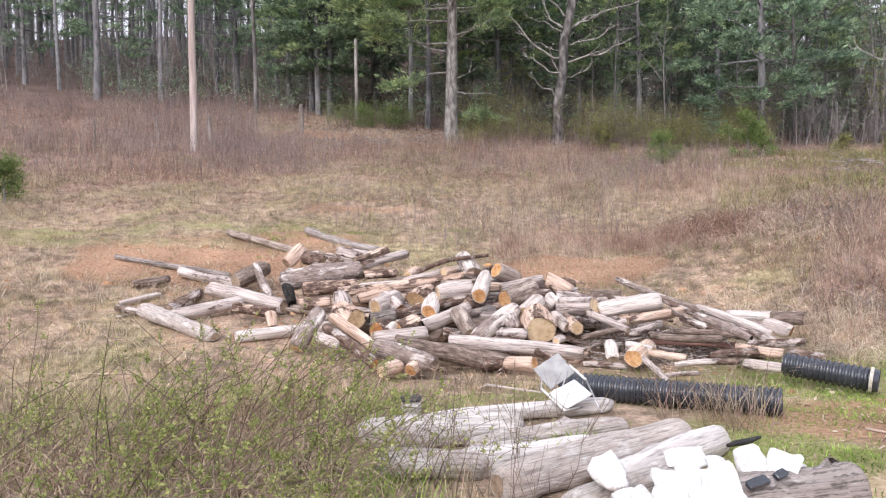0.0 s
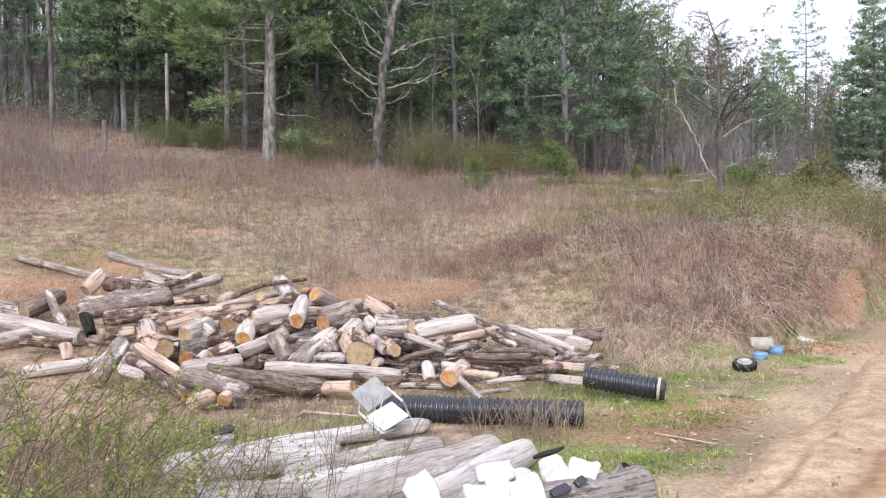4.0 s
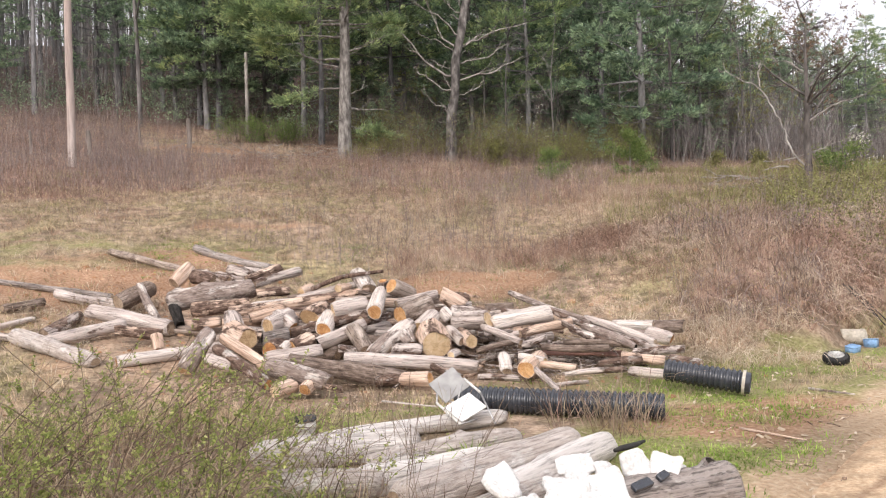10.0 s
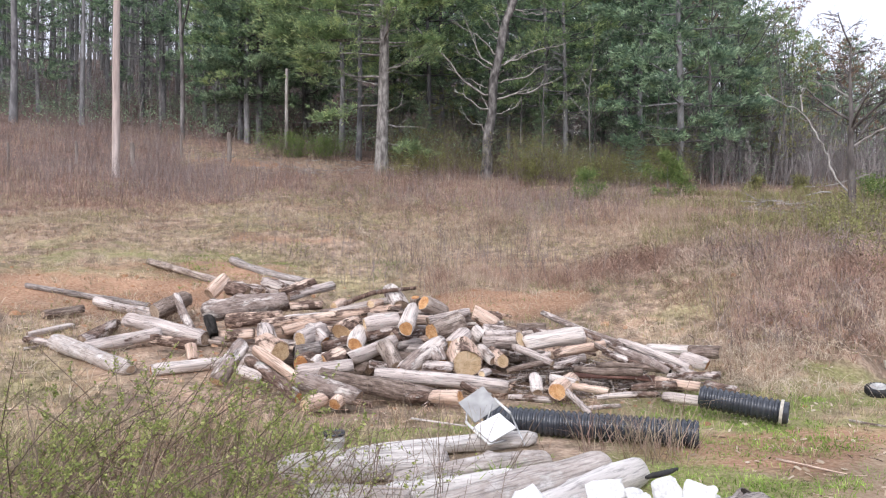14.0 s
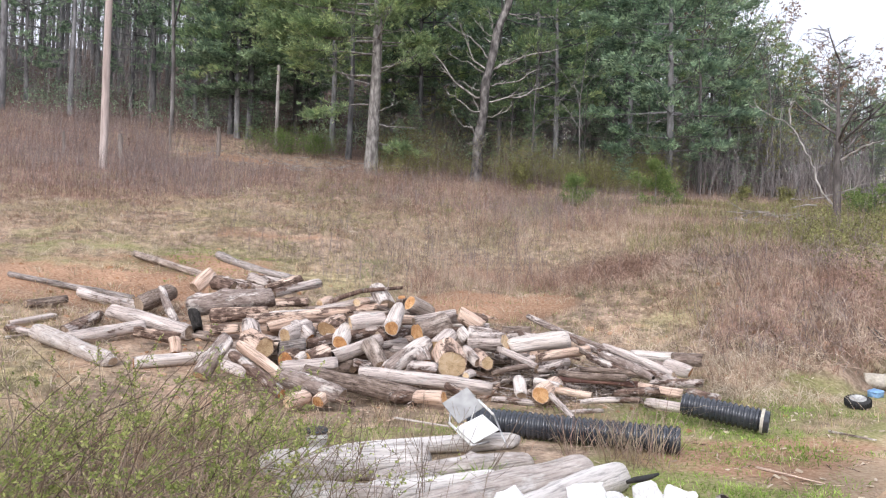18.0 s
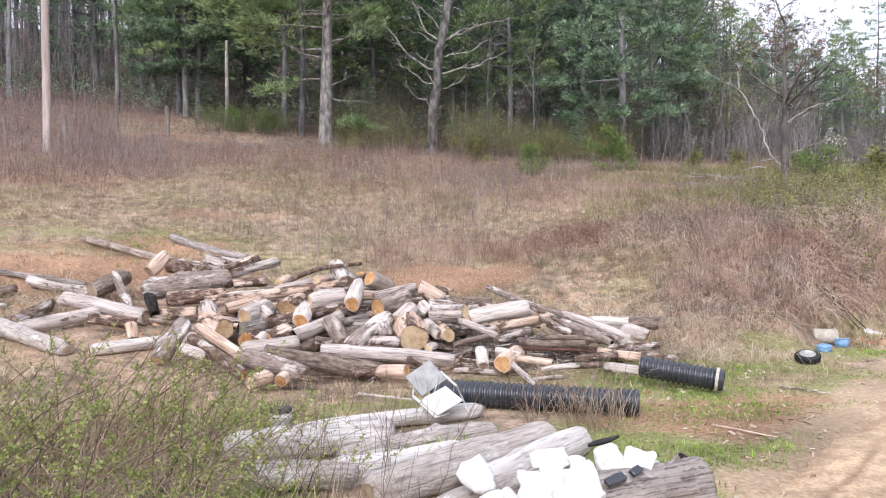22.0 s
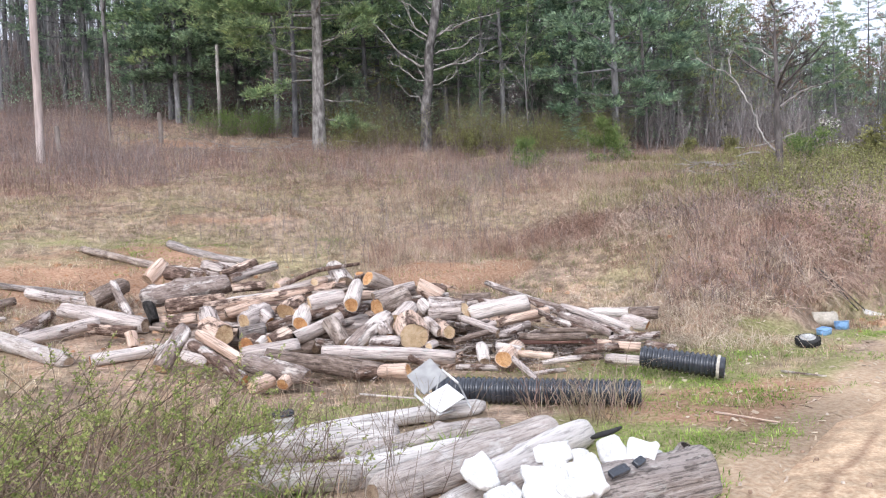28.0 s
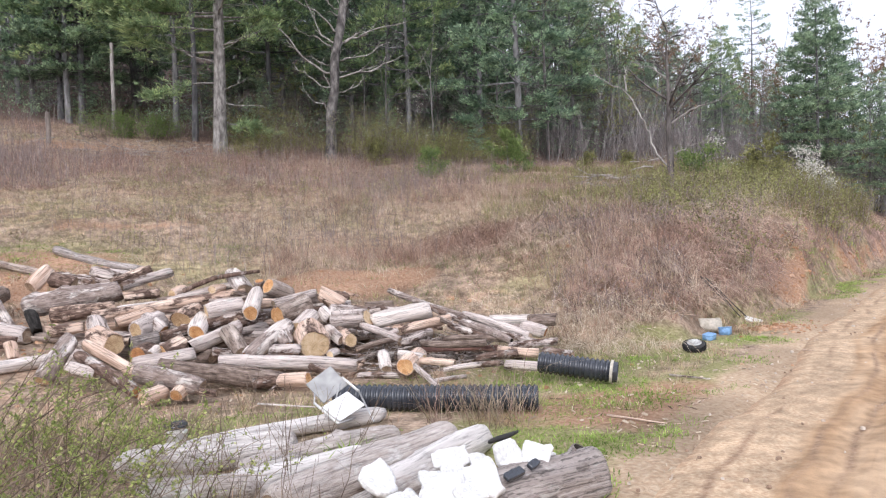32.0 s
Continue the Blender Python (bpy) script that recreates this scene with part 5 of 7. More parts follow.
stems("bank_weeds", pts, g, .3 + .4 * np.clip(.5 + waves(pts[:, 0], pts[:, 1], 80, .9), 0, 1), .0036, 3, 4, MAUVE, "grey-mauve upright dead weeds on top of the bank", .3, .25, flat=True)
pts, g = scatter(9500, -34, 40, 10.5, 32, 108, lambda x, y, az, r: open_field(x, y, az, r) * np.clip(waves(x, y, 56, .7) * 1.9 - .25, 0, 1))
blades("spring_grass", pts, g, .15, .0042, 8, .16, .8, OLIVE, "yellow-green new grass coming up through the thatch", .3)
pts, g = scatter(1500, -30, 30, 14, 40, 114, lambda x, y, az, r: open_field(x, y, az, r) * np.clip(1.5 * waves(x, y, 71, .55) - .05, 0, 1))
stems("weed_clumps", pts, g, .45, .0045, 4, 4, MAUVE, "dark clumps of dead weeds scattered in the field", .3, .4, flat=True)
pts, g = scatter(1500, -34, 12, 11, 24, 115, lambda x, y, az, r: open_field(x, y, az, r) * np.clip(1.4 * waves(x, y, 72, .8), 0, 1))
arching("fallen_grass", pts, g, .28, .10, .003, 12, STRAW_PALE, "pale swathes of flattened grass in the field")
pts, g = scatter(3600, 4, 32, 9.4, 15.5, 116, lambda x, y, az, r: open_field(x, y, az, r) * (r > toe(az) + .1) * np.clip(.4 + 1.1 * waves(x, y, 73, 1.3), 0, 1))
stems("low_weeds", pts, g, .28, .0034, 4, 3, RUSTY, "short brown weeds behind the heap", .25, .5, flat=True)
pts, g = scatter(3200, 0, 34, 9.0, 16, 117, lambda x, y, az, r: open_field(x, y, az, r) * (r > toe(az) - .4) * np.clip(1.6 * waves(x, y, 74, 1.2), 0, 1))
blades("new_grass", pts, g, .12, .0036, 8, .12, .8, BUSH, "patches of new green grass on the lower slope", .3)
pts, g = scatter(1500, -10, 36, 13, 27, 109, lambda x, y, az, r: open_field(x, y, az, r) * np.clip(.2 + waves(x, y, 57, .8), 0, 1))
stems("tall_weeds", pts, g, .75, .005, 3, 3, MAUVE, "tall thin brown weed stalks standing in the field", .35, .22, flat=True)
pts, g = scatter(170, -6, 38, 12.5, 29, 119, lambda x, y, az, r: open_field(x, y, az, r) * np.clip(.4 + waves(x, y, 76, .5), 0, 1))
stems("budding_scrub", pts, g, .62, .005, 6, 5, MAUVE, "low clumps of yellow-green budding scrub in the field", .4, .45, lush_leaf=OLIVE, leaf=(.03, 4))
pts, g = scatter(90, 2, 38, 11.5, 22, 120, lambda x, y, az, r: open_field(x, y, az, r) * (r > toe(az) + .8))
stems("seed_stalks", pts, g, 1.0, .0045, 1, 5, CANE, "dark dry stalks with seed heads above the weeds", .2, .3, lush_leaf=CANE, leaf=(.02, 3))
pts, g = scatter(70000, -14, 47, 3.5, 24, 106, lambda x, y, az, r: lush(x, y) * (off_road(x, y) > .05) * np.clip(.6 + waves(x, y, 54, 2.5), 0, 1))
blades("green_grass", pts, g, .05, .0032, 10, .09, 1.0, GREEN, "short fresh green grass beside the road", .3, True)

# ---- the heap of cut logs ----
def cut_wood(name, colours, rings=60.0):
    m, nd, ln, b = nodes_of(name)
    co, wv, ns = nd.new("ShaderNodeTexCoord"), nd.new("ShaderNodeTexWave"), nd.new("ShaderNodeTexNoise")
    wv.wave_type, wv.rings_direction = "RINGS", "Z"
    wv.inputs["Scale"].default_value, wv.inputs["Distortion"].default_value = rings, 3.0
    wv.inputs["Detail"].default_value, wv.inputs["Detail Scale"].default_value = 3, 4
    ns.inputs["Scale"].default_value, ns.inputs["Detail"].default_value = 14, 6
    info, mx = nd.new("ShaderNodeObjectInfo"), nd.new("ShaderNodeMath")
    ln.new(co.outputs["Object"], wv.inputs["Vector"])
    ln.new(co.outputs["Object"], ns.inputs["Vector"])
    mx.operation = "MULTIPLY_ADD"
    ln.new(wv.outputs["Fac"], mx.inputs[0])
    mx.inputs[1].default_value = .3
    ln.new(ns.outputs["Fac"], mx.inputs[2])
    a2, m2 = nd.new("ShaderNodeMath"), nd.new("ShaderNodeMath")
    m2.operation = "MULTIPLY_ADD"
    ln.new(info.outputs["Random"], m2.inputs[0])
    m2.inputs[1].default_value, m2.inputs[2].default_value = .3, -.3
    ln.new(mx.outputs[0], a2.inputs[0])
    ln.new(m2.outputs[0], a2.inputs[1])
    at, sp = nd.new("ShaderNodeSeparateXYZ"), nd.new("ShaderNodeMath")
    ln.new(co.outputs["Object"], at.inputs[0])
    sp.operation = "ARCTAN2"
    ln.new(at.outputs[0], sp.inputs[0])
    ln.new(at.outputs[1], sp.inputs[1])
    n1 = nd.new("ShaderNodeTexNoise")
    n1.noise_dimensions = "2D"
    n1.inputs["Scale"].default_value, n1.inputs["Detail"].default_value = 1.0, 3
    cx = nd.new("ShaderNodeCombineXYZ")
    m3 = nd.new("ShaderNodeMath")
    m3.operation = "MULTIPLY_ADD"
    ln.new(sp.outputs[0], m3.inputs[0])
    m3.inputs[1].default_value = 5.0
    m4 = nd.new("ShaderNodeMath")
    m4.operation = "MULTIPLY"
    ln.new(info.outputs["Random"], m4.inputs[0])
    m4.inputs[1].default_value = 90
    ln.new(m4.outputs[0], m3.inputs[2])
    ln.new(m3.outputs[0], cx.inputs[0])
    ln.new(cx.outputs[0], n1.inputs["Vector"])
    cr = nd.new("ShaderNodeMapRange")
    cr.inputs["From Min"].default_value, cr.inputs["From Max"].default_value = .30, .37
    cr.inputs["To Min"].default_value, cr.inputs["To Max"].default_value = .62, 1
    ln.new(n1.outputs["Fac"], cr.inputs["Value"])
    r = ramp_of(nd, colours, .25, .8)
    ln.new(a2.outputs[0], r.inputs["Fac"])
    dk = nd.new("ShaderNodeHueSaturation")
    ln.new(r.outputs[0], dk.inputs["Color"])
    ln.new(cr.outputs[0], dk.inputs["Value"])
    ln.new(dk.outputs[0], b.inputs["Base Color"])
    b.inputs["Roughness"].default_value = .9
    bp = nd.new("ShaderNodeBump")
    bp.inputs["Strength"].default_value, bp.inputs["Distance"].default_value = .5, .01
    ln.new(mx.outputs[0], bp.inputs["Height"])
    ln.new(bp.outputs[0], b.inputs["Normal"])
    return m


CUT = {"y": cut_wood("yellow_cut_wood", [(.36, .215, .11), (.63, .455, .265), (.76, .61, .42)]),
       "o": cut_wood("orange_cut_wood", [(.22, .09, .035), (.55, .27, .10), (.72, .48, .26)]),
       "g": cut_wood("weathered_cut_wood", [(.15, .10, .07), (.37, .27, .19), (.52, .42, .32)]),
       "k": surface("rotted_hollow_wood", [(.012, .01, .009), (.03, .024, .02), (.06, .05, .04)], 9)}
SKIN = {"grey": (LOG_GREY, "weathered grey log"), "tan": (LOG_TAN, "tan half-barked log"), "dark": (LOG_DARK, "rough dark-barked log"),
        "pale": (LOG_PALE, "pale barkless log"), "silver": (LOG_SILVER, "silvered old log"), "burnt": (LOG_HOLLOW, "near-black hollow log"), "rough": (LOG_ROUGH, "rough grey-brown knotty log")}
ENDING = {"y": "yellow sawn end", "o": "orange sawn end", "g": "weathered ends", "k": "dark rotted end"}
HEAP = "heap of cut logs"
log_count = [0]


def log(a, b, radius, skin, ends, group=HEAP):
    """One log from a to b: uneven bark, a slight bend, a cut face at each end."""
    log_count[0] += 1
    g = np.random.RandomState(900 + log_count[0])
    a, b = Vector(a), Vector(b)
    length = (b - a).length
    n, sides = max(8, min(26, int(length / .06))), 20 if radius > .05 else 10
    if skin == "silver" or radius > .11:
        sides, n = 28, 30
    z = np.linspace(-length / 2, length / 2, n)
    th = np.arange(sides) * 2 * np.pi / sides
    Z, T = np.meshgrid(z, th, indexing="ij")
    ph = g.uniform(0, 6.28, 8)
    R = 1 + .05 * np.sin(Z * 7 + ph[0]) + .07 * np.sin(2 * T + ph[1] + Z) + .045 * np.sin(3 * T + Z * 4 + ph[2]) + .025 * np.sin(5 * T - Z * 9 + ph[3])
    flute = g.normal(0, .02, sides)[None] + g.normal(0, .016, Z.shape)
    if skin in ("dark", "grey", "rough"):
        flute = flute * 1.9
    if skin == "silver":
        flute = flute * .45
    R = radius * (R + flute) * (1 + g.uniform(-.16, .16) * Z / max(length, .3))
    worn = {"silver": .42, "pale": .16, "grey": .14}.get(skin, .06)
    R = R * (1 - worn * (np.abs(Z) / (length / 2)) ** (10 + 8 * length))
    for k in range(g.randint(0, 3) + int(length > .8) * 2):
        kz, kt = g.uniform(-.42, .42) * length, g.uniform(0, 6.28)
        dt = (T - kt + np.pi) % (2 * np.pi) - np.pi
        R = R + radius * g.uniform(.12, .4) * np.exp(-((Z - kz) / (radius * .45)) ** 2 - (dt / .38) ** 2)
    bend, ba = g.uniform(0, .035) * length * (.4 if radius > .1 else 1), g.uniform(0, 6.28)
    off = bend * (1 - (2 * Z / length) ** 2)
    X, Y = R * np.cos(T) + off * math.cos(ba), R * np.sin(T) + off * math.sin(ba)
    slant = [g.uniform(-.25, .25) for _ in range(4)]
    Zs = Z.copy()
    Zs[0] += X[0] * slant[0] + Y[0] * slant[1]
    Zs[-1] += X[-1] * slant[2] + Y[-1] * slant[3]
    v = np.stack([X, Y, Zs], -1).reshape(-1, 3)
    i, j = np.meshgrid(np.arange(n - 1), np.arange(sides), indexing="ij")
    j2 = (j + 1) % sides
    f = np.stack([i * sides + j, i * sides + j2, (i + 1) * sides + j2, (i + 1) * sides + j], -1).reshape(-1, 4)
    lips = []
    for row, sgn in ((0, 1), (n - 1, -1)):
        ring = v[row * sides:(row + 1) * sides]
        c = ring.mean(0)
        lips.append(c + (ring - c) * (1 - min(.12, .008 / radius)) + [0, 0, sgn * .001])
    s0, s1 = len(v), len(v) + sides
    k, k2 = np.arange(sides), (np.arange(sides) + 1) % sides
    f = np.concatenate([f, np.stack([k2, k, s0 + k, s0 + k2], 1), np.stack([(n - 1) * sides + k, (n - 1) * sides + k2, s1 + k2, s1 + k], 1)])
    mat_bark, words = SKIN[skin]
    ob = new("log", mesh_np("log", np.concatenate([v] + lips), f, mat_bark, True))
    size = "short" if length < .45 else "long" if length > 1.2 else "thin" if radius < .05 else "thick" if radius > .11 else "medium"
    end = ends[0] if ends[0] != "g" else ends[1]
    by_road = min(a.y, b.y) < 6.4
    tagged(ob, f"{size} {words} with worn ends beside the road" if by_road else f"{size} {words} with {ENDING[end]} in the heap", "log", "row of old logs" if by_road else group)
    ob.matrix_basis = Matrix.Translation((a + b) / 2) @ (b - a).to_track_quat("Z", "Y").to_matrix().to_4x4()
    for which, row, sgn in ((0, 0, 1), (1, n - 1, -1)):
        ring = lips[which]
        c = ring.mean(0)
        deep = .012 if ends[which] != "k" else radius * .9
        rings = [ring + [0, 0, sgn * .001], c + (ring - c) * .90 + [0, 0, sgn * (.003 if ends[which] != "k" else .01)],
                 c + (ring - c) * .62 + [0, 0, sgn * deep * (.3 if ends[which] != "k" else 1)], c + (ring - c) * .3 + [0, 0, sgn * deep * .4]]
        w = np.concatenate(rings + [[c + [0, 0, sgn * deep * .5]]])
        q = []
        for k in range(3):
            for s in range(sides):
                s2 = (s + 1) % sides
                q += [(k * sides + s, k * sides + s2, (k + 1) * sides + s2), (k * sides + s, (k + 1) * sides + s2, (k + 1) * sides + s)]
        q += [(3 * sides + s, 3 * sides + (s + 1) % sides, 4 * sides) for s in range(sides)]
        part("cut_end", mesh_np("cut_end", w, q, CUT[ends[which]]), ob, ENDING[ends[which]].replace("ends", "end") if ends[which] != "g" else "")
    return ob


def under_heap():
    """Logs that lie hidden below the others and carry them."""
    g = np.random.RandomState(12)
    for k in range(105):
        x, y = g.uniform(-2.0, 2.7), g.normal(9.75, .5)
        top = .72 * math.exp(-((x - .4) / 2.6) ** 2 - ((y - 10.0) / 1.3) ** 2) - .14
        if top < .2:
            continue
        r = g.uniform(.06, .1)
        z = float(rise(x, y)) + g.uniform(r, max(r + .01, top - r * .9 - .02))
        a, L, t = g.normal(0, .6), g.uniform(.4, .9), g.uniform(-.05, .05)
        d = Vector((math.cos(a), math.sin(a), t)) * L / 2
        c = Vector((x, y, z))
        log(c - d, c + d, r, ("grey", "dark", "tan")[k % 3], "gg")


under_heap()
log((-2.71, 13.14, 1.02), (-1.84, 12.61, 0.88), 0.100, "grey", "gg")
log((-1.60, 13.00, 0.88), (-1.10, 13.41, 1.05), 0.068, "tan", "gy")
log((-2.81, 15.20, 1.40), (-1.20, 13.61, 1.03), 0.085, "rough", "gg")
log((-1.99, 13.68, 1.06), (-1.30, 13.28, 0.96), 0.072, "grey", "gg")
log((-2.54, 12.99, 0.94), (-1.58, 13.00, 0.89), 0.109, "grey", "gg")
log((-4.26, 14.77, 1.39), (-2.72, 13.44, 1.05), 0.07, "dark", "gg")
log((-2.58, 12.04, 0.92), (-2.40, 12.38, 1.15), 0.102, "tan", "gg")
log((-5.49, 12.48, 1.05), (-3.39, 11.73, 0.77), 0.046, "rough", "gg")
log((-4.16, 11.69, 0.85), (-3.11, 11.21, 0.68), 0.081, "grey", "gg")
log((-3.08, 10.89, 0.74), (-2.75, 11.28, 0.91), 0.128, "dark", "gg")
log((-2.73, 10.67, 1.00), (-2.33, 10.05, 0.50), 0.056, "pale", "gg")
log((-2.29, 10.47, 0.78), (-1.19, 10.45, 0.92), 0.150, "pale", "kg")
# short near-black piece added in place of a log's dark hollow end
log((-2.20, 10.22, 0.72), (-2.08, 10.00, 0.50), 0.07, "burnt", "kk")
log((-3.31, 10.40, 0.70), (-2.18, 9.98, 0.47), 0.102, "grey", "gg")
log((-3.62, 9.70, 0.49), (-3.51, 10.59, 0.61), 0.088, "grey", "go")
log((-3.52, 9.48, 0.44), (-2.73, 9.94, 0.56), 0.076, "grey", "kg")
log((-2.77, 9.62, 0.52), (-2.24, 9.66, 0.43), 0.067, "tan", "og")
log((-4.33, 9.82, 0.51), (-3.61, 9.51, 0.43), 0.055, "grey", "gg")
log((-3.95, 9.66, 0.51), (-2.70, 8.66, 0.29), 0.095, "silver", "gg")
log((-4.59, 10.93, 0.72), (-4.20, 11.34, 0.77), 0.062, "dark", "gg")
log((-4.41, 10.05, 0.54), (-4.05, 10.59, 0.60), 0.042, "grey", "gg")
log((-4.21, 9.48, 0.43), (-4.07, 9.65, 0.44), 0.023, "pale", "gg")
log((-2.50, 8.70, 0.27), (-1.71, 9.15, 0.29), 0.068, "pale", "oy")
log((-2.18, 9.16, 0.50), (-2.13, 9.07, 0.33), 0.063, "tan", "oo")
log((-1.72, 8.36, 0.19), (-1.48, 8.69, 0.56), 0.097, "pale", "yo")
log((-1.92, 10.03, 0.69), (-1.22, 10.04, 0.74), 0.091, "tan", "kg")
log((-1.87, 9.63, 0.54), (-1.52, 9.69, 0.57), 0.066, "tan", "kg")
log((-1.35, 9.37, 0.67), (-1.22, 9.13, 0.38), 0.104, "grey", "gg")
log((-1.18, 9.84, 0.70), (-0.25, 9.91, 0.77), 0.081, "pale", "yg")
log((-1.09, 8.80, 0.44), (-1.31, 9.17, 0.50), 0.135, "tan", "yg")
log((-0.89, 9.02, 0.55), (-0.66, 9.44, 0.61), 0.117, "grey", "yg")
log((-0.80, 9.33, 0.67), (-0.60, 9.09, 0.53), 0.076, "grey", "oo")
log((-1.15, 9.54, 0.61), (-0.75, 9.68, 0.70), 0.065, "tan", "kg")
log((-0.84, 8.62, 0.33), (-0.70, 9.04, 0.34), 0.106, "tan", "og")
log((-0.71, 8.63, 0.33), (-0.64, 8.79, 0.37), 0.059, "pale", "gg")
log((-0.95, 8.91, 0.43), (-0.66, 8.99, 0.46), 0.074, "rough", "kg")
log((-0.59, 8.71, 0.34), (-0.38, 8.90, 0.40), 0.092, "tan", "oo")
log((-0.42, 9.15, 0.63), (-0.25, 9.56, 0.71), 0.105, "tan", "yg")
log((-0.25, 8.96, 0.50), (-0.20, 9.36, 0.61), 0.109, "pale", "og")
log((-0.14, 9.26, 0.69), (0.29, 9.41, 0.74), 0.104, "grey", "yg")
log((-1.42, 9.66, 0.68), (0.33, 9.91, 0.86), 0.059, "tan", "gg")
log((-0.65, 9.04, 0.46), (0.29, 9.36, 0.63), 0.062, "grey", "yo")
log((-0.87, 8.47, 0.27), (-0.26, 8.51, 0.33), 0.076, "grey", "gy")
log((-0.31, 8.81, 0.36), (0.24, 9.11, 0.53), 0.080, "grey", "kg")
log((0.09, 8.91, 0.50), (0.23, 8.56, 0.27), 0.091, "dark", "gg")
log((0.28, 8.41, 0.25), (0.75, 8.78, 0.53), 0.109, "pale", "oy")
log((-0.08, 8.66, 0.32), (0.13, 8.66, 0.28), 0.052, "grey", "gg")
log((0.01, 8.36, 0.25), (1.39, 7.89, 0.17), 0.079, "grey", "yg")
log((-0.79, 7.92, 0.28), (-0.17, 7.61, 0.13), 0.105, "pale", "gg")
log((-0.62, 8.24, 0.26), (0.61, 7.84, 0.08), 0.102, "dark", "gg")
log((-1.38, 8.40, 0.42), (-0.77, 7.72, 0.12), 0.067, "grey", "yo")
log((-1.35, 8.66, 0.49), (-0.82, 8.17, 0.22), 0.063, "tan", "oy")
log((-0.70, 7.48, 0.10), (-0.52, 7.64, 0.12), 0.079, "tan", "yg")
log((-0.41, 7.55, 0.09), (-0.32, 7.71, 0.14), 0.068, "tan", "oo")
log((-1.21, 10.54, 0.95), (-0.60, 11.00, 1.10), 0.064, "grey", "gg")
log((-1.37, 11.03, 1.00), (-0.90, 11.38, 1.14), 0.059, "tan", "gy")
log((-1.14, 10.25, 0.85), (-0.72, 10.39, 0.86), 0.062, "tan", "gg")
log((-0.56, 10.10, 0.86), (-0.43, 10.40, 0.91), 0.054, "tan", "yg")
log((0.20, 10.31, 1.06), (0.33, 9.91, 0.86), 0.121, "pale", "gg")
log((-0.60, 9.94, 0.80), (0.19, 10.11, 0.94), 0.045, "grey", "gg")
log((-0.07, 9.86, 0.91), (0.07, 10.06, 0.92), 0.052, "tan", "yg")
log((0.60, 9.64, 0.94), (0.90, 9.92, 0.79), 0.095, "dark", "og")
log((0.50, 9.75, 1.00), (0.48, 9.80, 0.87), 0.058, "dark", "og")
log((0.66, 9.69, 0.70), (1.22, 9.89, 0.79), 0.059, "grey", "gg")
log((1.22, 9.48, 0.83), (1.50, 9.49, 0.66), 0.100, "tan", "yg")
log((1.44, 9.65, 0.77), (1.59, 9.68, 0.73), 0.066, "grey", "gg")
log((0.36, 9.15, 0.66), (0.45, 9.50, 0.87), 0.104, "pale", "og")
log((0.66, 9.04, 0.62), (1.05, 9.30, 0.72), 0.117, "dark", "og")
log((1.18, 9.09, 0.66), (1.28, 9.02, 0.54), 0.075, "pale", "yg")
log((1.31, 9.12, 0.66), (1.31, 8.87, 0.45), 0.054, "pale", "gg")
log((1.31, 8.97, 0.53), (1.67, 8.70, 0.57), 0.114, "grey", "gy")
log((1.31, 9.32, 0.64), (1.76, 9.19, 0.58), 0.063, "grey", "oy")
log((1.72, 8.79, 0.50), (2.44, 8.78, 0.61), 0.108, "pale", "oo")
log((1.01, 8.40, 0.34), (1.00, 8.75, 0.47), 0.161, "tan", "yg")
log((0.87, 8.87, 0.47), (1.08, 9.10, 0.61), 0.101, "grey", "yo")
log((0.51, 8.40, 0.29), (0.84, 8.37, 0.28), 0.088, "grey", "gg")
log((0.63, 8.74, 0.51), (0.73, 8.48, 0.34), 0.084, "pale", "oo")
log((1.19, 8.68, 0.48), (1.31, 8.46, 0.36), 0.058, "pale", "gg")
log((1.42, 8.44, 0.36), (1.36, 8.81, 0.41), 0.085, "tan", "yg")
log((1.15, 8.23, 0.25), (1.26, 8.42, 0.25), 0.044, "grey", "yg")
log((1.69, 7.98, 0.26), (1.68, 7.78, 0.12), 0.066, "pale", "kg")
log((1.86, 7.69, 0.15), (2.11, 8.09, 0.20), 0.097, "tan", "og")
log((1.95, 7.67, 0.16), (2.00, 6.93, 0.07), 0.028, "grey", "gg")
log((0.57, 7.74, 0.11), (0.85, 7.61, 0.12), 0.075, "tan", "go")
log((0.32, 7.81, 0.09), (0.55, 7.74, 0.12), 0.052, "grey", "gg")
log((2.11, 9.53, 0.81), (3.45, 8.05, 0.39), 0.035, "pale", "gg")
log((2.50, 9.02, 0.62), (3.36, 7.71, 0.30), 0.033, "grey", "gg")
log((2.86, 8.75, 0.53), (3.36, 7.87, 0.33), 0.053, "grey", "gg")
log((3.15, 8.60, 0.47), (3.80, 8.22, 0.49), 0.054, "pale", "gg")
log((3.50, 8.25, 0.45), (3.80, 8.11, 0.48), 0.073, "dark", "gg")
log((3.37, 8.14, 0.41), (3.58, 7.94, 0.36), 0.078, "grey", "yo")
log((2.71, 8.38, 0.49), (3.11, 7.81, 0.31), 0.051, "pale", "gk")
log((3.06, 7.78, 0.26), (3.55, 7.57, 0.31), 0.050, "grey", "gg")
log((2.90, 7.68, 0.25), (3.26, 7.43, 0.22), 0.049, "tan", "gg")
log((3.38, 7.54, 0.23), (3.59, 7.27, 0.20), 0.049, "grey", "gg")
log((2.85, 7.33, 0.15), (3.24, 7.00, 0.14), 0.052, "grey", "gg")
log((2.23, 7.54, 0.11), (2.82, 7.33, 0.17), 0.029, "grey", "gg")
log((2.03, 7.23, 0.07), (2.37, 7.18, 0.10), 0.022, "grey", "gg")
log((2.00, 8.53, 0.41), (2.64, 8.61, 0.51), 0.053, "tan", "gg")
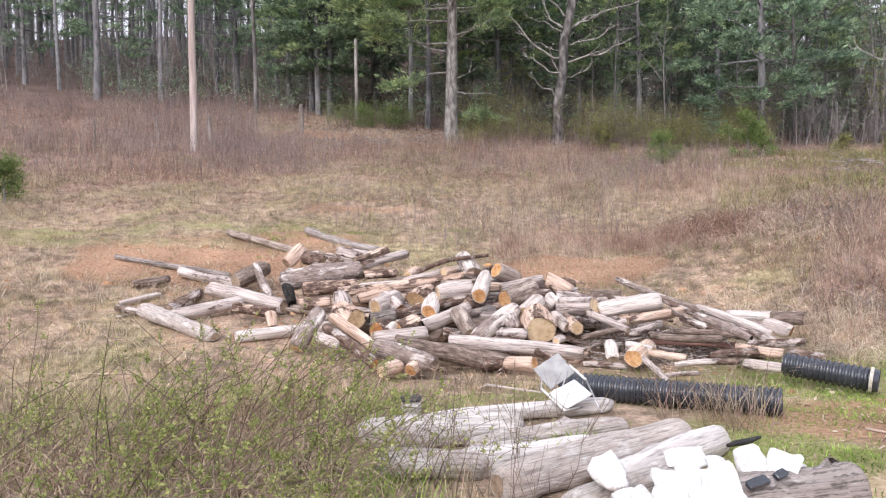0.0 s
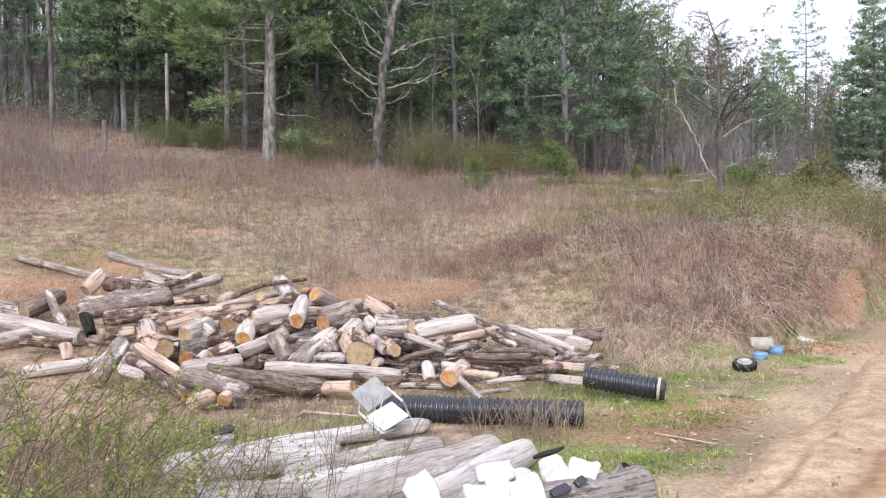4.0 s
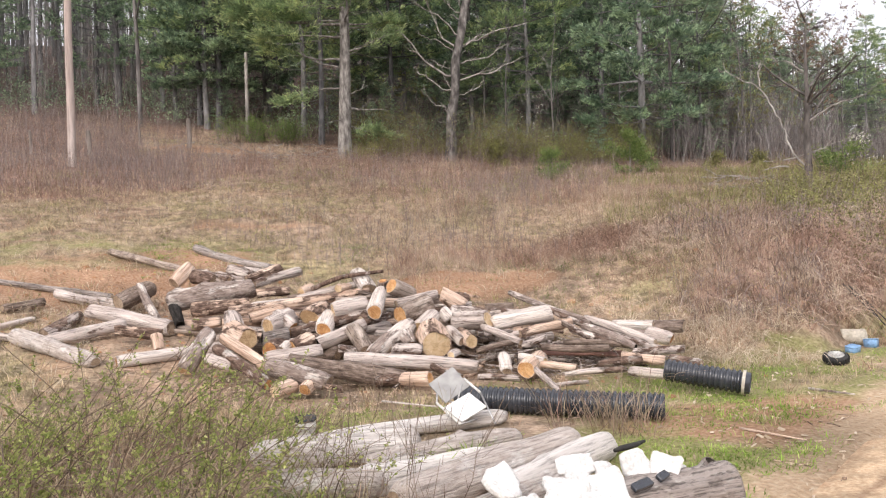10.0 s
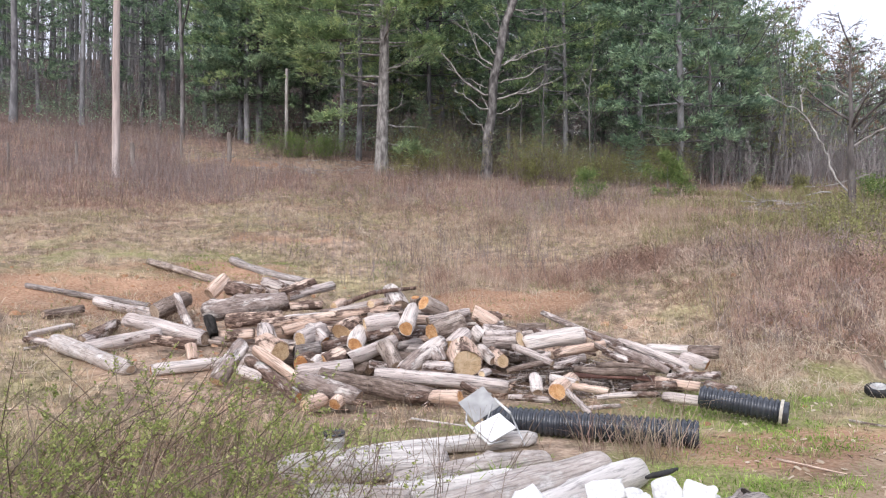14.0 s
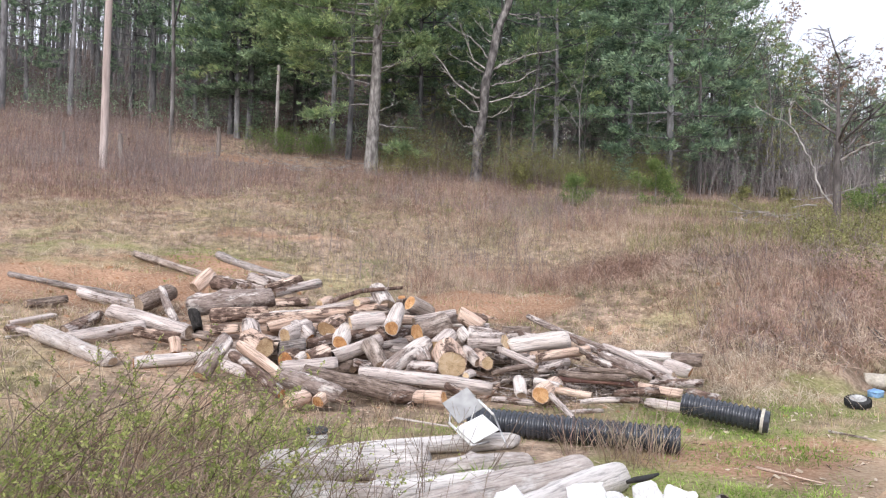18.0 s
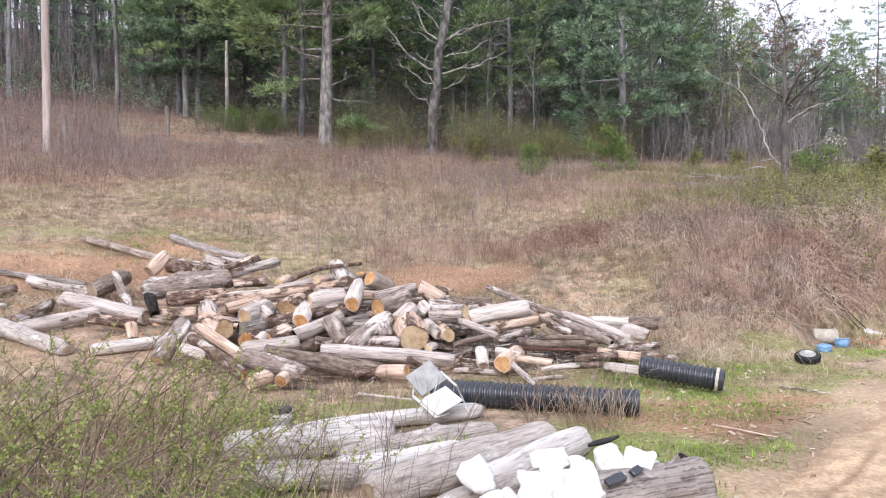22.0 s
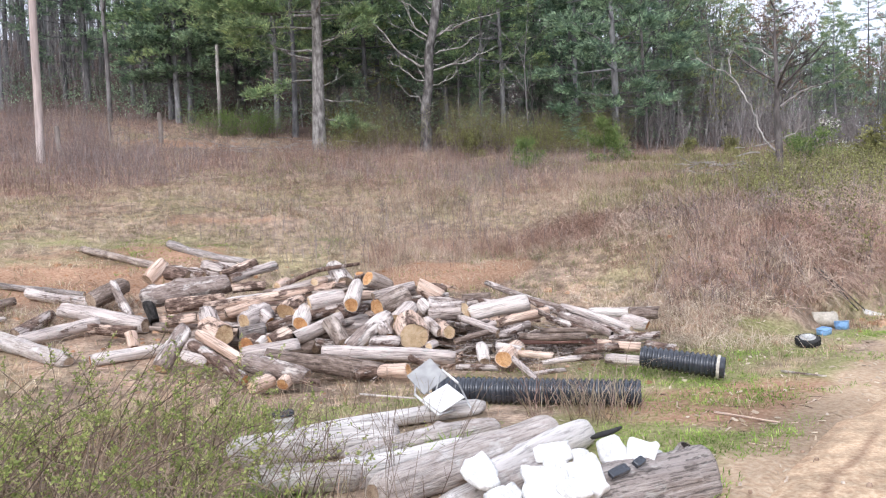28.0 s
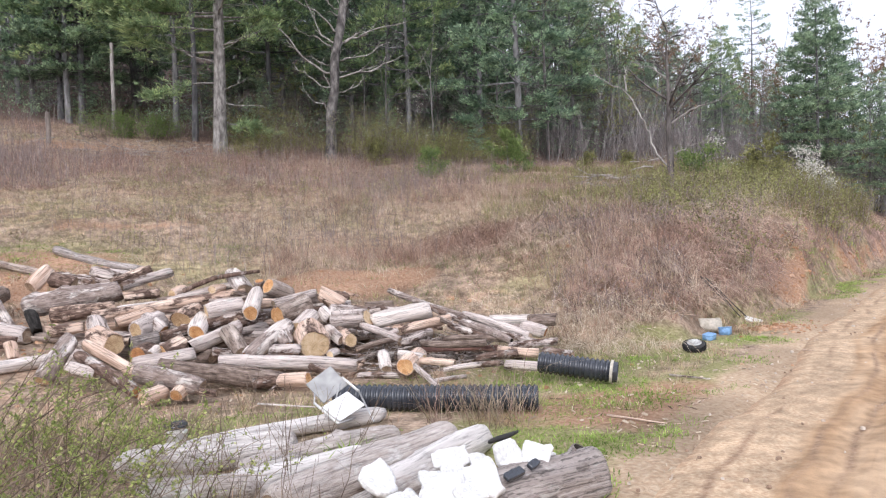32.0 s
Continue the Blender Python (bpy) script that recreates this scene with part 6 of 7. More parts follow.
log((1.95, 8.33, 0.30), (2.28, 8.41, 0.39), 0.039, "grey", "gg")
log((1.80, 8.52, 0.37), (2.32, 8.65, 0.48), 0.033, "grey", "gg")
log((2.18, 8.23, 0.30), (2.85, 7.91, 0.30), 0.038, "dark", "gg")
log((2.44, 8.26, 0.33), (3.05, 7.94, 0.32), 0.032, "dark", "gg")
log((1.86, 8.00, 0.23), (2.11, 7.83, 0.19), 0.061, "pale", "oy")
log((2.62, 7.62, 0.18), (3.04, 7.46, 0.24), 0.042, "grey", "gg")
log((2.04, 7.75, 0.19), (2.36, 7.55, 0.17), 0.036, "tan", "gg")
log((2.56, 8.38, 0.46), (2.93, 7.99, 0.32), 0.039, "grey", "gg")
log((2.49, 8.61, 0.53), (2.76, 8.21, 0.35), 0.033, "dark", "gg")
log((1.58, 8.67, 0.50), (1.95, 8.28, 0.35), 0.039, "grey", "gg")
log((1.45, 8.29, 0.27), (1.98, 8.38, 0.35), 0.032, "dark", "gg")
log((1.34, 7.65, 0.11), (1.75, 7.46, 0.11), 0.034, "grey", "gg")
log((-1.70, 11.69, 1.14), (-1.32, 11.54, 1.04), 0.070, "grey", "gg")
log((-2.16, 11.41, 1.05), (-1.87, 11.26, 0.98), 0.103, "tan", "gg")
log((-0.32, 7.61, 0.15), (-0.04, 7.51, 0.08), 0.034, "tan", "gg")
log((0.90, 7.91, 0.20), (1.16, 7.62, 0.12), 0.041, "grey", "gg")
log((-1.47, 8.28, 0.34), (-1.18, 8.13, 0.27), 0.056, "grey", "gg")
log((-0.70, 5.49, 0.06), (1.31, 6.18, 0.06), 0.069, "silver", "gg")
log((-0.66, 5.28, 0.11), (0.50, 5.40, 0.11), 0.120, "silver", "gg")
log((0.10, 4.96, 0.07), (1.26, 5.43, 0.08), 0.089, "silver", "gg")
log((0.02, 4.64, 0.08), (0.94, 4.97, 0.08), 0.091, "silver", "gg")
log((0.24, 4.23, 0.10), (1.59, 5.14, 0.11), 0.118, "silver", "gg")
log((0.86, 4.27, 0.09), (1.82, 5.09, 0.09), 0.103, "silver", "gg")
log((-0.49, 4.71, 0.09), (0.20, 4.64, 0.08), 0.097, "silver", "kg")
log((0.60, 3.93, 0.08), (1.43, 4.60, 0.08), 0.092, "silver", "gg")
log((0.99, 3.77, 0.08), (1.68, 4.07, 0.08), 0.094, "silver", "gg")
log((1.24, 3.78, 0.13), (2.14, 4.02, 0.13), 0.137, "rough", "gg")
log((1.97, 4.06, 0.15), (2.05, 4.03, 0.265), 0.055, "rough", "gk")


def broken_pieces():
    """Short rounds, splits and branch stubs lodged between the logs of the heap."""
    g = np.random.RandomState(31)
    for k in range(60):
        x, y = g.uniform(-1.4, 2.2), g.normal(9.3, .4)
        if k % 2:
            x, y = g.normal(2.5, .55), g.normal(8.85, .25)
        up = max(.04, .72 * math.exp(-((x - .4) / 2.6) ** 2 - ((y - 10.0) / 1.3) ** 2) - .12)
        r, L, a = g.uniform(.014, .034), g.uniform(.25, .7), g.normal(0, .8)
        c = Vector((x, y, float(rise(x, y)) + up))
        d = Vector((math.cos(a), math.sin(a) * .7, g.normal(0, .15))) * L / 2
        log(c - d, c + d, r, ("grey", "dark", "grey", "pale", "tan")[k % 5], "gg")


broken_pieces()


# ---- pipes, chair, foam and other dumped things ----
PLASTIC_BLACK = surface("black_corrugated_plastic", [(.018, .022, .03), (.028, .033, .043), (.045, .051, .062)], 4, .27, .05, 60)
PLASTIC_BLACK.node_tree.nodes["Principled BSDF"].inputs["Specular IOR Level"].default_value = .85
PLASTIC_WHITE = surface("dirty_white_plastic", [(.50, .49, .46), (.68, .68, .66), (.76, .76, .75)], 7, .5, .1, 40)
PANEL_GREY = surface("grey_painted_panel", [(.31, .31, .305), (.33, .33, .325), (.355, .355, .35)], 2, .45, .02, 9)
PANEL_WHITE = surface("white_painted_panel", [(.70, .70, .695), (.74, .74, .735), (.78, .78, .775)], 2, .4, .02, 9)
STEEL = surface("dull_steel", [(.30, .30, .30), (.45, .45, .45), (.55, .55, .55)], 8, .4, .1, 60, metal=.7)
FOAM = surface("white_foam", [(.56, .555, .54), (.67, .67, .66), (.74, .74, .735)], 6, .8, .5, 45, depth=.012)
RUBBER = surface("black_rubber", [(.012, .012, .013), (.025, .025, .026), (.05, .048, .045)], 9, .7, .3, 50)
BLUE = surface("light_blue_plastic", [(.16, .30, .52), (.22, .39, .62), (.30, .47, .68)], 5, .5, .1, 40)
BEIGE = surface("dirty_beige_plastic", [(.38, .345, .28), (.50, .465, .40), (.60, .57, .51)], 5, .6, .2, 30)
RIM = surface("dirty_wheel_paint", [(.22, .215, .20), (.40, .40, .385), (.55, .55, .54)], 14, .6, .2, 40)
POLE_WOOD = surface("utility_pole_wood", [(.33, .265, .24), (.44, .37, .34), (.54, .475, .445)], 2, .9, .5, 18, (1, 1, .08))
OLD_POST = surface("old_grey_post_wood", [(.13, .11, .10), (.22, .19, .17), (.31, .28, .25)], 4, .95, .6, 20, (1, 1, .15))
RED_BOARD = surface("rust_red_board", [(.12, .06, .045), (.20, .105, .082), (.29, .17, .14)], 4, .85, .4, 26, (1, 1, .3))


def lathe(profile, material, name, sides=32, wobble=0.0):
    """A mesh turned round z from (radius, height) pairs."""
    p = np.array(profile, float)
    th = np.arange(sides) * 2 * np.pi / sides
    v = np.stack([p[:, 0:1] * np.cos(th), p[:, 0:1] * np.sin(th), np.repeat(p[:, 1:], sides, 1)], -1).reshape(-1, 3)
    i, j = np.meshgrid(np.arange(len(p) - 1), np.arange(sides), indexing="ij")
    j2 = (j + 1) % sides
    f = np.stack([i * sides + j, i * sides + j2, (i + 1) * sides + j2, (i + 1) * sides + j], -1).reshape(-1, 4)
    return mesh_np(name, v, f, material, True)


def block(size, material, name, bevel=.01, rough=0.0, seed=0, cuts=0, segments=2):
    """A bevelled, if wanted uneven, box centred on its origin."""
    bm = bmesh.new()
    bmesh.ops.create_cube(bm, size=1)
    bmesh.ops.scale(bm, vec=size, verts=bm.verts)
    bmesh.ops.bevel(bm, geom=bm.edges[:], offset=bevel, segments=segments, affect="EDGES", profile=.6)
    if cuts:
        bmesh.ops.subdivide_edges(bm, edges=[e for e in bm.edges if e.calc_length() > max(size) / 3], cuts=cuts, use_grid_fill=True)
    if rough:
        for v in bm.verts:
            s = noise.noise_vector(v.co * (2.2 / max(size)) + Vector((seed * 3.1, seed, 0)))
            v.co += s * rough + noise.noise_vector(v.co * 40 + Vector((seed, 0, 0))) * rough * .12
    return bm_mesh(name, bm, material, bool(rough))


def aim(a, b):
    """The pose of something built along z, from a to b."""
    a, b = Vector(a), Vector(b)
    return Matrix.Translation(a) @ (b - a).to_track_quat("Z", "Y").to_matrix().to_4x4()


def rod(name, a, b, r, material, parent=None, sides=10, label="", r2=None):
    length = (Vector(b) - Vector(a)).length
    me = lathe([(.0005, 0), (r, 0), (r2 or r, length), (.0005, length)], material, name, sides)
    ob = new(name, me)
    ob.matrix_basis = aim(a, b)
    if parent:
        ob.parent = parent
        ob.matrix_basis = parent.matrix_basis.inverted() @ ob.matrix_basis
    return tagged(ob, label)


def corrugated_pipe(a, b, r, pitch, label, band=None):
    length = (Vector(b) - Vector(a)).length
    root = tagged(new("corrugated_pipe"), label, "pipe", "black drain pipes")
    root.matrix_basis = aim(a, b)
    prof, z = [(r * .86, 0)], 0.0
    while z + pitch < length:
        prof += [(r * .85, z + pitch * .02), (r * .855, z + pitch * .2), (r * .92, z + pitch * .32), (r * .985, z + pitch * .44), (r, z + pitch * .58), (r * .985, z + pitch * .74), (r * .93, z + pitch * .9)]
        z += pitch
    prof += [(r * .9, length - .004), (r * .86, length)]
    part("shell", lathe(prof, PLASTIC_BLACK, "shell", 40), root)
    part("liner", lathe([(r * .86, length), (r * .80, length - .01), (r * .80, .01), (r * .86, 0)], PLASTIC_BLACK, "liner", 40), root)
    if band:
        part("band", lathe([(r * 1.0, length - band - .022), (r * 1.03, length - band - .02), (r * 1.03, length - band + .004), (r * 1.0, length - band + .006)], BEIGE, "band", 40), root, "pale plastic band near the end")
    return root


corrugated_pipe((.98, 6.70, .115), (2.60, 5.93, .12), .118, .047, "long black corrugated drain pipe lying on the grass")
corrugated_pipe((3.11, 7.07, .20), (3.76, 6.64, .115), .112, .05, "short black corrugated drain pipe with a pale band", band=.05)


def plate(name, c, u, v, w, h, thick, material, parent):
    u, v = Vector(u), Vector(v)
    n = u.cross(v).normalized()
    v = n.cross(u)
    ob = part(name, block((w, h, thick), material, name, .006), parent)
    m = Matrix((u, v, n)).transposed().to_4x4()
    m.translation = c
    ob.matrix_basis = parent.matrix_basis.inverted() @ m
    return ob

chair = tagged(new("folding_chair"), "small broken folding chair with grey back and white seat", "chair")
chair.matrix_basis = pose(.9, 6.05, .1)
plate("backrest", (.847, 6.222, .338), (.582, -.454, -.675), (-.721, -.487, -.494), .22, .275, .014, PANEL_GREY, chair)
plate("seat", (.940, 5.965, .205), (.616, -.631, -.472), (-.679, -.675, -.288), .20, .30, .014, PANEL_WHITE, chair)
for a, b in (((.982, 6.274, .375), (1.088, 6.104, .286)), ((.718, 6.058, .232), (.869, 5.795, .115))):
    rod("armrest", a, b, .011, PLASTIC_WHITE, chair, label="white plastic sleeve")
for a, b in (((1.088, 6.104, .286), (1.147, 5.788, .10)), ((.869, 5.795, .115), (1.02, 5.9, .12)), ((.76, 6.30, .36), (.72, 6.06, .232)), ((.982, 6.274, .375), (.90, 6.12, .23)),
             ((.78, 6.18, .22), (.93, 6.12, .20))):
    rod("frame_tube", a, b, .007, STEEL, chair)
rod("stick", (.30, 6.55, .16), (.72, 6.06, .20), .009, LOG_PALE, label="thin pale stick lying against the broken chair", r2=.006)["category"] = "stick"


def pot_with_lid():
    root = tagged(new("paint_bucket"), "small white bucket with a black lid", "bucket")
    root.matrix_basis = pose(-.33, 6.16, -.02, 3, -2, 0)
    part("body", lathe([(.001, 0), (.072, 0), (.075, .008), (.080, .10), (.083, .102), (.083, .112), (.080, .116), (.082, .165)], PLASTIC_WHITE, "body"), root)
    part("lid", lathe([(.088, .150), (.090, .166), (.088, .175), (.080, .176), (.076, .170), (.001, .169)], PLASTIC_BLACK, "lid"), root, "black snap-on lid")
    part("handle", mesh_np("handle", *tube([(.085 * math.cos(t), -.03 - .05 * math.sin(t), .13 - .06 * math.sin(t)) for t in np.linspace(0, math.pi, 12)], [.002] * 12, 5), STEEL, True), root)


pot_with_lid()


def small_wheel():
    root = tagged(new("trailer_wheel"), "small black tyre on a white wheel lying in the grass", "wheel")
    root.matrix_basis = pose(5.47, 7.84, float(height(5.47, 7.84)) + .068, 17, 0, -35)
    tyre = part("tyre", lathe([(.105 + .045 * math.cos(t), .048 * math.sin(t)) for t in np.linspace(0, 2 * math.pi, 20)], RUBBER, "tyre", 40), root)
    for k in range(26):
        lug = part("tread_lug", block((.016, .012, .075), RUBBER, "tread_lug", .003), tyre)
        a = k * 2 * math.pi / 26
        lug.matrix_basis = Matrix.Rotation(a, 4, "Z") @ Matrix.Translation((.149, 0, 0))
    rim = part("rim", lathe([(.07, -.03), (.085, .044), (.098, .050), (.094, .054), (.072, .034), (.034, .03), (.03, .05), (.012, .052), (.011, .03), (.001, .03)], RIM, "rim", 32), root, "dirty white rim")
    root.scale = (.88, .88, .88)
    for k in range(5):
        hole = part("spoke", block((.05, .014, .01), RIM, "spoke", .003), rim)
        hole.matrix_basis = Matrix.Rotation(k * 1.2566, 4, "Z") @ Matrix.Translation((.055, 0, .036))


small_wheel()


def tub(name, size, at, turn, material, label, hollow=True):
    """A moulded tub: tapered walls with thickness, a lip and a floor, tipped over."""
    w, d, h = size
    bm = bmesh.new()
    bmesh.ops.create_cube(bm, size=1)
    for v in bm.verts:
        k = .95 if v.co.z < 0 else 1.0
        v.co = Vector((v.co.x * w * k, v.co.y * d * k, (v.co.z + .5) * h))
    bmesh.ops.bevel(bm, geom=[e for e in bm.edges], offset=min(size) * .09, segments=3, affect="EDGES")
    if hollow:
        top = [f for f in bm.faces if f.normal.z > .95 and f.calc_center_median().z > h * .9]
        bmesh.ops.inset_region(bm, faces=top, thickness=min(w, d) * .07)
        bmesh.ops.translate(bm, verts=list({v for f in top for v in f.verts}), vec=(0, 0, -h * .8))
    root = tagged(new(name, bm_mesh(name, bm, material, True)), label, "container")
    root.matrix_basis = pose(*at, *turn)
    lip = part("lip", mesh_np("lip", *tube([(w * .5 * math.copysign(abs(math.cos(t)) ** .3, math.cos(t)), d * .5 * math.copysign(abs(math.sin(t)) ** .3, math.sin(t)), h * .97) for t in np.linspace(0, 2 * math.pi, 33)], [.008] * 33, 6), material, True), root)
    return root


def tipped_bucket(at, toward):
    root = tagged(new("bucket"), "dirty beige plastic bucket lying on its side in the weeds", "bucket")
    root.matrix_basis = aim(at, toward)
    part("body", lathe([(.001, 0), (.082, 0), (.09, .012), (.105, .27), (.112, .275), (.112, .29), (.106, .295), (.10, .28), (.086, .02), (.001, .016)], BEIGE, "body", 28), root)
    part("rim", lathe([(.107, .255), (.115, .258), (.115, .266), (.107, .269)], BEIGE, "rim", 28), root)


tipped_bucket((6.36, 9.03, .13), (6.80, 8.92, .09))
tub("blue_tub", (.16, .12, .09), (6.13, 8.47, .0), (6, -5, 25), BLUE, "light blue plastic tub in the weeds", False)
tub("blue_tub", (.19, .14, .12), (6.58, 8.73, .0), (-6, 7, 40), BLUE, "larger light blue plastic tub in the weeds", False)
board = tagged(new("foam_board", block((.42, .11, .045), PLASTIC_WHITE, "foam_board", .008, .012, 3, 2)), "white board scrap lying on the bank", "board")
board.matrix_basis = pose(7.82, 9.83, float(height(7.82, 9.83)) + .04, 24, 14, -42)
for a, b in (((6.9, 9.72, .74), (7.40, 9.48, .13)), ((7.0, 9.75, .72), (7.52, 9.50, .12)), ((7.1, 9.8, .66), (7.34, 9.6, .28))):
    rod("stick", a, b, .012, SNAG_BARK, label="thin dark stick leaning on the bank", r2=.008)["category"] = "stick"

# torn white foam on the old logs
FOAMS = "torn foam pieces"


def torn_sheet(size, seed):
    """A bent slab of foam: rounded, slightly torn outline, soft edges, curled on one side."""
    g = np.random.RandomState(600 + seed)
    n = 16
    th = np.arange(n) * 2 * np.pi / n + g.uniform(-.1, .1, n)
    square = g.uniform(.35, .8)
    out = np.stack([np.sign(np.cos(th)) * np.abs(np.cos(th)) ** square, np.sign(np.sin(th)) * np.abs(np.sin(th)) ** square], 1) * g.uniform(.9, 1.08, (n, 1))
    for k in g.choice(n, 2, False):
        out[k] *= g.uniform(.72, .9)
    out = out * np.array(size[:2]) * .52
    t, rim = size[2] * .6, [(1.0, 0), (1.03, .3), (1.03, .7), (.96, 1.0), (.72, 1.06), (.4, 1.08)]
    rings = [np.concatenate([out * k, np.full((n, 1), z * t)], 1) for k, z in rim]
    v = np.concatenate([[[0, 0, 0]]] + rings + [[[0, 0, t * 1.06]]])
    f = [(0, 1 + (k + 1) % n, 1 + k) for k in range(n)]
    for q in range(len(rim) - 1):
        for k in range(n):
            a, b, c, d = 1 + q * n + k, 1 + q * n + (k + 1) % n, 1 + (q + 1) * n + (k + 1) % n, 1 + (q + 1) * n + k
            f += [(a, b, c), (a, c, d)]
    top = 1 + (len(rim) - 1) * n
    f += [(top + k, top + (k + 1) % n, len(v) - 1) for k in range(n)]
    a, fold, lift = g.uniform(0, 6.28), g.uniform(-.05, .25) * size[0], g.uniform(.1, .45)
    d = v[:, 0] * math.cos(a) + v[:, 1] * math.sin(a)
    v[:, 2] += np.maximum(0, d - fold) * lift + .35 * d * d / size[0]
    v = np.array([Vector(p) + noise.noise_vector(Vector(p) * 11 + Vector((seed, 0, 0))) * .012 + noise.noise_vector(Vector(p) * 45 + Vector((seed, 0, 0))) * .003 for p in v])
    return mesh_np("foam_piece", v, f, FOAM, True)


def foam(x, y, z, size, turn, seed):
    ob = new("foam_piece", torn_sheet(size, seed))
    ob.matrix_basis = pose(x, y, z, *turn)
    return tagged(ob, ("torn white foam block on the old logs", "thin bent sheet of white foam", "broken white foam slab")[seed % 3], "foam", FOAMS)


foam(0.81, 4.00, 0.208, (0.19, 0.21, 0.07), (26, 6, 32), 0)
foam(1.29, 4.19, 0.243, (0.21, 0.13, 0.05), (44, -6, -8), 1)
foam(1.41, 4.06, 0.253, (0.13, 0.11, 0.05), (40, 10, 14), 2)
foam(1.58, 4.01, 0.262, (0.18, 0.19, 0.08), (50, -10, 20), 3)
foam(1.73, 3.97, 0.269, (0.15, 0.15, 0.06), (46, 14, -24), 4)
foam(1.83, 4.00, 0.236, (0.11, 0.08, 0.04), (30, 10, 20), 5)
foam(1.10, 3.92, 0.223, (0.15, 0.10, 0.05), (24, 4, -10), 6)
foam(1.22, 3.96, 0.233, (0.13, 0.13, 0.05), (36, 8, 20), 7)
foam(1.32, 3.77, 0.229, (0.19, 0.22, 0.09), (34, -8, 8), 8)
foam(1.10, 3.70, 0.208, (0.23, 0.19, 0.09), (24, 0, -14), 9)
foam(1.21, 3.64, 0.215, (0.17, 0.15, 0.07), (30, 8, 40), 10)
foam(0.84, 3.73, 0.192, (0.14, 0.10, 0.05), (20, 6, 10), 11)
foam(0.92, 3.73, 0.199, (0.11, 0.10, 0.06), (36, -10, 50), 12)
tagged(new("rubber_strap", mesh_np("rubber_strap", *tube(
    [(1.65, 4.53, 0.22), (1.67, 4.47, 0.25), (1.71, 4.46, 0.26), (1.78, 4.50, 0.26), (1.91, 4.69, 0.22)], [.012, .018, .02, .017, .01], 8), RUBBER, True)), "strip of black rubber hose on the logs", "hose")
sheath = tagged(new("plastic_bracket", block((.125, .05, .03), PLASTIC_BLACK, "plastic_bracket", .008, .006, 5, 1)), "black plastic bracket among the foam", "bracket")
sheath.matrix_basis = pose(1.51, 3.75, 0.270, 30, -8, 22)
clip = tagged(new("plastic_bracket", block((.075, .045, .03), PLASTIC_BLACK, "plastic_bracket", .008, .004, 6, 1)), "small black plastic bracket among the foam", "bracket")
clip.matrix_basis = pose(1.65, 3.81, 0.290, 34, -14, 30)

# rust-red boards under the sticks
sheet = tagged(new("board", block((0.91, .13, .018), RED_BOARD, "board", .004, .022, 2, 4)), "rust-red weathered board lying on the branches", "board")
sheet.matrix_basis = pose(2.66, 8.25, 0.20, 16, 3, -6)
curl = ((-0.42, 10.00, 0.90), (-0.26, 10.01, 0.97), (-0.03, 10.01, 1.05), (0.21, 10.01, 1.08), (0.53, 10.00, 1.11))
tagged(new("branch", mesh_np("branch", *tube(np.array(curl), [.034, .033, .031, .028, .022], 9), LOG_GREY, True)), "curved grey branch arching over the heap", "branch", HEAP)

# ---- poles and posts ----
def utility_pole():
    root = tagged(new("utility_pole"), "tall pale wooden utility pole in the brush", "pole")
    x, y, z = spot(-18.3, 31.3)
    root.matrix_basis = pose(x, y, z - .2, 0, .4, 0)
    zz = np.linspace(0, 10.2, 16)
    part("shaft", mesh_np("shaft", *tube(np.stack([.01 * np.sin(zz), 0 * zz, zz], 1), .155 - .005 * zz, 16), POLE_WOOD, True), root)
    can = part("transformer", lathe([(.001, 7.35), (.16, 7.36), (.17, 7.4), (.17, 7.85), (.15, 7.9), (.06, 7.93), (.001, 7.93)], STEEL, "transformer", 20), root, "grey metal transformer can")
    can.location.x = -.42
    for k in range(3):
        ins = part("insulator", lathe([(.02, 7.9), (.045, 7.95), (.02, 7.98), (.04, 8.02), (.02, 8.06), (.001, 8.07)], PLASTIC_WHITE, "insulator", 10), can)
        ins.location = (-.09 + .09 * k, 0, 0)
    arm = part("bracket", block((.42, .06, .06), STEEL, "bracket", .01), root)
    arm.location = (-.2, 0, 7.6)
    xarm = part("crossarm", block((1.9, .1, .12), POLE_WOOD, "crossarm", .01), root)
    xarm.location = (0, .14, 9.6)


utility_pole()
x, y, z = spot(-6.62, 42.9)
thin_pole = tagged(new("pole", mesh_np("pole", *tube([(0, 0, -.2), (.01, 0, 1.5), (-.01, 0, 3.2), (.0, 0, 4.55)], [.105, .10, .095, .09], 12), DEAD_WOOD, True)), "short bare grey pole at the wood's edge", "pole")
thin_pole.matrix_basis = pose(x, y, z, 0, .5, 0)
cap = part("top", lathe([(.09, 0), (.07, .01), (.001, .02)], DEAD_WOOD, "top", 12), thin_pole)
cap.location.z = 4.55


def post(x, y, tall, r, tilt):
    z = float(height(x, y))
    n = 7
    zz = np.linspace(-.1, tall, n)
    ob = tagged(new("fence_post", mesh_np("fence_post", *tube(np.stack([.02 * np.sin(zz * 3), .015 * np.cos(zz * 4), zz], 1), r * np.array([1.1, 1, .96, 1.03, .95, .98, .8]), 9), OLD_POST, True)),
                "short weathered wooden post in the brush", "post", "fence posts")
    ob.matrix_basis = pose(x, y, z, tilt, tilt * .6, 0)
    top = part("top", lathe([(r * .8, 0), (r * .6, .02), (.001, .03)], OLD_POST, "top", 9), ob)
    top.location = (.02 * math.sin(tall * 3), .015 * math.cos(tall * 4), tall)


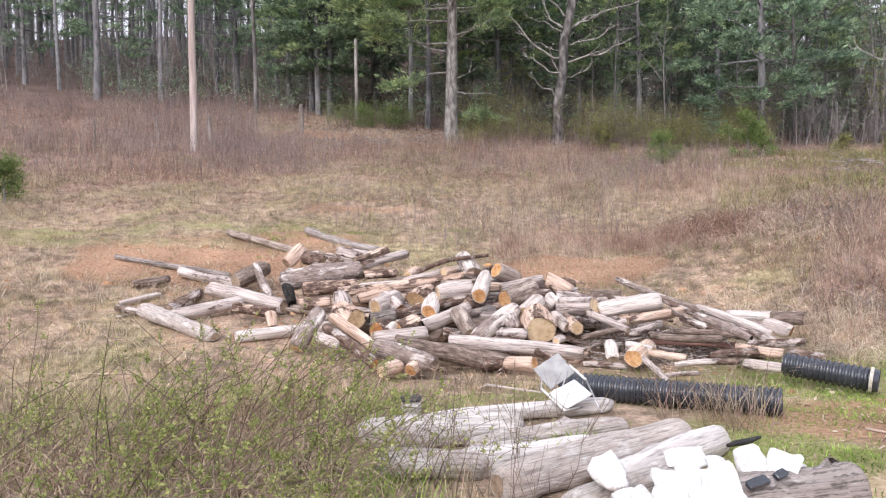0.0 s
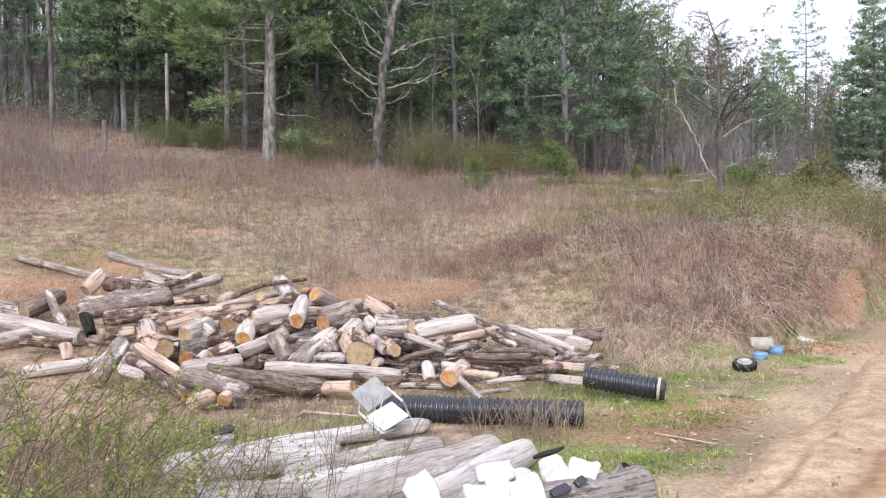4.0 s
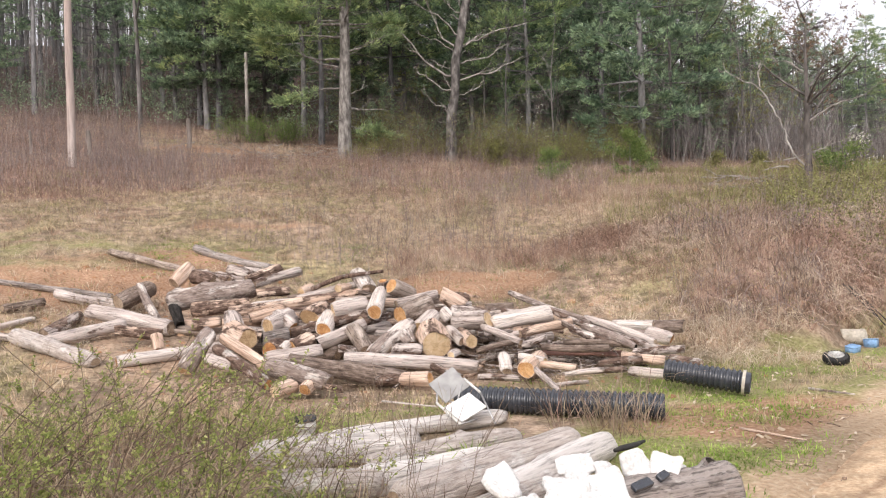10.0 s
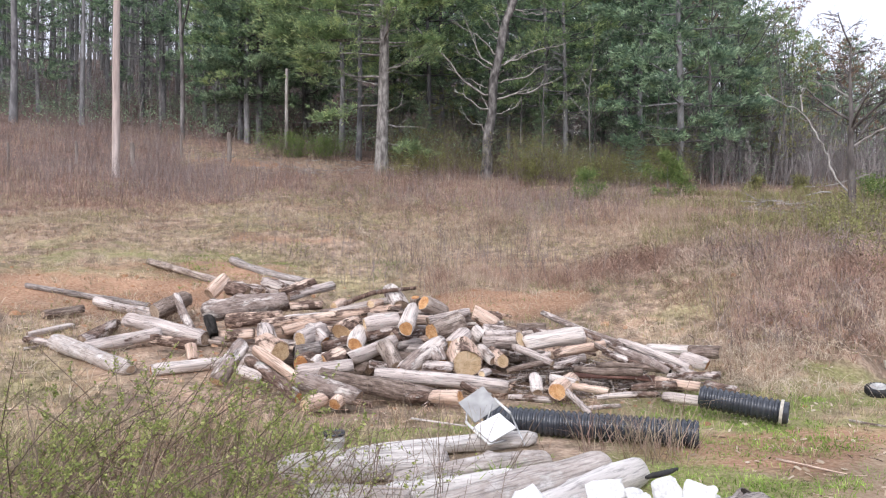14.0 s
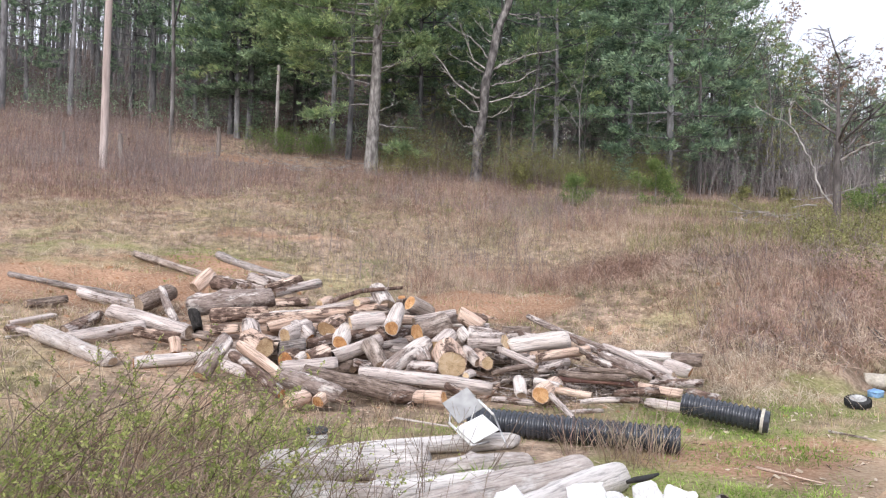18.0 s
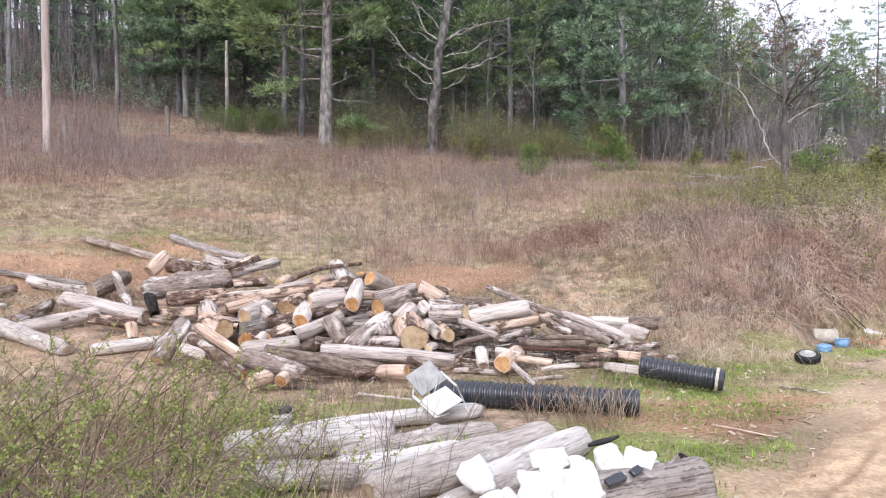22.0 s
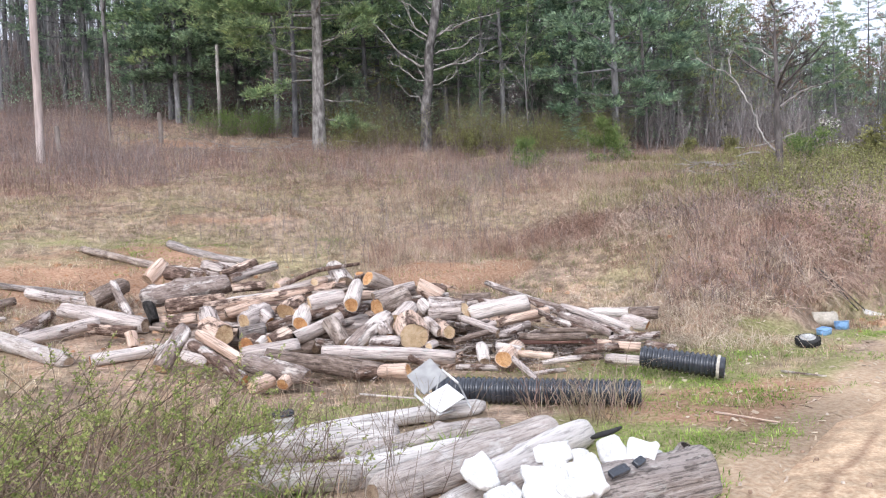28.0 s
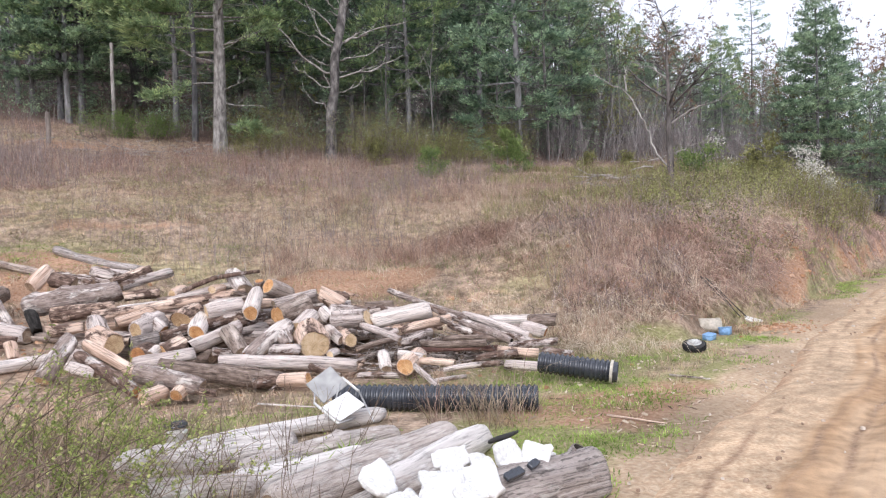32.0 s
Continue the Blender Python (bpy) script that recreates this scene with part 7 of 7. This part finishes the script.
post(-7.0, 36.98, 1.35, .11, 2)
post(-10.38, 33.47, 1.0, .10, -3)
post(-12.33, 32.5, .9, .06, 2)
post(-13.51, 29.23, 1.0, .05, 4)
post(-9.3, 37.3, 1.0, .06, -2)


# ---- bushes, saplings, weeds ----
def bush(kind, seed, az, r, tall, leaves, leaf, label, spread=.9, bark=BARK_BARE):
    ob = branching(seed, tall, .02 + .008 * tall, bark, spread, 4, .05, leaves=leaves, leaf=leaf, kind=kind, label=label, up=.5, kids=(4, 8))
    return plant(ob, az, r, seed * 40, sink=.05)


bush("green_bush", 3, 21.6, 29.0, 1.7, BUSH, (.075, 1700), "bright green leafy bush at the wood's edge", 1.7)
bush("green_bush", 4, 15.9, 28.4, 1.25, BUSH, (.065, 1200), "low bright green bush in the brown weeds", 1.6)
bush("green_bush", 6, -30.3, 19.5, 1.1, BUSH, (.06, 1300), "low green bush in the field", 1.3)
bush("green_bush", 7, -6.0, 40.5, 1.3, BUSH, (.07, 900), "green bush at the foot of the grey pole", 1.5)
bush("green_bush", 8, -3.8, 40.0, 1.2, BUSH, (.07, 900), "low green bush beside the grey pole", 1.5)
bush("green_bush", 9, 35.6, 25.0, 1.4, BUSH, (.08, 900), "green bush behind the half-dead tree", 1.0)
bush("green_bush", 10, 39.6, 26.0, 1.5, OLIVE, (.09, 700), "yellow-green bush on the bank", .9)
bush("green_bush", 21, 27.4, 33.0, .8, OLIVE, (.08, 600), "low olive bush under the pines", 1.6)
bush("green_bush", 22, 30.4, 34.0, .8, OLIVE, (.08, 600), "low olive bush before the bare saplings", 1.3)
bush("green_bush", 23, 34.6, 25.5, 1.0, BUSH, (.07, 800), "green bush behind the dead tree's trunk", 1.2)
bush("green_bush", 24, 11.8, 34.5, 1.3, OLIVE, (.08, 900), "olive bush beside the dead pine", 1.2)
bush("flowering_bush", 12, 42.9, 27.5, 1.7, BLOSSOM, (.07, 800), "bush in white blossom on top of the bank", 1.3)
bush("flowering_bush", 14, 14.9, 36.5, 3.2, BLOSSOM, (.07, 70), "twiggy shrub with a few white blossoms", .9)
bush("flowering_bush", 15, 36.6, 30, 1.5, BLOSSOM, (.07, 130), "small tree with sparse white blossom", .9)
for k, (az, r, size) in enumerate(((2.5, 37.5, .17), (3.6, 39, .2), (12.5, 40, .2), (19.3, 35, .16), (-8.3, 46, .2))):
    tagged(again(full[k % 3], az, r, 70 * k, size), "young pine sapling under the tall trees", "tree")

pts, g = scatter(640, 1, 23, 34.0, 39, 201, lambda x, y, az, r: np.clip(.7 + .6 * waves(x, y, 64, .5), .25, 1))
stems("olive_brush", pts, g, .7 + 1.5 * np.clip(.45 + waves(pts[:, 0], pts[:, 1], 83, .7), 0, 1), .008, 3, 7, MAUVE, "thicket of budding yellow-green brush", .5, .45, lush_leaf=OLIVE, leaf=(.055, 6))
pts, g = scatter(2300, 31, 47, 13, 32, 202, lambda x, y, az, r: (r > toe(az) + 1.5) * np.clip((az - 31) / 6, .2, 1) * np.clip((46.2 - az) / 1.5, 0, 1) * np.clip(.45 + waves(x, y, 63, .9), .1, 1))
stems("bank_brush", pts, g, np.interp(np.degrees(np.arctan2(pts[:, 0], pts[:, 1])), [33, 37, 41, 43, 46.5], [.35, .45, .65, .8, .9]), .008, 3, 5, MAUVE, "olive-green budding brush along the top of the bank", .5, .4, lush_leaf=OLIVE, leaf=(.055, 3))
pts, g = scatter(2600, -40, 34, 36, 75, 203, lambda x, y, az, r: (r > wood_edge(az)) * 1.0)
stems("undergrowth", pts, g, g.uniform(.6, 1.8, len(pts)), .009, 3, 6, MAUVE, "bare twiggy undergrowth on the woodland floor", .6, .6, flat=True)
pts, g = scatter(500, -26, 28, 40, 62, 204, lambda x, y, az, r: (r > wood_edge(az)) * 1.0)
stems("evergreen_undergrowth", pts, g, 1.3, .012, 3, 4, MAUVE, "low dark green shrubs under the trees", .6, .5, lush_leaf=NEEDLE, leaf=(.14, 3))

pts, g = scatter(80, -8.5, -2.5, 39, 43, 205)
stems("green_brambles", pts, g, 1.1, .010, 3, 5, MAUVE, "low light-green brambles round the grey pole", .4, .8, lush_leaf=BUSH, leaf=(.07, 3))
pts, g = scatter(1700, 23, 54, 36, 66, 206, lambda x, y, az, r: (r > wood_edge(az) - 2) * 1.0)
az, r = np.degrees(np.arctan2(pts[:, 0], pts[:, 1])), np.hypot(pts[:, 0], pts[:, 1])
top = r * np.tan(np.radians(np.interp(az, [24, 28, 32, 36, 40, 54], [17, 15.5, 13, 11, 9.5, 9]))) + EYE - pts[:, 2]
stems("twig_haze", pts, g, np.clip(top * g.uniform(.2, .62, len(pts)), .8, 8), .012, 2, 18, TWIG, "dense leafless saplings along the far wood's edge", .6, .4, flat=True)
pts, g = scatter(600, -40, 24, 47, 70, 207, lambda x, y, az, r: (r > wood_edge(az)) * 1.0)
stems("sapling_stand", pts, g, g.uniform(2.5, 6.0, len(pts)), .013, 2, 11, TWIG, "leafless saplings between the trunks", .6, .2, flat=True)

pts, g = scatter(620, 2, 33, 41, 62, 209, lambda x, y, az, r: (r > wood_edge(az) + 3) * 1.0)
stems("thin_saplings", pts, g, g.uniform(1.6, 5.0, len(pts)), .010, 2, 17, TWIG, "dense twiggy saplings under the big pines", .6, .5, flat=True)
pts, g = scatter(1500, -42, 27, 84, 112, 208)
stems("ridge_woods", pts, g, 8.5, .05, 1, 12, TWIG, "dense leafless woods along the far ridge", .6, .3, flat=True)

# the shrub thicket close by
def thicket(x, y, az, r):
    return np.clip((-8 - az) / 8, .01, 1) * np.clip((6.4 - r) / 2, 0, 1) * (off_road(x, y) > .35)


def thorn_bush(seed, az, r, tall, canes, leaves, label):
    """One thorny bush: canes that rise and arch over to one side, side shoots, small leaves along them."""
    g = np.random.RandomState(seed)
    root = tagged(new("thorn_bush"), label, "bush", "thorny thicket")
    root.matrix_basis = pose(*spot(az, r))
    wood, at, way = Heap(), [], []
    for k in range(canes):
        a, L = g.normal(.1, 1.0), tall * g.uniform(.55, 1.25)
        steep = g.uniform(1.1, 3.2)
        pts = curve_points((g.normal(0, .16), g.normal(0, .16), -.02), (math.cos(a), math.sin(a), steep), L, -g.uniform(.4, 2.2), 8, g, .05)
        th = g.uniform(.0028, .0052)
        wood.add(*tube(pts, np.linspace(th, th * .4, 8), 4))
        for n in range(g.randint(3, 8)):
            u = g.uniform(1.5, 6.9)
            p = pts[int(u)] + (pts[int(u) + 1] - pts[int(u)]) * (u % 1)
            d = np.array([g.normal(0, .8), g.normal(0, .8), g.uniform(-.1, 1.0)]) + (pts[int(u) + 1] - pts[int(u)]) * 4
            shoot = curve_points(p, d, g.uniform(.05, .24), .3, 4, g, .12)
            wood.add(*tube(shoot, np.linspace(th * .45, .0008, 4), 3))
            m = g.poisson(leaves)
            if m:
                q = g.uniform(.2, 2.99, m)
                i0 = q.astype(int)
                at.append(shoot[i0] + (shoot[i0 + 1] - shoot[i0]) * (q % 1)[:, None])
                way.append(g.normal(0, 1, (m, 3)) + [0, 0, .3])
    tagged(part("branchwork", wood.mesh("branchwork", CANE), root, "thin dark thorny canes"), kind="stuff")
    at, way = np.concatenate(at), np.concatenate(way)
    way /= np.linalg.norm(way, axis=1)[:, None]
    side = np.cross(way, g.normal(0, 1, way.shape))
    side /= np.linalg.norm(side, axis=1)[:, None]
    L = g.uniform(.013, .028, (len(at), 1))
    fold = np.cross(way, side) * L * .12
    v = np.stack([at, at + way * L * .5 + side * L * .28 + fold, at + way * L, at + way * L * .5 - side * L * .28 + fold], 1).reshape(-1, 3)
    f = (np.arange(len(at))[:, None] * 4 + np.array([[0, 1, 2, 0, 2, 3]])).reshape(-1, 3)
    tagged(part("foliage", mesh_np("foliage", v, f, LEAF), root, "small fresh green leaves"), kind="stuff")
    return root


g = np.random.RandomState(301)
for k in range(26):
    az = g.uniform(-40, -9)
    thorn_bush(700 + k, az, g.uniform(3.3, 5.9), g.uniform(.7, 1.12), 12, 19 if k % 4 else 4,
               "thorny bush with arching canes and small fresh leaves" if k % 4 else "thorny bush with mostly bare arching canes")
for k in range(7):
    thorn_bush(760 + k, -9 + 1.7 * k, g.uniform(4.6, 5.7) - .12 * k, g.uniform(.5, .8), 4, 4, "small thorny bush with a few leafy shoots by the old logs")
pts, g = scatter(5600, -44, 3, 2.4, 7.4, 302, lambda x, y, az, r: np.clip((-5 - az) / 10, .04, 1) * (off_road(x, y) > .25) * np.clip(.5 + waves(x, y, 77, 1.6), .1, 1))
blades("thicket_grass", pts, g, .30, .0024, 9, .09, .8, MEADOW, "tall dry grass in the thicket", .5, True)
pts, g = scatter(900, -44, -2, 2.4, 6.8, 306, lambda x, y, az, r: (off_road(x, y) > .3) * np.clip(.2 + 1.3 * waves(x, y, 78, 1.8), 0, 1))
blades("thicket_weeds", pts, g, .22, .0035, 9, .09, .8, GREEN, "green grass and weeds growing through the thicket", .3, True)
pts, g = scatter(1400, -44, -4, 2.6, 6.4, 307, thicket)
arching("thicket_tangle", pts, g, .5, .3, .0022, 8, STRAW, "brown dead stems arching low through the thicket")
pts, g = scatter(60, -2, 9, 3.6, 5.6, 303)
stems("bare_canes", pts, g, .62, .004, 1, 3, CANE, "bare thin canes among the old logs", .1, .5)
pts, g = scatter(300, -44, 0, 2.4, 6.4, 304, thicket)
stems("dead_tangle", pts, g, .42, .003, 3, 4, MAUVE, "dead grey tangle low in the thicket", .2, 1.2)
g = np.random.RandomState(309)
pts = np.concatenate([np.array([[x, y, .02]]) + g.normal(0, .045, (14, 3)) * [1, 1, 0] for x, y in ((0.79, 4.99), (0.88, 5.09), (0.70, 4.86))])
blades("log_weeds", pts, g, .17, .006, 7, .05, .8, GREEN, "bright green weeds growing up between the old logs", .3, True)
pts, g = scatter(90, 15, 23.5, 5.9, 6.6, 305)
blades("pipe_weeds", pts, g, .58, .0022, 3, .08, 1.0, BROWN, "tall dry weeds arching over the black pipe", .5, True)


# ---- twigs, chips and sticks on the ground ----
def litter(name, n, cx, cy, sx, sy, length, thick, up, material, label, seed, tilt=.15):
    g = np.random.RandomState(seed)
    heap = Heap()
    for k in range(n):
        x, y = g.normal(cx, sx), g.normal(cy, sy)
        z = float(rise(x, y)) + thick + abs(g.normal(0, up)) if up else float(height(x, y)) + thick
        a, L = g.uniform(0, 6.28), length * g.uniform(.4, 1.3)
        p = curve_points((x, y, z), (math.cos(a), math.sin(a), g.normal(0, tilt)), L, 0, 4, g, .18)
        heap.add(*tube(p, np.linspace(thick, thick * .5, 4) * g.uniform(.6, 1.4), 4))
    tagged(new(name, heap.mesh(name, material)), label, "twigs", kind="stuff")


litter("branch_tangle", 260, 2.3, 8.75, .55, .28, .45, .009, .12, LOG_GREY, "tangle of broken grey branches beside the heap", 401)
litter("loose_sticks", 30, 2.66, 8.2, .35, .12, .5, .011, .10, LOG_GREY, "thin grey sticks lying across the red board", 406, .08)
litter("twigs", 220, .3, 8.6, 2.6, .9, .28, .006, .02, LOG_TAN, "loose twigs and bark strips round the heap", 402, .05)
litter("brush_pile", 75, -2.2, 34.6, 1.7, .35, 1.2, .015, .3, DEAD_WOOD, "low line of fallen grey branches by the tall pine", 403, .1)
litter("fallen_branches", 40, 11.4, 19.3, .7, .3, 1.0, .018, .2, DEAD_WOOD, "small heap of fallen grey branches in the grass", 405, .1)
litter("roadside_twigs", 60, 3.6, 6.0, .9, .7, .22, .004, 0, LOG_TAN, "small dead twigs on the roadside grass", 404, .02)
rod("stick", (4.40, 6.72, .02), (4.62, 6.36, .025), .012, LOG_PALE, label="pale stick lying on the grass", r2=.008)["category"] = "stick"
rod("stick", (3.05, 5.56, .015), (3.33, 5.12, .02), .009, LOG_TAN, label="thin brown stick lying on bare soil", r2=.005)["category"] = "stick"


def chips():
    g = np.random.RandomState(77)
    n = 900
    x, y = g.normal(.2, 2.7, n), g.normal(8.6, 1.5, n)
    x[600:], y[600:] = g.uniform(2.2, 6.5, 300), g.uniform(4.2, 8.5, 300)
    c = np.stack([x, y, height(x, y) + .008], 1)
    a, s = g.uniform(0, 6.28, n), g.uniform(.008, .03, n)
    u = np.stack([np.cos(a) * s, np.sin(a) * s, g.normal(0, .006, n)], 1)
    w = np.stack([-np.sin(a) * s * .4, np.cos(a) * s * .4, g.normal(0, .004, n)], 1)
    t = np.array([[0, 0, .006]])
    v = np.stack([c - u - w, c + u - w, c + u + w, c - u + w, c - u * .8 - w * .8 + t, c + u * .8 - w * .8 + t, c + u * .8 + w * .8 + t, c - u * .8 + w * .8 + t], 1).reshape(-1, 3)
    o = np.arange(n)[:, None] * 8
    f = np.concatenate([o + q for q in ([4, 5, 6, 7], [0, 1, 5, 4], [1, 2, 6, 5], [2, 3, 7, 6], [3, 0, 4, 7])], 1).reshape(-1, 4)
    tagged(new("wood_chips", mesh_np("wood_chips", v, f, STRAW_PALE)), "scattered wood chips and small stones on the soil", "chips", kind="stuff")


chips()
